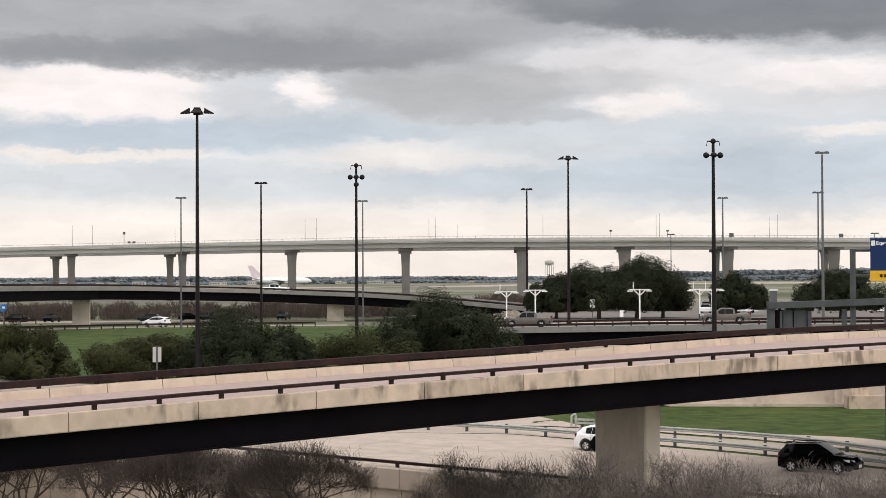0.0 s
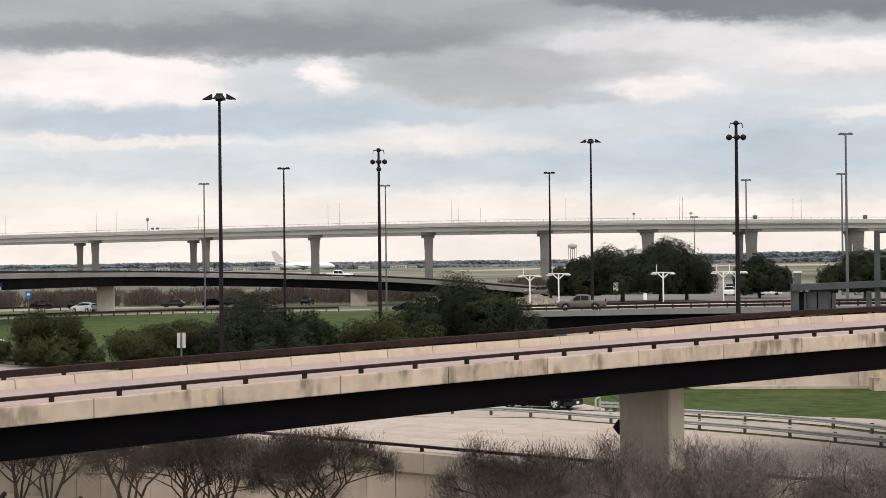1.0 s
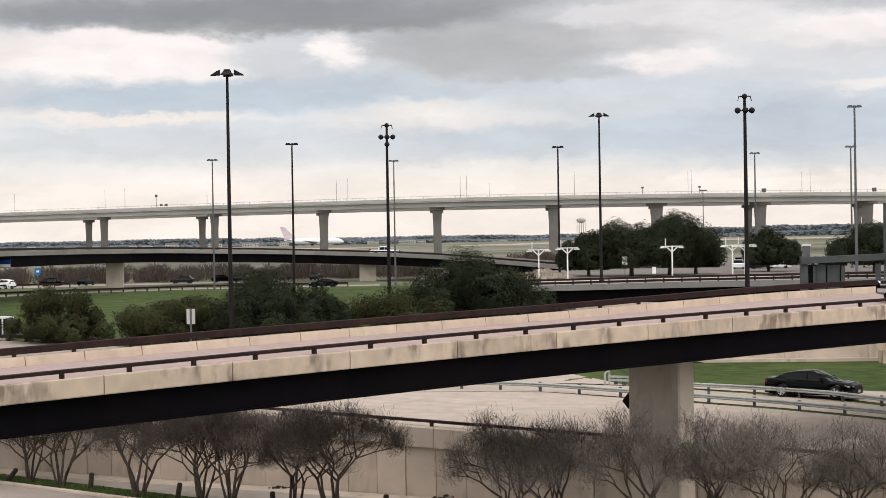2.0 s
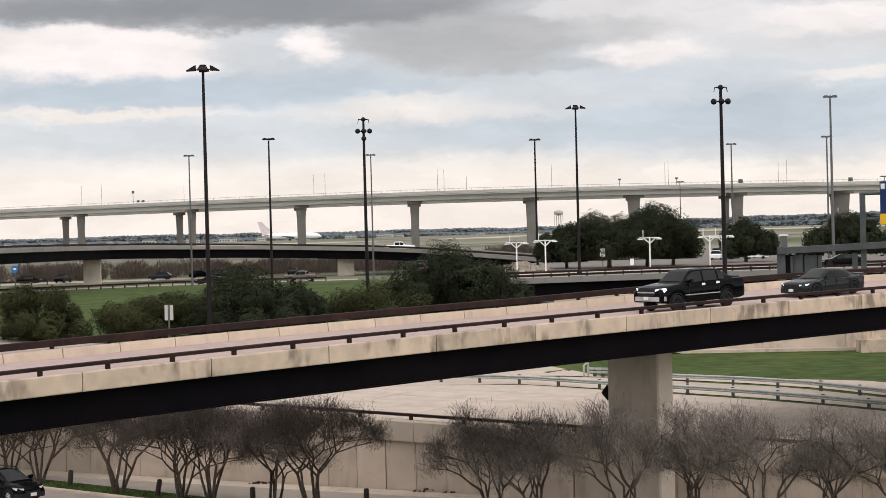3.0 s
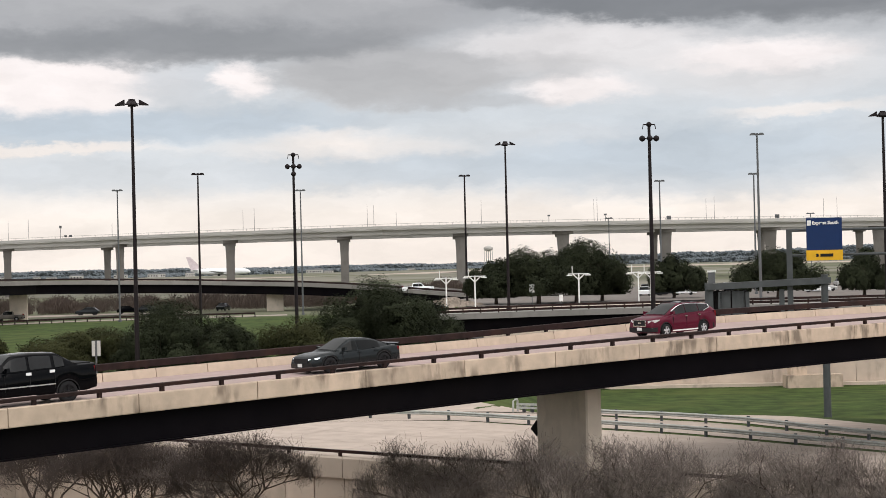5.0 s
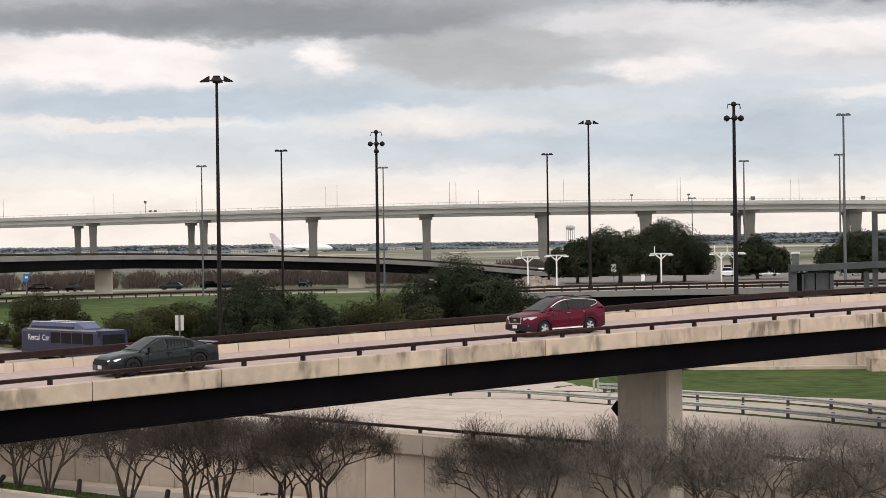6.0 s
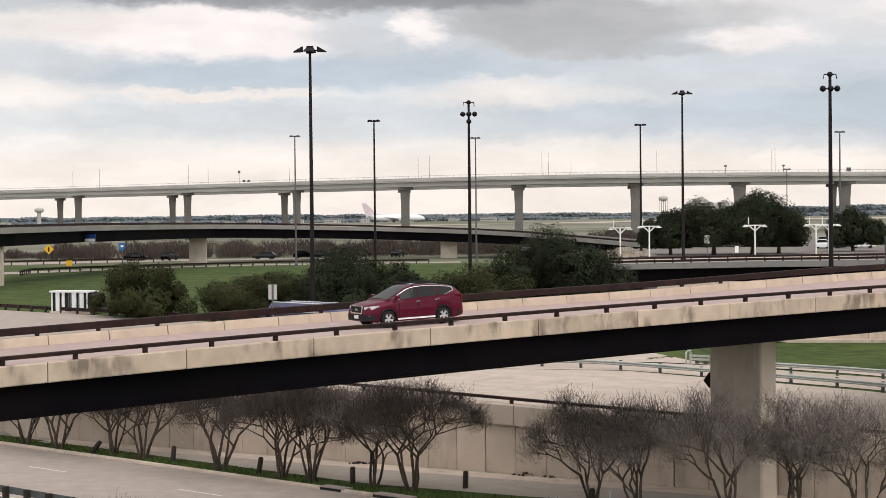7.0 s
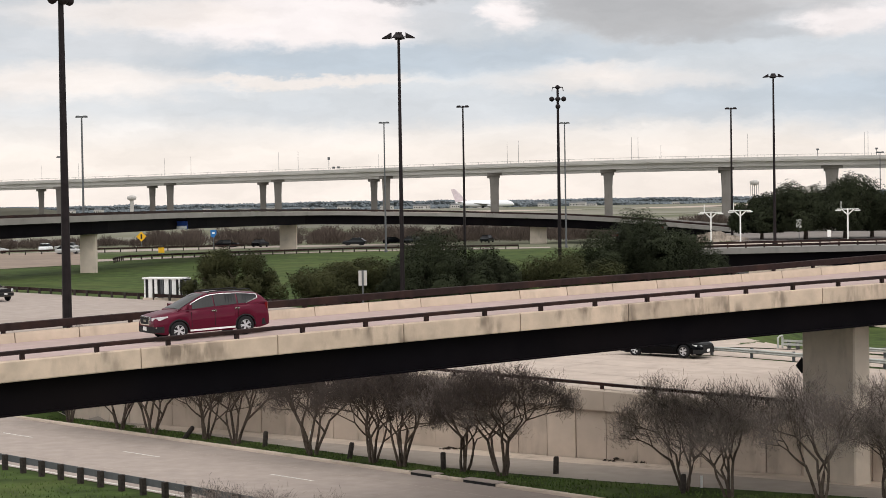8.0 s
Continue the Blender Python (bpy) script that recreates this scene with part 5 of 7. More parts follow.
for label, x, y, height, width, seed in (
        ("spreading dark live oak on the plaza", 22.6, 268.0, 8.5, 16.0, 31), ("spreading dark live oak on the plaza", 28.4, 270.0, 9.0, 18.0, 32),
        ("spreading dark live oak on the plaza", 16.6, 272.0, 6.6, 10.5, 33), ("dark live oak in the car park", 45.0, 284.0, 6.8, 11.0, 34),
        ("wide dark live oak in the car park", 57.8, 268.0, 7.4, 14.5, 35), ("wide dark live oak in the car park", 70.0, 266.0, 6.8, 9.5, 36),
        ("green live oak in the car park", 78.5, 262.0, 6.8, 10.0, 37), ("spreading dark live oak on the plaza", 32.6, 274.0, 7.4, 10.0, 38)):
    leafy_tree("oak_tree", label, x, y, height, width, seed, "leaf", 62000, 0.26, size=0.15, group="live oaks")


def thicket():
    """Brown winter brush under the curved ramp: many bare, rounded clumps of uneven height."""
    rnd = random.Random(8)
    g = Geo()
    for c in range(150):
        az, r = rnd.uniform(-20.0, 2.2), rnd.uniform(374, 404)
        high = rnd.uniform(1.4, 3.4) + max(0.0, 2.2 * noise.noise(Vector((az * 0.7, 3, 0))))
        if az < -15.5:
            high *= 0.55
        wide = rnd.uniform(1.6, 4.0)
        cx, cy, _ = polar(az, r)
        for k in range(int(210 * wide)):
            a, t = rnd.uniform(0, 6.28), math.sqrt(rnd.random())
            x, y = cx + wide * t * math.cos(a), cy + wide * t * math.sin(a)
            h = high * math.sqrt(max(0.05, 1 - 0.8 * t * t)) * rnd.random() ** 0.8
            d = Vector((rnd.gauss(0, 0.5) + 0.5 * math.cos(a), rnd.gauss(0, 0.5), 1.0)).normalized() * rnd.uniform(0.5, 1.2)
            w = rnd.uniform(0.015, 0.05)
            p = Vector((x, y, level(x, y) + h))
            q = p + d
            o = len(g.v)
            g.v += [(p.x - w, p.y, p.z), (p.x + w, p.y, p.z), (q.x + w * 0.5, q.y, q.z), (q.x - w * 0.5, q.y, q.z)]
            g.f.append((o, o + 1, o + 2, o + 3))
    tagged(part("thicket", g, M["thicket"]), "brown leafless winter brush", "shrubs", kind="stuff")


thicket()


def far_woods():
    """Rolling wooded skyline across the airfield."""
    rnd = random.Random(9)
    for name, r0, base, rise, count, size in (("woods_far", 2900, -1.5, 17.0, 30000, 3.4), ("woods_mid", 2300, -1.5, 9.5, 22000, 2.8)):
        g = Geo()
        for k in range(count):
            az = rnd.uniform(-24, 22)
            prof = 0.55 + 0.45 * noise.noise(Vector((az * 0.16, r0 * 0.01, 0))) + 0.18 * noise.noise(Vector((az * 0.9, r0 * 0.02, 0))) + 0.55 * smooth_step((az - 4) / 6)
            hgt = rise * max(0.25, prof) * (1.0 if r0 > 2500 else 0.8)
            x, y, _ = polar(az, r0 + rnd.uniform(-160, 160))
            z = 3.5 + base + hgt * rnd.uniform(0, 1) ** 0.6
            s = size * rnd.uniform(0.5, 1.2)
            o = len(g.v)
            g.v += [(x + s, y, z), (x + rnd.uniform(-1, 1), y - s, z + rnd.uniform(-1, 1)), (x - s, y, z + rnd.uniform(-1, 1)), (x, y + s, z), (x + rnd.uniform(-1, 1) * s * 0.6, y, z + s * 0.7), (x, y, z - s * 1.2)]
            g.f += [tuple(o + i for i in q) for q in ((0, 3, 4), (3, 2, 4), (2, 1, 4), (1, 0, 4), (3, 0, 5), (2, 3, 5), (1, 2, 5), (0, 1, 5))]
        tagged(part(name, g, M["woods"]), "blue-green woods on the skyline, distance haze put into the colour", "woods", kind="stuff")


far_woods()


def mound():
    """Low dark earth bank far to the left."""
    g = Geo()
    rings = []
    for i in range(25):
        az = -24 + i * 0.36
        t = i / 24
        h = 8.6 * min(1.0, smooth_step(t * 4)) * (1 - smooth_step((t - 0.55) / 0.45)) + 0.5 * noise.noise(Vector((i * 0.6, 0, 0)))
        rings.append([polar(az, r, 3.3 + max(0.0, h) * k) for r, k in ((860, 0), (880, 0.8), (900, 1.0), (930, 0.8), (960, 0))])
    g.loft(rings, closed=False)
    tagged(part("earth_bank", g, M["bank"], smooth=60), "low dark grassy earth bank", "bank", kind="structure")
    g = Geo()
    rnd = random.Random(3)
    for k in range(260):
        a, t = rnd.uniform(0, 6.28), rnd.random() ** 0.6
        z = level(9.6, 268) + 1.5 * (1 - t) * rnd.uniform(0.5, 1.0)
        s = rnd.uniform(0.25, 0.8)
        g.box((9.6 + 5.0 * t * math.cos(a), 268 + 2.6 * t * math.sin(a), z), (s * 1.5, s, s * 0.7), rnd.uniform(0, 180), rnd.uniform(0.4, 0.9))
    tagged(part("rubble_heap", g, M["sand"]), "low heap of sandy rubble by the light poles", "rubble", kind="structure")


M["bank"] = material("dark_bank", (0.075, 0.072, 0.055), 0.95, vary=0.25, scale=0.05, bump=0)
mound()


# ---------- far buildings, towers, aircraft ----------
def water_tower(az, r, top_el, low):
    x, y, _ = polar(az, r)
    top = 12 + up(r, top_el)
    o = thing("water_tower", "pale water tower on slim legs" if not low else "pale pedestal water tower", "water tower")
    w = r * math.tan(radians(0.145))
    tank = []
    for t, k in ((0.0, 0.35), (0.25, 0.9), (0.45, 1.0), (0.75, 0.97), (0.92, 0.62), (1.0, 0.15)):
        tank.append([(x + w * k * math.cos(a), y + w * k * math.sin(a), top - w * 1.15 * (1 - t)) for a in (2 * math.pi * j / 14 for j in range(14))])
    part("tank", Geo().loft(tank), M["viaduct"], o, smooth=60)
    if low:
        part("pedestal", Geo().tube([(x, y, 3.0), (x, y, top - w * 1.0)], [w * 0.45, w * 0.4], 10), M["viaduct"], o)
    else:
        for k in range(6):
            a = 2 * math.pi * k / 6
            part("leg", Geo().tube([(x + w * 0.95 * math.cos(a), y + w * 0.95 * math.sin(a), 3.0), (x + w * 0.85 * math.cos(a), y + w * 0.85 * math.sin(a), top - w * 0.7)], w * 0.05, 4), M["viaduct"], o)
        part("riser", Geo().tube([(x, y, 3.0), (x, y, top - w)], w * 0.10, 6), M["viaduct"], o)


water_tower(3.29, 2000, 0.50, False)
water_tower(-15.92, 2000, 0.33, True)


def airliner():
    o = thing("airliner", "white airliner with a pink tail parked across the field", "aeroplane", at=pose(*polar(-5.02, 1900, 3.7), 0, 0, 6))
    rings = []
    for x, r, z in ((-31, 0.3, 6.4), (-28, 1.0, 6.0), (-20, 2.9, 5.6), (-8, 3.5, 5.2), (14, 3.5, 5.2), (24, 3.2, 5.0), (28, 2.1, 4.6), (30.5, 0.4, 4.2)):
        rings.append([(x, r * math.cos(a), z + r * math.sin(a)) for a in (2 * math.pi * j / 12 for j in range(12))])
    part("fuselage", Geo().loft(rings), M["paint_car_white"], o, smooth=60)
    part("tail_fin", Geo().loft([[(-30, -0.4, 6), (-17, -0.4, 7), (-17, 0.4, 7), (-30, 0.4, 6)], [(-35.0, -0.2, 20.5), (-30.5, -0.2, 20.5), (-30.5, 0.2, 20.5), (-35.0, 0.2, 20.5)]]), M["fin"], o, "pink tail fin")
    for s in (-1, 1):
        part("wing", Geo().loft([[(8, s * 2, 3.6), (-4, s * 2, 3.6), (-4, s * 2, 4.2), (8, s * 2, 4.2)], [(-9, s * 29, 5.6), (-12, s * 29, 5.6), (-12, s * 29, 5.8), (-9, s * 29, 5.8)]]), M["paint_silver"], o)
        part("tailplane", Geo().loft([[(-22, s * 1, 6.6), (-28, s * 1, 6.6), (-28, s * 1, 6.9), (-22, s * 1, 6.9)], [(-29, s * 10, 7.2), (-31, s * 10, 7.2), (-31, s * 10, 7.4), (-29, s * 10, 7.4)]]), M["paint_silver"], o)
        part("engine", Geo().tube([(7, s * 9, 2.6), (2, s * 9, 2.8)], [1.5, 1.1], 10), M["paint_silver"], o)
        part("main_gear", Geo().box((-2, s * 4, 1.1), (2.4, 1.0, 2.6)), M["trim"], o)
    part("nose_gear", Geo().box((23, 0, 1.1), (1.2, 0.6, 2.6)), M["trim"], o)


M["fin"] = material("pink_fin_paint", (0.68, 0.58, 0.60), 0.4, vary=0.12, scale=0.35, bump=0)
airliner()


def far_buildings():
    rnd = random.Random(12)
    first = None
    for k in range(34):
        az = rnd.choice((rnd.uniform(-20, -1), rnd.uniform(-20, 16)))
        x, y, _ = polar(az, rnd.uniform(2050, 2150))
        m = Matrix.LocRotScale((x, y, 3.4), Euler((0, 0, rnd.uniform(-0.5, 0.5))), (rnd.uniform(0.3, 0.9), 0.6, rnd.uniform(0.45, 0.85)))
        if first is None:
            first = thing("far_building", "small pale building among distant woods", "building", "buildings on the skyline")
            part("wall", Geo().box((0, 0, 3.0), (16, 10, 6.0)), M["viaduct"], first)
            part("roof", Geo().loft([[(-8.4, -5.3, 6.0), (-8.4, 5.3, 6.0), (-8.4, 0, 8.4)], [(8.4, -5.3, 6.0), (8.4, 5.3, 6.0), (8.4, 0, 8.4)]]), M["pole_grey"], first)
            for i in range(4):
                part("window", Geo().box((-6 + 4 * i, -5.03, 3.2), (1.6, 0.1, 1.8)), M["dark"], first)
            first.matrix_basis = m
        else:
            c = copy_thing(first, m)
            c.scale = m.to_scale()


far_buildings()


# ---------- small roadside things ----------
def t_poles():
    first = None
    for az, r, h in ((1.955, 256, 4.45), (2.85, 258, 4.45), (6.08, 259, 4.4), (7.92, 262, 4.4), (8.30, 262, 4.4)):
        x, y, _ = polar(az, r)
        m = pose(x, y, level(x, y), 0, 0, -az)
        if first is None:
            o = first = thing("t_pole", "white steel T-shaped lane light pole", "lamp post", "white T poles on the plaza", at=m)
            part("pole", Geo().box((0, 0, h / 2), (0.20, 0.20, h)), M["paint_white"], o)
            part("cross_arm", Geo().box((0, 0, h - 0.1), (3.0, 0.2, 0.13)), M["paint_white"], o)
            for s in (-1, 1):
                part("brace", Geo().tube([(0, 0, h - 0.9), (s * 0.8, 0, h - 0.15)], 0.08, 4), M["paint_white"], o)
                part("lamp_box", Geo().box((s * 1.3, 0, h - 0.28), (0.8, 0.4, 0.14)), M["paint_white"], o)
            part("aerial", Geo().tube([(-0.9, 0, h), (-0.9, 0, h + 1.0)], 0.05, 4), M["paint_white"], o)
        else:
            copy_thing(first, m)


t_poles()


def small_signs():
    # two-leaf sign by the overpass
    x, y, _ = polar(-8.86, 118)
    o = thing("lane_sign", "pale twin-panel road sign on a grey post", "road sign", at=pose(x, y, level(x, y), 0, 0, 10))
    part("post", Geo().tube([(0, 0, -0.2), (0, 0, 4.66)], 0.06, 6), M["pole_grey"], o)
    for s in (-1, 1):
        part("board", Geo().box((s * 0.17, -0.05, 4.46), (0.20, 0.04, 0.95)), M["viaduct"], o)
    part("backing", Geo().box((0, -0.01, 4.46), (0.54, 0.03, 0.99)), M["pole_grey"], o)
    # white panel near the oaks
    for az, r, h, w, hh in ((4.62, 262, 2.4, 0.75, 1.15), (5.52, 250, 1.2, 0.5, 0.9)):
        x, y, _ = polar(az, r)
        o = thing("notice_board", "small white notice board on a post", "road sign", at=pose(x, y, level(x, y), 0, 0, -az))
        part("post", Geo().tube([(0, 0, -0.2), (0, 0, h)], 0.06, 6), M["pole_grey"], o)
        part("board", Geo().box((0, -0.08, h), (w, 0.05, hh)), M["paint_white"], o)
    # blue and yellow signs beside the upper road
    x, y, _ = polar(-13.45, 345)
    o = thing("blue_road_sign", "blue road sign with a white symbol on a post", "road sign", at=pose(x, y, level(x, y), 0, 0, 13))
    part("post", Geo().tube([(0, 0, -0.2), (0, 0, 3.5)], 0.09, 6), M["pole_grey"], o)
    b = part("board", Geo().loft([[(a, -0.1 - 0.05 * k, 3.2 + z) for a, z in ((-0.5, -0.65), (0.1, -0.8), (0.55, -0.15), (0.55, 0.65), (-0.55, 0.65))] for k in (0, 1)]), M["sign_bright"], o)
    part("symbol", Geo().box((0, -0.18, 3.25), (0.5, 0.03, 0.36), 0), M["paint_white"], b)
    x, y, _ = polar(-15.65, 372)
    o = thing("yellow_warning_sign", "yellow diamond warning sign with a dark arrow", "road sign", at=pose(x, y, level(x, y), 0, 0, 15))
    part("post", Geo().tube([(0, 0, -0.2), (0, 0, 2.2)], 0.08, 6), M["pole_grey"], o)
    b = part("board", Geo().loft([[(a, -0.1 - 0.05 * k, 2.4 + z) for a, z in ((0, -1.0), (1.0, 0), (0, 1.0), (-1.0, 0))] for k in (0, 1)]), M["sign_yellow"], o)
    part("arrow", Geo().box((0, -0.18, 2.4), (0.3, 0.03, 1.0)), M["dark"], b)
    x, y, _ = polar(-15.05, 318)
    o = thing("yellow_marker", "small yellow marker panel by the guard rail", "road sign", at=pose(x, y, level(x, y), 0, 0, 15))
    part("post", Geo().tube([(0, 0, -0.2), (0, 0, 0.6)], 0.06, 6), M["pole_grey"], o)
    part("board", Geo().box((0, -0.08, 0.9), (1.0, 0.05, 0.9)), M["sign_yellow"], o)


small_signs()


def lawn_kiosk():
    """White and dark ribbed cabinet on the lawn edge."""
    o = thing("roadside_cabinet", "white louvred roadside cabinet with a grey end", "cabinet", at=pose(-43.6, 163.8, level(-43.6, 163.8) + 0.0, 0, 0, -18))
    W, H = 4.1, 1.72
    part("plinth", Geo().box((0, 0, 0.08), (W + 0.1, 1.6, 0.3)), M["concrete_old"], o)
    part("body", Geo().box((0, 0.1, 0.2 + H / 2), (W, 1.4, H)), M["trim"], o)
    part("roof", Geo().box((-0.05, 0, H + 0.27), (W + 0.1, 1.6, 0.15)), M["paint_white"], o, "white roof slab")
    for x, w in ((-1.95, 0.12), (-1.35, 0.40), (-0.75, 0.30), (0.38, 0.46), (1.18, 0.42), (1.75, 0.12)):
        part("slat", Geo().box((x, -0.64, 0.2 + H / 2), (w, 0.08, H)), M["paint_white"], o)
    for x in (-0.2, 0.0, 0.85):
        part("slat", Geo().box((x, -0.63, 0.2 + H / 2), (0.10, 0.06, H)), M["pole_grey"], o)
    part("end_box", Geo().box((W / 2 + 0.38, 0.0, 0.2 + H * 0.46), (0.72, 1.5, H * 0.95)), M["pole_grey"], o, "grey metal end cabinet")


lawn_kiosk()


def bollards():
    rnd = random.Random(6)
    for x, y, lean in ((-18.9, 89.0, 5), (-14.0, 84.9, 10), (-9.2, 81.5, 0), (-4.1, 80.1, 2), (-23.8, 92.3, 38), (1.3, 75.0, 3)):
        o = thing("bollard", "dark weathered timber post in the grass" + (", leaning over" if lean > 20 else ""), "post", "posts along the grass strip", at=pose(x, y, level(x, y), 0, lean, rnd.uniform(0, 20)))
        part("shaft", Geo().tube([(0, 0, -0.25), (0, 0, 0.72), (0, 0, 0.78)], [0.125, 0.12, 0.08], 8), M["darkpost"], o, smooth=50)
    for x, y in ((-17.0, 91.2), (2.1, 76.4), (9.5, 74.0)):
        o = thing("marker_post", "small white delineator post", "post", "white marker posts", at=pose(x, y, level(x, y)))
        part("stake", Geo().box((0, 0, 0.2), (0.1, 0.06, 0.6)), M["paint_white"], o)
    # sawn kerb box and debris by the wall
    for x, y, s in ((-1.4, 84.0, 1.0), (-0.2, 83.4, 0.7), (-9.6, 88.0, 0.6)):
        o = thing("debris_heap", "low dark heap of leaf litter by the wall", "debris", at=pose(x, y, level(x, y) + 0.02))
        g = Geo()
        for k in range(40):
            a, t = rnd.uniform(0, 6.28), rnd.uniform(0, 1)
            p = Vector((math.cos(a) * t * 0.9 * s, math.sin(a) * t * 0.3 * s, 0.16 * s * (1 - t)))
            d = Vector((rnd.uniform(-1, 1), rnd.uniform(-1, 1), rnd.uniform(0, 1))).normalized() * 0.09
            e = Vector((d.y, -d.x, 0.04))
            g.quad(p - d, p - e, p + d, p + e)
        part("litter", g, M["thicket"], o)


bollards()


def grass_tufts():
    """Blades along the planted strip and the near verge."""
    rnd = random.Random(17)
    g = Geo()
    for k in range(22000):
        if k % 3:
            s = rnd.uniform(-20, 70)
            q = rnd.uniform(0.3, 2.3 + 0.30 * max(0.0, s - 28))
        else:
            s, q = rnd.uniform(-45, 30), rnd.uniform(-20, -11.2)
        p = curb_point(s, q)
        if noise.noise(Vector((p.x * 0.5, p.y * 0.5, 2))) < -0.25:
            continue
        h, a = rnd.uniform(0.04, 0.14), rnd.uniform(0, 3.14)
        w = 0.03
        z = level(p.x, p.y)
        o = len(g.v)
        g.v += [(p.x - w * math.cos(a), p.y - w * math.sin(a), z), (p.x + w * math.cos(a), p.y + w * math.sin(a), z), (p.x + rnd.uniform(-0.06, 0.06), p.y + rnd.uniform(-0.06, 0.06), z + h)]
        g.f.append((o, o + 1, o + 2))
    tagged(part("grass", g, M["grass_blade"]), "short green grass blades", "grass", kind="stuff")


M["grass_blade"] = material("grass_blades", (0.085, 0.125, 0.035), 0.9, vary=0.3, scale=0.5, island=0.4, bump=0)
grass_tufts()


# ---------- vehicles ----------
def wheel_mesh_set(R, W, rim_mat):
    tyre = Geo()
    prof = [(0.62, -0.5), (0.86, -0.5), (0.96, -0.42), (1.0, -0.25), (1.0, 0.25), (0.96, 0.42), (0.86, 0.5), (0.62, 0.5)]
    n = 24
    tyre.loft([[(R * r * math.cos(a), W * w, R * r * math.sin(a)) for r, w in prof] for a in (2 * math.pi * k / n for k in range(n + 1))], closed=True, caps=False)
    rim = Geo()
    for k in range(5):                     # double spokes
        a = 2 * math.pi * k / 5
        for s in (-0.17, 0.17):
            c, d = math.cos(a + s), math.sin(a + s)
            e, f = -d, c
            ring = []
            for r, hw in ((0.10, 0.06), (0.66, 0.05)):
                ring.append([(R * (r * c + hw * e), W * 0.44, R * (r * d + hw * f)), (R * (r * c - hw * e), W * 0.44, R * (r * d - hw * f)),
                             (R * (r * c - hw * e), W * 0.30, R * (r * d - hw * f)), (R * (r * c + hw * e), W * 0.30, R * (r * d + hw * f))])
            rim.loft(ring)
    rim.loft([[(R * r * math.cos(a), W * w, R * r * math.sin(a)) for r, w in ((0.58, 0.40), (0.67, 0.46), (0.69, 0.40), (0.60, 0.32))] for a in (2 * math.pi * k / n for k in range(n + 1))], closed=True, caps=False)
    rim.tube([(0, W * 0.28, 0), (0, W * 0.46, 0)], R * 0.13, 10)
    hub = Geo().tube([(0, -W * 0.4, 0), (0, W * 0.22, 0)], R * 0.62, 16)
    return (mesh("tyre", tyre, M["tyre"], 50), mesh("rim", rim, rim_mat, 40), mesh("brake_disc", hub, M["trim"], 40))


def lerp_profile(table, x):
    return [float(np.interp(x, [r[0] for r in table], [r[k] for r in table])) for k in range(1, len(table[0]))]


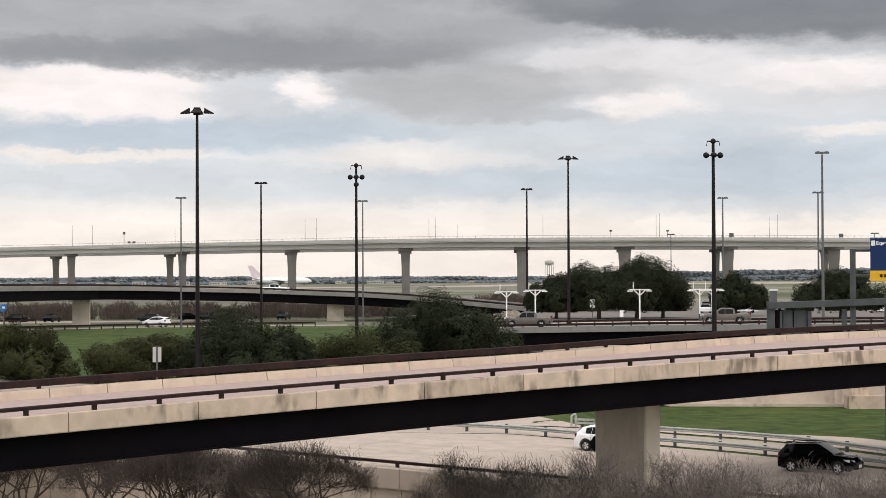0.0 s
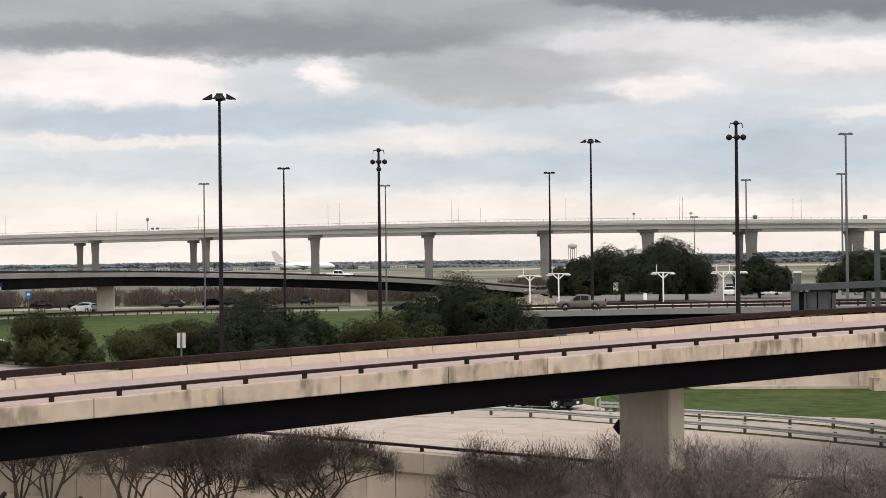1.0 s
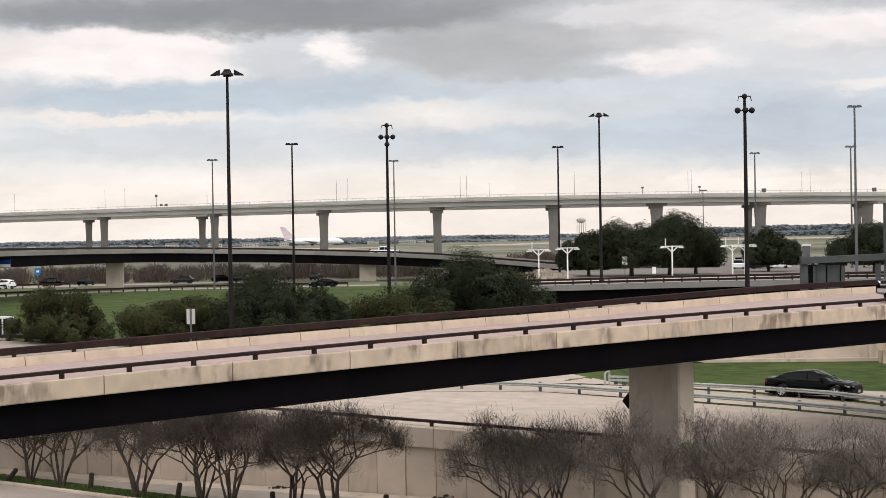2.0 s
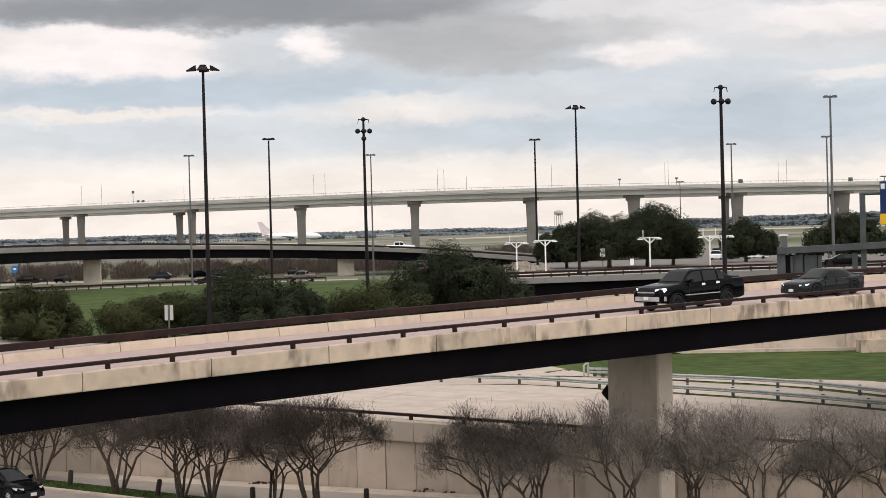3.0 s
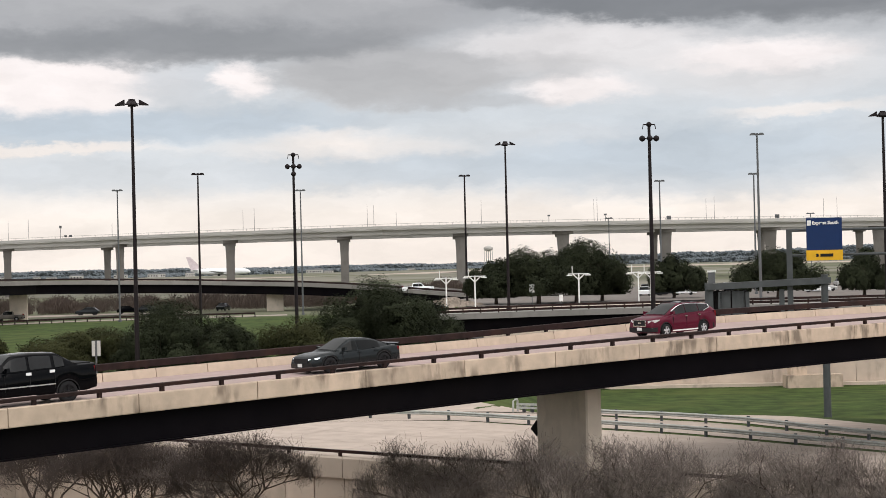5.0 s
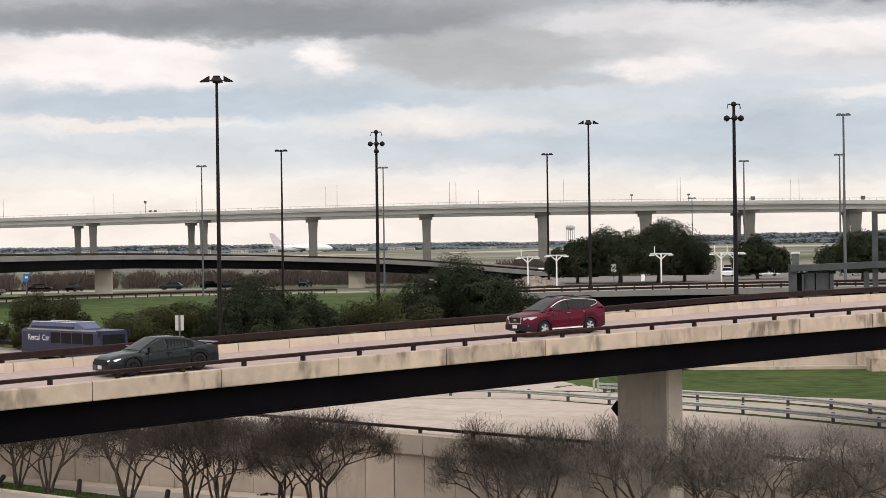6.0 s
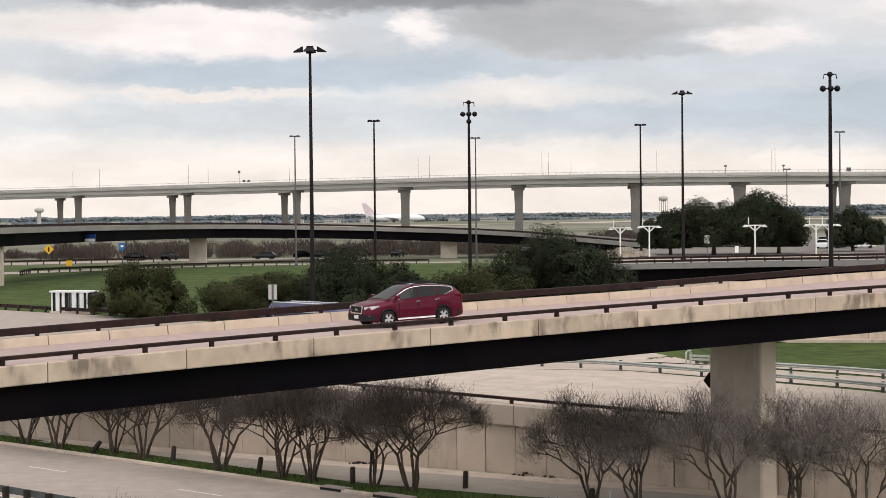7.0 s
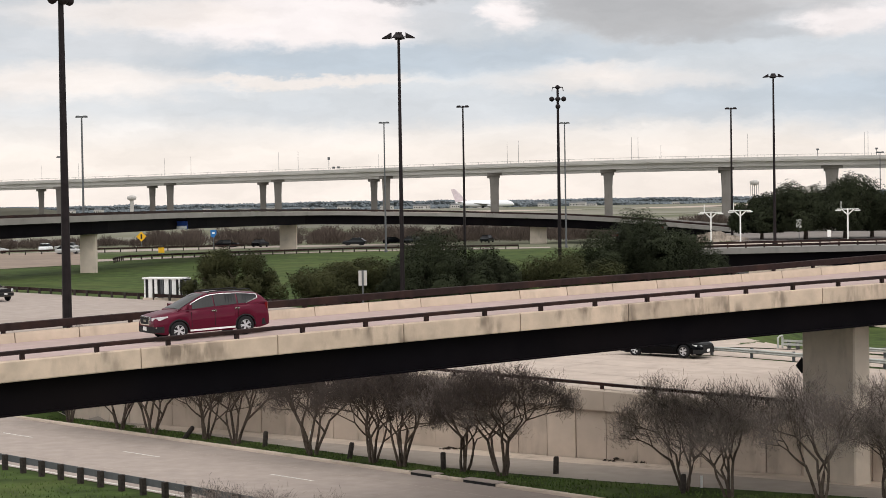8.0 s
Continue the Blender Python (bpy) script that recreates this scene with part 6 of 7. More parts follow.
def build_car(name, label, spec, paint, rim_mat, detail=True, group="", category="car", lamp="lamp"):
    """A car along +x, wheels on z = 0. spec: length, width, axles, wheel radius, body and cabin outlines."""
    L, W, R = spec["length"], spec["width"], spec["wheel"]
    xf, xr = spec["axles"]
    hw = W / 2
    o = thing(name, label, category, group)
    body_rows, clear = spec["body"], spec["clear"]     # x, shoulder height, top height, width factor

    def bottom(x):
        z = clear + 0.10 * max(0.0, (abs(x) - L * 0.42) / (L * 0.08))
        for xa in (xf, xr):
            d = abs(x - xa)
            A = R * 1.17
            if d < A:
                z = max(z, R + math.sqrt(A * A - d * d) * 0.98)
        return z
    xs = sorted(set([r[0] for r in body_rows] + [xa + R * 1.17 * k for xa in (xf, xr) for k in (-1.001, -0.995, -0.9, -0.75, -0.5, -0.25, 0, 0.25, 0.5, 0.75, 0.9, 0.995, 1.001)] +
                    [-L / 2 + L * k / 24 for k in range(25)]))
    rings = []
    for x in xs:
        zs, zt, k = lerp_profile(body_rows, x)
        w = hw * k
        zb = min(bottom(x), zs - 0.06)
        zm = zb + (zs - zb) * 0.5
        half = [(w * 0.94, zb), (w * 0.985, zb + (zs - zb) * 0.12), (w, zm), (w * 0.985, zs - (zs - zb) * 0.18), (w * 0.955, zs - 0.015), (w * 0.88, zs + (zt - zs) * 0.55), (w * 0.60, zt - 0.006), (w * 0.2, zt)]
        rings.append([(x, y, z) for y, z in half] + [(x, -y, z) for y, z in reversed(half)])
    part("body", Geo().loft(rings), paint, o, smooth=38)
    # underside: dark floor with arches hidden in it
    part("underbody", Geo().box((0, 0, clear + 0.13), (L * 0.90, W * 0.80, 0.20)), M["trim"], o)
    # cabin
    cab = spec["cabin"]                                 # x, base height, roof height, base half width, roof half width
    crings = []
    cx = sorted(set([r[0] for r in cab] + [cab[0][0] + (cab[-1][0] - cab[0][0]) * k / 18 for k in range(19)]))
    for x in cx:
        zb, zr, wb, wr = lerp_profile(cab, x)
        zr = max(zr, zb + 0.004)
        t = min(1.0, (zr - zb) / 0.25)
        half = [(wb, zb - 0.05), (wb, zb), (wb + (wr - wb) * 0.5, zb + (zr - zb) * 0.5), (wr + (wb - wr) * (1 - t), zr - 0.055 * t), (wr * 0.9, zr - 0.012 * t), (wr * 0.45, zr + 0.012 * t)]
        crings.append([(x, y, z) for y, z in half] + [(x, -y, z) for y, z in reversed(half)])
    cabin = part("cabin", Geo().loft(crings), spec.get("roof_paint", paint), o, "roof and pillars in body colour", smooth=32)

    def side_y(x, f):
        zb, zr, wb, wr = lerp_profile(cab, x)
        h = zr - zb
        z = h * f * (1 - 0.055 / max(h, 0.06))
        t = min(1.0, h / 0.25)
        y_top, z_top = wr + (wb - wr) * (1 - t), h - 0.055 * t
        y_mid = wb + (wr - wb) * 0.5
        y = wb + (y_mid - wb) * z / (h * 0.5) if z < h * 0.5 else y_mid + (y_top - y_mid) * (z - h * 0.5) / max(1e-4, z_top - h * 0.5)
        return y + 0.010, zb + z

    for x0, x1 in spec["side_glass"]:
        for s in (1, -1):
            n, rows_ = 8, []
            for i in range(n + 1):
                x = x0 + (x1 - x0) * i / n
                zb, zr, wb, wr = lerp_profile(cab, x)
                if zr - zb < 0.07:
                    continue
                kick = spec.get("kick", 0.0) * max(0.0, i / n - 0.35) / 0.65 if (x0, x1) == spec["side_glass"][-1] else 0.0
                lo, hi = side_y(x, 0.06 + kick), side_y(x, 0.90)
                rows_.append([(x, s * (lo[0] + 0.012), lo[1]), (x, s * (hi[0] + 0.022), hi[1]), (x, s * (hi[0] - 0.012), hi[1]), (x, s * (lo[0] - 0.012), lo[1])])
            if len(rows_) > 1:
                part("side_window", Geo().loft(rows_), spec.get("glass") or M["glass"], o)
    for nm, (xa, xb), gm in (("windscreen", spec["screen"], "shield"), ("rear_window", spec["back"], "glass")):
        rows_ = []
        for i in range(7):
            x = xa + (xb - xa) * i / 6
            zb, zr, wb, wr = lerp_profile(cab, x)
            f = (zr - zb)
            y = (wr + (wb - wr) * (1 - min(1.0, f / 0.25))) * 0.90
            rows_.append([(x, -y, zr + 0.002), (x, -y * 0.45, zr + 0.024), (x, y * 0.45, zr + 0.024), (x, y, zr + 0.002), (x, y, zr - 0.03), (x, -y, zr - 0.03)])
        part(nm, Geo().loft(rows_), M[gm], o, smooth=40)
    # wheels
    tyre, rim, disc = spec.setdefault("_wheels" + rim_mat, None) or wheel_mesh_set(R, 0.23, M[rim_mat])
    spec["_wheels" + rim_mat] = (tyre, rim, disc)
    wheels = []
    for xa in (xf, xr):
        for s in (1, -1):
            w = part("wheel", tyre, None, o, "black tyre on an alloy rim")
            part("rim", rim, None, w)
            part("brake_disc", disc, None, w)
            w.matrix_basis = pose(xa, s * (hw - 0.115), R, 0, 0, 0 if s > 0 else 180)
            wheels.append((w, xa, s * (hw - 0.115), R, s))
    # lamps, grille, bumpers, plate
    front, rear = L / 2, -L / 2
    for s in (1, -1):
        zl, ll, hl = spec["lamp"]
        rows_ = []
        for x, y, k, rise in ((front - 0.02, 0.56, 0.75, 0.0), (front - 0.07, 0.74, 1.0, 0.0), (front - 0.24, 0.93, 0.95, 0.03), (front - 0.24 - ll, 0.985, 0.35, 0.08)):
            h, zl = hl * k, spec["lamp"][0] + rise
            rows_.append([(x + 0.012, s * (hw * y + 0.012), zl - h / 2), (x + 0.012, s * (hw * y + 0.012), zl + h / 2), (x - 0.10, s * (hw * y - 0.06), zl + h / 2), (x - 0.10, s * (hw * y - 0.06), zl - h / 2)])
        part("headlamp", Geo().loft(rows_), M[lamp], o)
        zt2, h2 = spec["tail"]
        rows_ = []
        for x, y in ((rear + 0.03, 0.66), (rear + 0.06, 0.86), (rear + 0.14, 0.955)):
            rows_.append([(x - 0.03, s * (hw * y + 0.012), zt2 - h2 / 2), (x - 0.03, s * (hw * y + 0.012), zt2 + h2 / 2), (x + 0.05, s * (hw * y - 0.05), zt2 + h2 / 2), (x + 0.05, s * (hw * y - 0.05), zt2 - h2 / 2)])
        part("tail_lamp", Geo().loft(rows_), M["tail"], o)
        # mirrors
        mx = spec["screen"][0] - 0.42 if spec["screen"][0] > spec["screen"][1] else spec["screen"][1] - 0.42
        zb, zr, wb, wr = lerp_profile(cab, mx)
        part("mirror", Geo().loft([[(mx + 0.10 * k, s * (wb + 0.03), zb + 0.04), (mx + 0.10 * k, s * (wb + 0.26), zb + 0.05), (mx + 0.10 * k, s * (wb + 0.25), zb + 0.20), (mx + 0.10 * k, s * (wb + 0.05), zb + 0.17)] for k in (0, 1.4)]),
             spec.get("mirror", paint), o)
        if detail:
            for x in spec["handles"]:
                zs, zt, k = lerp_profile(body_rows, x)
                part("door_handle", Geo().box((x, s * (hw * k * 0.985 + 0.012), zs - 0.10), (0.22, 0.035, spec.get("handle_size", 0.045))), spec.get("handle", paint), o)
            for x in spec["seams"]:
                zs, zt, k = lerp_profile(body_rows, x)
                part("door_seam", Geo().box((x, s * hw * k * 0.985, (clear + 0.15 + zs) / 2 + 0.02), (0.014, 0.045, zs - clear - 0.26)), M["trim"], o)
            if spec.get("sill"):
                part("sill_trim", Geo().box(((xf + xr) / 2, s * (hw * 0.985), clear + 0.10), (xf - xr - R * 2.5, 0.05, 0.07)), spec["sill"], o)
            if spec.get("strip"):
                part("side_strip", Geo().box(((xf + xr) / 2, s * (hw * 0.998), spec["strip"]), (xf - xr - R * 2.5, 0.03, 0.05)), M["paint_silver"], o, "slim silver rubbing strip")
            if spec.get("belt"):
                xa, xb = spec["side_glass"][0][0], spec["side_glass"][-1][1]
                pts = [(xa, 0.06)] + [(xa + (xb - xa) * i / 12, 0.95) for i in range(13)] + [(xb, 0.06 + spec.get("kick", 0.0)), (xb * 0.72, 0.05)]
                line = []
                for x, f in pts:
                    y, z = side_y(x, f)
                    line.append((x, s * (y + 0.014), z))
                part("window_trim", Geo().tube(line, 0.021, 5), spec["belt"], o, "bright trim round the windows")
            if spec.get("rails"):
                za = max(r[2] for r in cab)
                x0, x1 = spec["rails"]
                wr = max(r[4] for r in cab) * 0.86
                part("roof_rail", Geo().tube([(x0, s * wr, za - 0.03), (x0 - 0.12, s * wr, za + 0.035), (x1 + 0.12, s * wr, za + 0.035), (x1, s * wr, za - 0.03)], 0.028, 5), M["trim"], o)
            # wheel arch lips
            for xa in (xf, xr):
                pts = []
                for i in range(13):
                    t = math.pi * i / 12
                    x = xa + R * 1.17 * math.cos(t)
                    zs, zt, k = lerp_profile(body_rows, x)
                    pts.append((x, s * hw * k * 0.975, R + R * 1.17 * 0.98 * math.sin(t)))
                part("arch_lip", Geo().tube(pts, 0.028, 5), spec.get("arch", M["trim"]), o)
    zg, gw, gh = spec["grille"]
    fk = lerp_profile(body_rows, front - 0.02)[2]
    part("grille", Geo().box((front - 0.015, 0, zg), (0.10, gw, gh)), M["trim"], o)
    if detail and spec.get("grille_frame"):
        for dz in (-gh / 2, gh / 2):
            part("grille_bar", Geo().box((front + 0.03, 0, zg + dz), (0.07, gw * 1.04, 0.045)), spec["grille_frame"], o)
        for dy in (-gw / 2, gw / 2):
            part("grille_bar", Geo().box((front + 0.03, dy, zg), (0.07, 0.05, gh)), spec["grille_frame"], o)
        part("badge", Geo().box((front + 0.05, 0, zg + 0.01), (0.03, 0.22, 0.09)), M["chrome"], o)
    if spec.get("grille_mid"):
        part("grille_bar", Geo().box((front + 0.045, 0, zg), (0.06, gw, 0.07)), spec["grille_mid"], o)
    bz, bh = spec["bumper"]
    bm = spec.get("bumper_mat", M["trim"])
    for x, nm in ((front, "front_bumper"), (rear, "rear_bumper")):
        sgn = 1 if x > 0 else -1
        rows_ = []
        for y, back in ((-hw * 0.96, 0.26), (-hw * 0.84, 0.0), (-hw * 0.4, -0.05), (0, -0.06), (hw * 0.4, -0.05), (hw * 0.84, 0.0), (hw * 0.96, 0.26)):
            xx = x - sgn * back
            rows_.append([(xx, y, bz - bh / 2), (xx, y, bz + bh / 2), (xx - sgn * 0.12, y, bz + bh / 2), (xx - sgn * 0.12, y, bz - bh / 2)])
        part(nm, Geo().loft(rows_), bm, o)
        part("number_plate", Geo().box((x + sgn * 0.075, 0, bz + 0.04), (0.02, 0.32, 0.15)), M["plate"], o)
    return o, wheels


def suv_spec():
    return dict(length=5.0, width=1.93, wheel=0.375, axles=(1.50, -1.39), clear=0.25,
                body=[(-2.5, 0.80, 0.88, 0.86), (-2.42, 1.14, 1.20, 0.94), (-1.9, 1.22, 1.26, 0.99), (0.6, 1.15, 1.20, 1.0), (1.15, 1.10, 1.21, 1.0), (1.7, 1.03, 1.15, 0.985), (2.2, 0.96, 1.07, 0.94), (2.42, 0.88, 0.98, 0.88), (2.5, 0.72, 0.80, 0.82)],
                cabin=[(-2.46, 1.24, 1.27, 0.80, 0.68), (-2.32, 1.26, 1.48, 0.83, 0.64), (-2.05, 1.27, 1.64, 0.86, 0.63), (-1.4, 1.25, 1.735, 0.88, 0.65), (-0.6, 1.22, 1.785, 0.89, 0.67), (0.05, 1.20, 1.77, 0.89, 0.66), (0.36, 1.19, 1.70, 0.88, 0.65), (1.48, 1.16, 1.18, 0.82, 0.74)],
                side_glass=[(0.90, -0.06), (-0.10, -1.07), (-1.13, -2.02)], kick=0.45, screen=(1.40, 0.24), back=(-2.43, -2.28), lamp=(0.88, 0.24, 0.15), tail=(1.10, 0.26),
                handles=(-0.02, -1.05), seams=(0.95, -0.06, -1.10), grille=(0.82, 0.86, 0.30), bumper=(0.47, 0.24))


def scale_spec(s, k):
    """The same car, k times as large."""
    for key in ("length", "width", "wheel", "clear"):
        s[key] *= k
    for key in ("axles", "screen", "back", "lamp", "tail", "handles", "seams", "grille", "bumper"):
        s[key] = tuple(v * k for v in s[key])
    s["body"] = [(x * k, a * k, b * k, w) for x, a, b, w in s["body"]]
    s["cabin"] = [tuple(v * k for v in r) for r in s["cabin"]]
    s["side_glass"] = [(a * k, b * k) for a, b in s["side_glass"]]
    return s


def sedan_spec():
    return dict(length=5.04, width=1.91, wheel=0.365, axles=(1.55, -1.50), clear=0.19,
                body=[(-2.52, 0.78, 0.84, 0.84), (-2.45, 0.98, 1.05, 0.92), (-2.0, 1.00, 1.07, 0.97), (-1.4, 0.97, 1.03, 1.0), (0.6, 0.90, 0.94, 1.0), (1.1, 0.87, 0.97, 0.99), (1.8, 0.82, 0.92, 0.97), (2.25, 0.76, 0.84, 0.93), (2.44, 0.70, 0.76, 0.88), (2.52, 0.58, 0.62, 0.82)],
                cabin=[(-2.05, 1.02, 1.05, 0.80, 0.60), (-1.25, 0.98, 1.36, 0.84, 0.58), (-0.7, 0.96, 1.45, 0.86, 0.60), (0.0, 0.94, 1.475, 0.88, 0.62), (0.25, 0.93, 1.45, 0.88, 0.62), (1.22, 0.93, 0.96, 0.82, 0.72)],
                side_glass=[(0.80, -0.02), (-0.10, -1.35)], screen=(1.14, 0.22), back=(-1.95, -1.10), lamp=(0.66, 0.10, 0.085), tail=(0.88, 0.16),
                handles=(-0.10, -1.05), seams=(0.85, -0.08, -1.15), grille=(0.60, 1.05, 0.22), bumper=(0.36, 0.22))


def pickup_spec():
    return dict(length=5.85, width=2.04, wheel=0.42, axles=(1.82, -1.62), clear=0.42,
                body=[(-2.92, 1.10, 1.20, 0.92), (-2.86, 1.42, 1.47, 0.97), (-1.75, 1.43, 1.47, 1.0), (-1.0, 1.38, 1.42, 1.0), (0.6, 1.33, 1.38, 1.0), (1.25, 1.27, 1.42, 1.0), (2.0, 1.22, 1.36, 0.98), (2.6, 1.17, 1.29, 0.96), (2.84, 1.10, 1.20, 0.94), (2.92, 0.96, 1.04, 0.92)],
                cabin=[(-2.10, 1.44, 1.47, 0.92, 0.86), (-1.62, 1.42, 1.76, 0.93, 0.78), (-1.28, 1.39, 1.96, 0.94, 0.74), (-0.3, 1.37, 2.02, 0.94, 0.76), (0.48, 1.35, 2.00, 0.94, 0.75), (0.70, 1.35, 1.93, 0.93, 0.74), (1.34, 1.36, 1.38, 0.88, 0.82)],
                side_glass=[(0.98, 0.05), (-0.06, -0.98), (-1.12, -1.52)], screen=(1.28, 0.58), back=(-1.62, -1.32), lamp=(1.05, 0.12, 0.24), tail=(1.20, 0.30),
                handles=(0.03, -0.97), seams=(1.03, -0.02, -1.07), grille=(1.00, 1.16, 0.32), bumper=(0.68, 0.22))


def truck_spec():
    """Plain pickup with an open bed."""
    s = pickup_spec()
    s["body"] = [(-2.92, 0.98, 1.04, 0.90), (-2.86, 1.16, 1.20, 0.96), (-1.0, 1.16, 1.20, 0.98), (0.6, 1.12, 1.18, 0.98), (1.25, 1.10, 1.22, 0.98), (2.0, 1.08, 1.18, 0.97), (2.6, 1.04, 1.12, 0.95), (2.84, 0.98, 1.06, 0.92), (2.92, 0.86, 0.90, 0.88)]
    s["cabin"] = [(-1.12, 1.17, 1.19, 0.90, 0.84), (-1.00, 1.17, 1.72, 0.90, 0.74), (-0.8, 1.17, 1.84, 0.91, 0.72), (0.35, 1.16, 1.86, 0.91, 0.72), (0.55, 1.16, 1.80, 0.90, 0.71), (1.30, 1.17, 1.19, 0.86, 0.80)]
    s["side_glass"], s["screen"], s["back"] = [(0.90, 0.10), (0.04, -0.86)], (1.24, 0.45), (-1.10, -0.99)
    return s


def hatch_spec():
    return dict(length=4.25, width=1.80, wheel=0.335, axles=(1.28, -1.32), clear=0.20,
                body=[(-2.12, 0.74, 0.80, 0.86), (-2.04, 0.98, 1.04, 0.94), (-1.5, 1.00, 1.04, 1.0), (0.5, 0.95, 0.99, 1.0), (1.0, 0.93, 1.02, 1.0), (1.55, 0.88, 0.96, 0.97), (1.95, 0.80, 0.87, 0.91), (2.12, 0.62, 0.66, 0.84)],
                cabin=[(-2.08, 1.00, 1.02, 0.78, 0.66), (-1.75, 1.01, 1.44, 0.81, 0.60), (-1.2, 1.00, 1.52, 0.82, 0.62), (-0.3, 0.98, 1.56, 0.84, 0.63), (0.15, 0.97, 1.53, 0.84, 0.62), (1.10, 0.98, 1.00, 0.78, 0.70)],
                side_glass=[(0.72, -0.06), (-0.09, -0.95), (-0.98, -1.50)], screen=(1.04, 0.14), back=(-2.04, -1.74), lamp=(0.70, 0.20, 0.14), tail=(0.92, 0.18),
                handles=(-0.08, -0.92), seams=(0.72, -0.08, -0.98), grille=(0.52, 0.9, 0.16), bumper=(0.38, 0.24))


def vehicles():
    made = {}
    s = suv_spec()
    # white paint on the sill stands in for gleaming chrome
    s.update(grille_frame=M["chrome"], belt=M["chrome"], handle=M["chrome"], sill=M["paint_white"], rails=(0.1, -1.8), glass=M["glass_sky"])
    made["red"] = build_car("red_suv", "deep red three-row family SUV with black roof rails", s, M["paint_red"], "rim")
    o = made["red"][0]
    part("sunroof", Geo().loft([[(x, y, z + d) for y, d in ((-0.52, -0.012), (-0.3, 0.02), (0.3, 0.02), (0.52, -0.012), (0.52, -0.04), (-0.52, -0.04))] for x, z in ((0.06, 1.775), (-0.2, 1.78), (-0.6, 1.79), (-1.0, 1.765), (-1.5, 1.72))]), M["glass"], o, "dark glass sunroof")
    for sd in (-1, 1):
        part("fog_trim", Geo().box((2.40, sd * 0.72, 0.56), (0.10, 0.26, 0.045)), M["chrome"], o, "bright fog lamp trim")
    s = scale_spec(sedan_spec(), 0.985)
    s.update(bumper_mat=M["paint_grey"])
    made["sedan"] = build_car("grey_sedan", "dark grey muscular four-door saloon with black wheels", s, M["paint_grey"], "rim_dark", lamp="lamp_on")
    o = made["sedan"][0]
    part("boot_spoiler", Geo().loft([[(-2.30 - k * 0.22, y, 1.07 + k * 0.04) for k in (0, 1)] + [(-2.32 - k * 0.20, y, 1.02 + k * 0.05) for k in (1, 0)] for y in (-0.8, -0.3, 0.3, 0.8)]), M["paint_grey"], o)
    s = scale_spec(pickup_spec(), 1.02)
    s.update(grille_mid=M["bright"], bumper_mat=M["bright"], strip=0.80, handle=M["paint_car_white"], handle_size=0.11, glass=M["glass_sky"])
    made["pickup"] = build_car("black_pickup", "black crew-cab pickup with chrome bumper and grille bar", s, M["paint_black"], "rim_dark", lamp="lamp_on")
    o = made["pickup"][0]
    part("bed_cover", Geo().box((-2.42, 0, 1.505), (0.8, 1.5, 0.05)), M["trim"], o)
    s = hatch_spec()
    s.update(cabin=[(-2.08, 1.00, 1.02, 0.78, 0.66), (-1.66, 1.02, 1.38, 0.80, 0.60), (-1.1, 1.00, 1.49, 0.82, 0.62), (-0.4, 0.98, 1.55, 0.84, 0.63), (0.15, 0.97, 1.53, 0.84, 0.62), (1.10, 0.98, 1.00, 0.78, 0.70)],
             side_glass=[(0.72, -0.06), (-0.09, -0.95), (-0.98, -1.36)], back=(-2.04, -1.66), lamp=(0.64, 0.10, 0.12))
    s = scale_spec(s, 0.90)
    s.update(grille=(0.40, 1.1, 0.10), bumper_mat=M["paint_car_white"], mirror=M["paint_car_white"])
    made["hatch"] = build_car("white_hatchback", "white compact crossover with tinted windows", s, M["paint_car_white"], "rim", lamp="trim")
    s = scale_spec(hatch_spec(), 0.90)
    s.update(rails=(0.1, -1.6))
    made["black"] = build_car("black_suv", "glossy black compact SUV", s, M["paint_black"], "rim")
    made["lane_suv"] = (copy_thing(made["black"][0], Matrix()), None)
    made["lane_suv"][0].name = "dark_suv"
    tagged(made["lane_suv"][0], "dark SUV on the frontage road")
    made["dark"] = build_car("dark_sedan", "dark green saloon on the slip road", sedan_spec(), M["paint_black"], "rim", detail=False)
    made["late"] = (copy_thing(made["dark"][0], Matrix()), None)
    tagged(made["late"][0], "dark saloon on the motorway lanes")
    # distant traffic: simpler builds
    made["far_white"] = build_car("white_estate", "white estate car on the road behind the lawn", suv_spec(), M["paint_car_white"], "rim", detail=False)
    made["far_pickup"] = build_car("bronze_pickup", "bronze-grey pickup truck on the low overpass", truck_spec(), M["paint_bronze"], "rim", detail=False)
    made["far_sedan"] = build_car("charcoal_saloon", "charcoal saloon on the low overpass", sedan_spec(), M["paint_black"], "rim_dark", detail=False)
    made["far_white_pickup"] = build_car("white_pickup", "white pickup truck on the curved ramp", truck_spec(), M["paint_car_white"], "rim", detail=False)
    made["left_truck"] = (copy_thing(made["far_pickup"][0], Matrix()), None)
    tagged(made["left_truck"][0], "bronze-grey pickup waiting on the road beside the lawn")
    for key in ("pickup_b", "pickup_c"):
        made[key] = (copy_thing(made["far_pickup"][0], Matrix()), None)
    tagged(made["pickup_b"][0], "bronze-grey pickup truck behind the evergreens")
    tagged(made["pickup_c"][0], "bronze-grey pickup truck leaving behind the evergreens")
    made["far_dark"] = (copy_thing(made["far_sedan"][0], Matrix()), None)
    tagged(made["far_dark"][0], "dark saloon on the road behind the lawn")
    return made


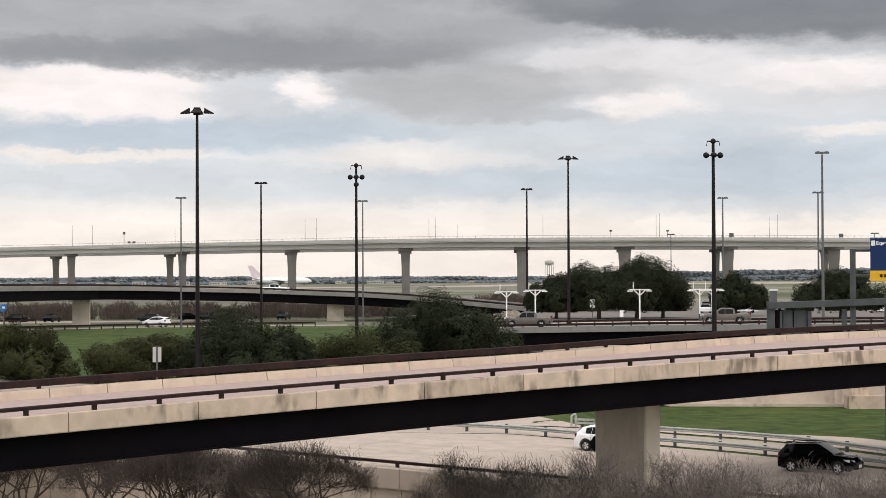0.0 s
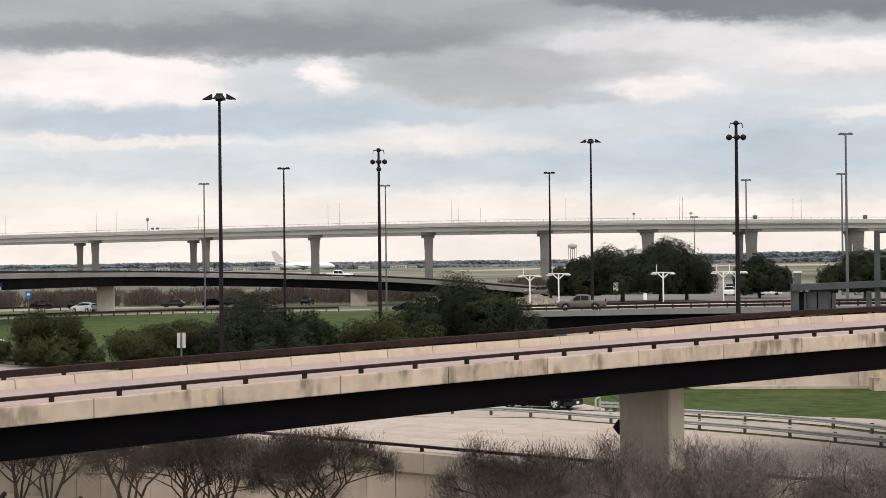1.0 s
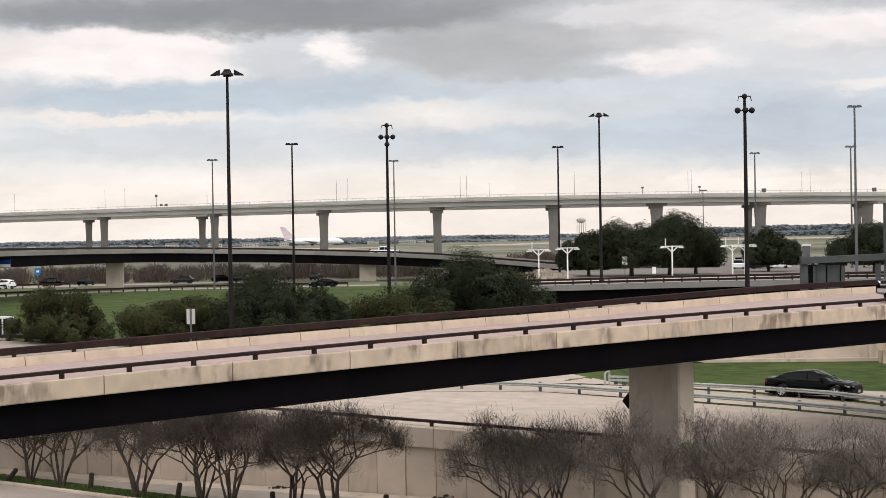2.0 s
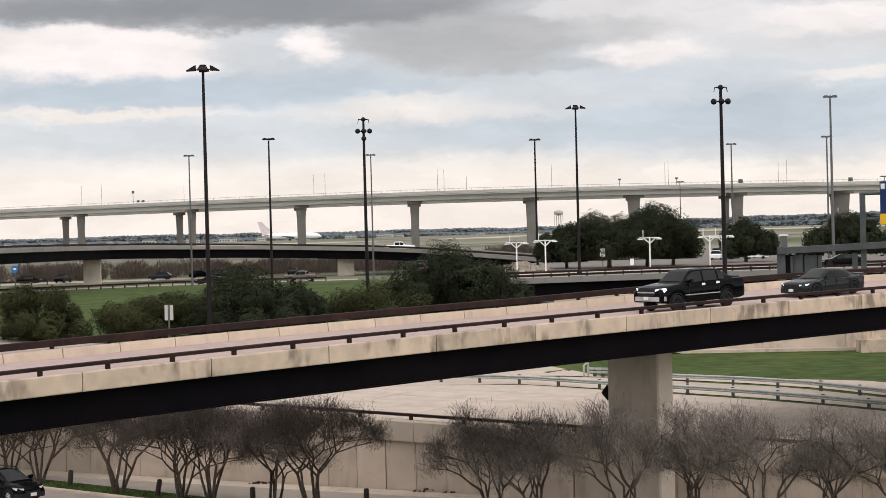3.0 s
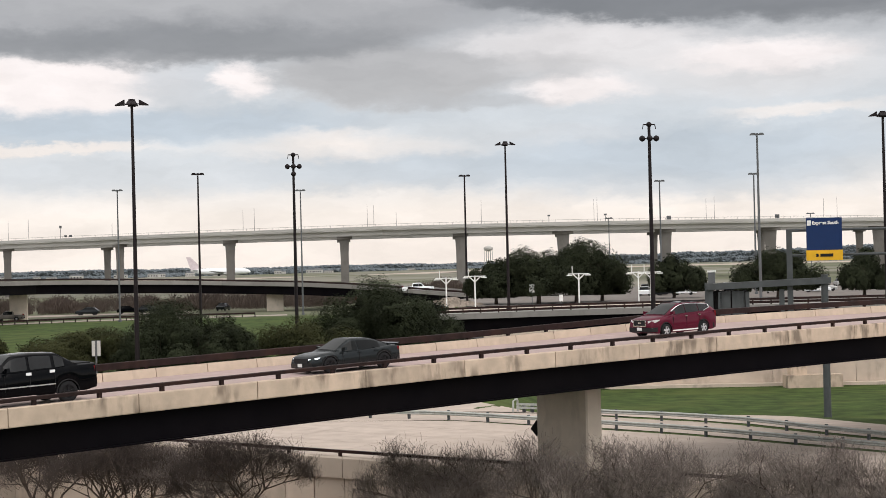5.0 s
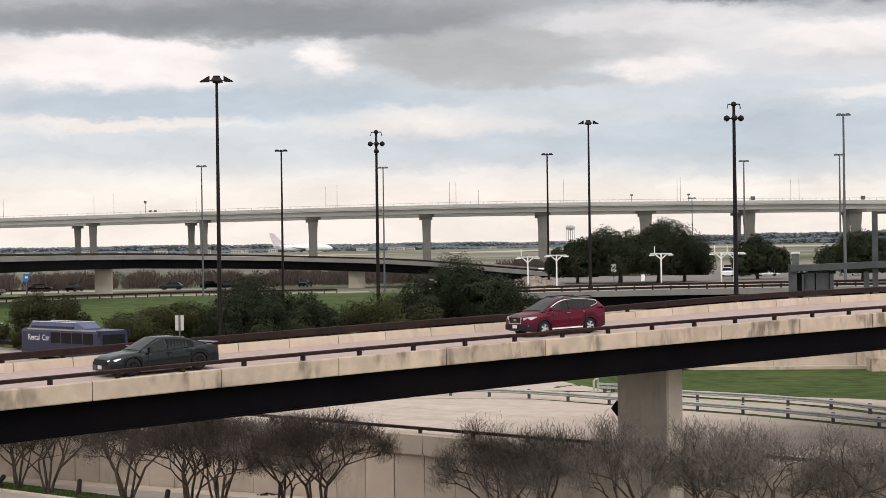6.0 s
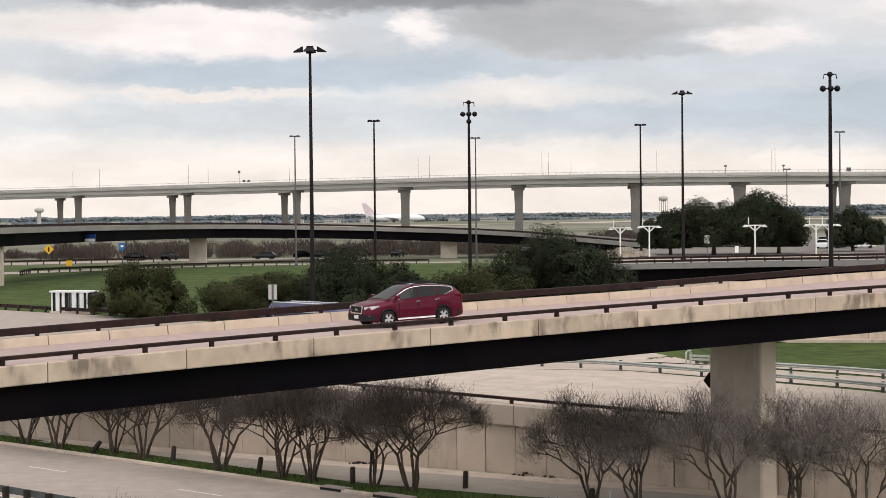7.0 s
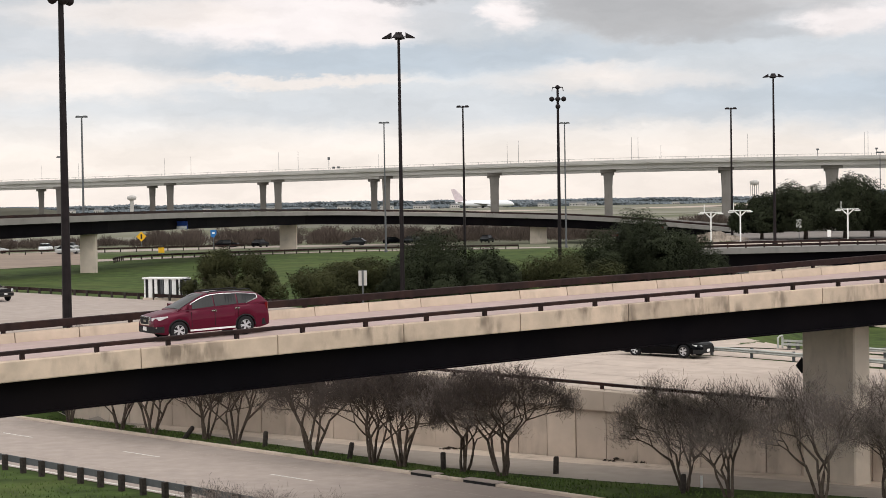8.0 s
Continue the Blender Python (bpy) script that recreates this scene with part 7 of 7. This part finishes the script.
def lettering(words, parent, at, side, size):
    """Painted words on a flank, in the built-in font, laid as a thin mesh."""
    cu = bpy.data.curves.new("lettering", "FONT")
    cu.body, cu.size, cu.extrude = words, size, 0.005
    tmp = bpy.data.objects.new("lettering", cu)
    me = bpy.data.meshes.new_from_object(tmp)
    bpy.data.objects.remove(tmp)
    me.materials.append(M["paint_white"])
    ob = part("lettering", me, None, parent, "white painted lettering")
    width = max(v.co.x for v in me.vertices)
    ob.matrix_basis = pose(at[0] + (0 if side < 0 else width), at[1], at[2], 90, 0, 0 if side < 0 else 180)
    return ob


def build_bus():
    o = thing("shuttle_bus", "violet-blue shuttle bus with a pale roof unit", "bus")
    L, W, H = 11.0, 2.55, 2.45
    rings = []
    for x, k in ((-5.5, 0.90), (-5.4, 0.97), (-5.0, 1.0), (4.9, 1.0), (5.4, 0.97), (5.5, 0.90)):
        w, h = W / 2 * (0.9 + 0.1 * k), H * (0.94 + 0.06 * k)
        rings.append([(x, y, z) for y, z in ((-w * 0.96, 0.32), (-w, 0.5), (-w, h - 0.25), (-w * 0.88, h), (w * 0.88, h), (w, h - 0.25), (w, 0.5), (w * 0.96, 0.32))])
    part("body", Geo().loft(rings), M["bus_blue"], o, smooth=30)
    part("roof_unit", Geo().loft([[(x, y, z) for y, z in ((-w, H - 0.02), (-w * 0.86, z1), (w * 0.86, z1), (w, H - 0.02))] for x, w, z1 in ((-5.35, 0.75, H + 0.05), (-4.5, 1.0, H + 0.52), (1.7, 1.0, H + 0.55), (2.7, 0.85, H + 0.10))]), M["bus_roof"], o, "long pale roof unit")
    for s in (-1, 1):
        part("roof_stripe", Geo().box((-1.4, s * 1.02, H + 0.16), (6.0, 0.06, 0.14)), M["bus_blue"], o)
        for i in range(4):
            part("side_window", Geo().box((-0.6 + 1.5 * i, s * W / 2, 1.80), (1.32, 0.03, 0.85)), M["glass"], o)
        lettering("Rental", o, (-4.5 if s < 0 else -3.2, s * (W / 2 + 0.02), 1.55), s, 0.66)
        lettering("Car", o, (-2.45 if s < 0 else -4.5, s * (W / 2 + 0.02), 1.55), s, 0.66)
        part("roof_edge", Geo().box((-1.4, s * 0.86, H + 0.55), (6.1, 0.08, 0.05)), M["paint_white"], o, "white roof edge")
        part("side_band", Geo().box((0.2, s * (W / 2 + 0.01), 2.42), (9.6, 0.02, 0.10)), M["paint_silver"], o)
        for xa in (3.3, -2.9):
            w = part("wheel", Geo().tube([(xa, s * 0.95, 0.48), (xa, s * 1.24, 0.48)], 0.48, 16), M["tyre"], o)
            part("rim", Geo().tube([(xa, s * 1.235, 0.48), (xa, s * 1.26, 0.48)], 0.27, 12), M["rim"], w)
        part("mirror", Geo().box((5.55, s * 1.38, 2.2), (0.12, 0.18, 0.45)), M["trim"], o)
    part("windscreen", Geo().loft([[(5.52, y, z) for y, z in ((-1.05, 1.35), (-1.0, 2.15), (1.0, 2.15), (1.05, 1.35))], [(5.46, y, z) for y, z in ((-1.05, 1.35), (-1.0, 2.15), (1.0, 2.15), (1.05, 1.35))]]), M["glass_sky"], o)
    part("rear_window", Geo().box((-5.47, 0, 2.05), (0.08, 2.0, 0.7)), M["glass"], o)
    return o


def parked_cars():
    """Simple parked cars, a few pixels each, in the far lots."""
    rnd = random.Random(31)
    for mat, col in (("paint_car_white", "white"), ("paint_silver", "silver"), ("paint_black", "black"), ("paint_grey", "grey")):
        first = None
        spots = []
        for k in range(18 if col in ("white", "silver") else 9):
            spots.append((rnd.uniform(8.0, 17.0), rnd.choice((310, 317, 335, 342, 360, 367)) + rnd.uniform(-1, 1)))
        for k in range(4 if col in ("black", "grey") else 0):
            spots.append((rnd.uniform(-13.5, -3.0), rnd.uniform(364, 371)))
        if col in ("white", "silver"):
            for k in range(5):
                spots.append((rnd.uniform(-21, -17.2), rnd.uniform(335, 420)))
        for az, r in spots:
            x, y, _ = polar(az, r)
            m = pose(x, y, level(x, y) + 0.05, 0, 0, rnd.choice((0, 90, 180)) + rnd.uniform(-15, 15))
            if first is None:
                first = thing("parked_car", "%s car parked in a far lot" % col, "car", "parked cars in the far lots", at=m)
                part("body", Geo().loft([[(x_, y_ * w, z) for y_, z in ((-0.9, 0.3), (-0.92, 0.7), (-0.85, h), (0.85, h), (0.92, 0.7), (0.9, 0.3))] for x_, w, h in ((-2.3, 0.9, 0.85), (-2.0, 1, 0.98), (1.2, 1, 0.98), (2.1, 0.97, 0.82), (2.3, 0.88, 0.66))]), M[mat], first)
                part("cabin", Geo().loft([[(x_, y_ * w, 0.97) for y_ in (-0.8, 0.8)] + [(x_, y_ * w, h) for y_ in (0.62, -0.62)] for x_, w, h in ((-2.0, 1, 0.98), (-1.4, 1, 1.46), (0.2, 1, 1.5), (1.15, 1, 0.98))]), M["glass"], first)
                part("roof", Geo().box((-0.6, 0, 1.5), (1.7, 1.2, 0.05)), M[mat], first)
                for xa in (1.4, -1.4):
                    for s in (-1, 1):
                        part("wheel", Geo().tube([(xa, s * 0.66, 0.33), (xa, s * 0.90, 0.33)], 0.33, 10), M["tyre"], first)
            else:
                copy_thing(first, m)


CARS = vehicles()
BUS = build_bus()
parked_cars()


# ---------- movement ----------
PLAN = 1.18          # the ground plan was drawn short of the overpass's scale
EYE_V = Vector(EYE)
TO_TRUE = Matrix.Translation(EYE_V) @ Matrix.Scale(PLAN, 4) @ Matrix.Translation(-EYE_V)


def true_size():
    """Bring the whole ground plan, all but the overpass and its traffic, to true size about the eye point."""
    for ob in list(scene.objects):
        if ob.parent is None and ob.type in ("MESH", "EMPTY") and ob not in ON_BRIDGE:
            ob.matrix_basis = TO_TRUE @ ob.matrix_basis


def drive(ob, rows):
    """Key a vehicle of the ground plan along rows given in plan units."""
    walk(ob, [(t, Matrix.Translation(TO_TRUE @ m.translation) @ m.to_3x3().normalized().to_4x4()) for t, m in rows])


def heading(d):
    return math.degrees(math.atan2(d[1], d[0]))


def bridge_pose(u, n):
    slope = math.atan((deck_level(u + 0.5, n) - deck_level(u - 0.5, n)))
    x, y, z = on_bridge(u, n, deck_level(u, n))
    return pose(x, y, z + 0.005, 0, math.degrees(slope), heading(BD) + 180)


def spin(wheels, speed):
    """Turn the wheels at a steady road speed, one row a thirtieth of a second."""
    for w, x, y, R, s in wheels:
        rows = []
        for i in range(0, 241):
            a = math.degrees(speed * i / 30 / R) % 360
            rows.append((i / 30, pose(x, y, R, 0, 0, 0 if s > 0 else 180) @ pose(0, 0, 0, 0, a * s, 0)))
        walk(w, rows)


def straight(ob, p0, v, z_of, turn=None, tilt=0.0):
    """Steady drive from p0 with velocity v."""
    rows = []
    for i in range(9):
        t = float(i)
        x, y = p0[0] + v[0] * t, p0[1] + v[1] * t
        rows.append((t, pose(x, y, z_of(x, y), 0, tilt, heading(v) if turn is None else turn)))
    drive(ob, rows)


def motions():
    def lane(ob, keys, n):
        walk(ob, [(t, bridge_pose(u, n)) for t, u in keys])
    ts = [0.5 * i for i in range(17)]
    lane(CARS["red"][0], [(t, 65.65 - 14.02 * (t - 4)) for t in ts], 6.2)
    lane(CARS["sedan"][0], [(t, 97.79 - 13.775 * t) for t in ts], 5.0)
    lane(CARS["pickup"][0], [(t, 54.05 - 16.65 * (t - 2.5)) if t > 2 else (t, 62.36 - 14.6 * (t - 2.0)) for t in ts], 4.4)
    spin(CARS["red"][1], 14.02), spin(CARS["sedan"][1], 13.775), spin(CARS["pickup"][1], 16.65)
    on_ground = lambda x, y: level(x, y) + 0.035
    straight(CARS["hatch"][0], (8.75, 95.5), (13.7, -8.7), on_ground)
    straight(CARS["black"][0], (18.1, 88.7), (13.7, -8.7), on_ground)
    spin(CARS["hatch"][1], 14.2), spin(CARS["black"][1], 14.2)
    straight(CARS["dark"][0], (-10.0, 118.0), (14.2, -8.4), on_ground)
    straight(CARS["late"][0], (-95.0, 158.6), (12.0, -7.0), on_ground)
    straight(CARS["lane_suv"][0], (-37.7, 98.9), (5.59, -4.69), on_ground)
    straight(CARS["far_white"][0], (-49.8, 319.0), (-18.9, 10.0), on_ground)
    back = lambda x, y: float(np.interp(math.degrees(math.atan2(x, y)), [-1, 2, 6, 10, 14, 20, 30], [6.02, 6.07, 6.38, 6.58, 6.7, 6.8, 6.8])) - 0.12
    def along(ob, pts, z_of):
        rows = []
        for k, (t, x, y) in enumerate(pts):
            a, b = pts[max(k - 1, 0)], pts[min(k + 1, len(pts) - 1)]
            rows.append((t, pose(x, y, z_of(x, y), 0, 0, heading((b[1] - a[1], b[2] - a[2])))))
        drive(ob, rows)
    # off the low overpass and away behind the evergreens
    along(CARS["far_pickup"][0], [(0.0, 32.4, 212.0), (0.8, 17.2, 213.1), (1.6, 2.0, 214.2), (2.1, -3.5, 220.0), (2.8, -4.5, 233.0), (4.5, -3.5, 262.0), (8.0, 2.0, 305.0)], back)
    along(CARS["far_sedan"][0], [(0.0, 104.2, 209.0), (2.5, 54.4, 212.0), (5.0, 4.6, 215.0), (5.4, -2.5, 220.0), (6.0, -4.5, 233.0), (8.0, -3.5, 266.0)], back)
    along(CARS["pickup_b"][0], [(0.0, 9.8, 216.0), (0.5, 0.4, 216.7), (0.9, -4.2, 222.0), (1.6, -5.0, 236.0), (4.0, -4.0, 270.0), (8.0, 0.0, 310.0)], back)
    drive(CARS["far_white_pickup"][0], [(t, pose(*polar(a, ramp_range(a) + 3.0), 0, 0, -4) @ Matrix.Translation((0, 0, ramp_top(a) - 0.6)))
                                       for t, a in ((0.0, -5.23), (1.0, -3.98), (1.7, -3.18), (4.0, -0.4), (5.2, 1.4), (6.5, 3.6), (8.0, 6.0))])
    straight(CARS["far_dark"][0], (5.6, 316.0), (-16.0, 1.0), on_ground)
    straight(CARS["pickup_c"][0], (32.4, 312.0), (-19.7, 3.0), on_ground)
    straight(CARS["left_truck"][0], (-60.5, 163.6), (0.02, -0.016), on_ground, heading((0.78, -0.62)))
    along(BUS, [(0.0, -114.3, 226.4), (2.5, -79.5, 192.2), (5.0, -44.8, 158.1), (6.0, -30.9, 144.5), (7.0, -17.0, 130.8), (7.5, -11.8, 125.7), (8.0, -9.0, 122.9)], on_ground)


ON_BRIDGE = {OVERPASS, CARS["red"][0], CARS["sedan"][0], CARS["pickup"][0]}
true_size()
motions()
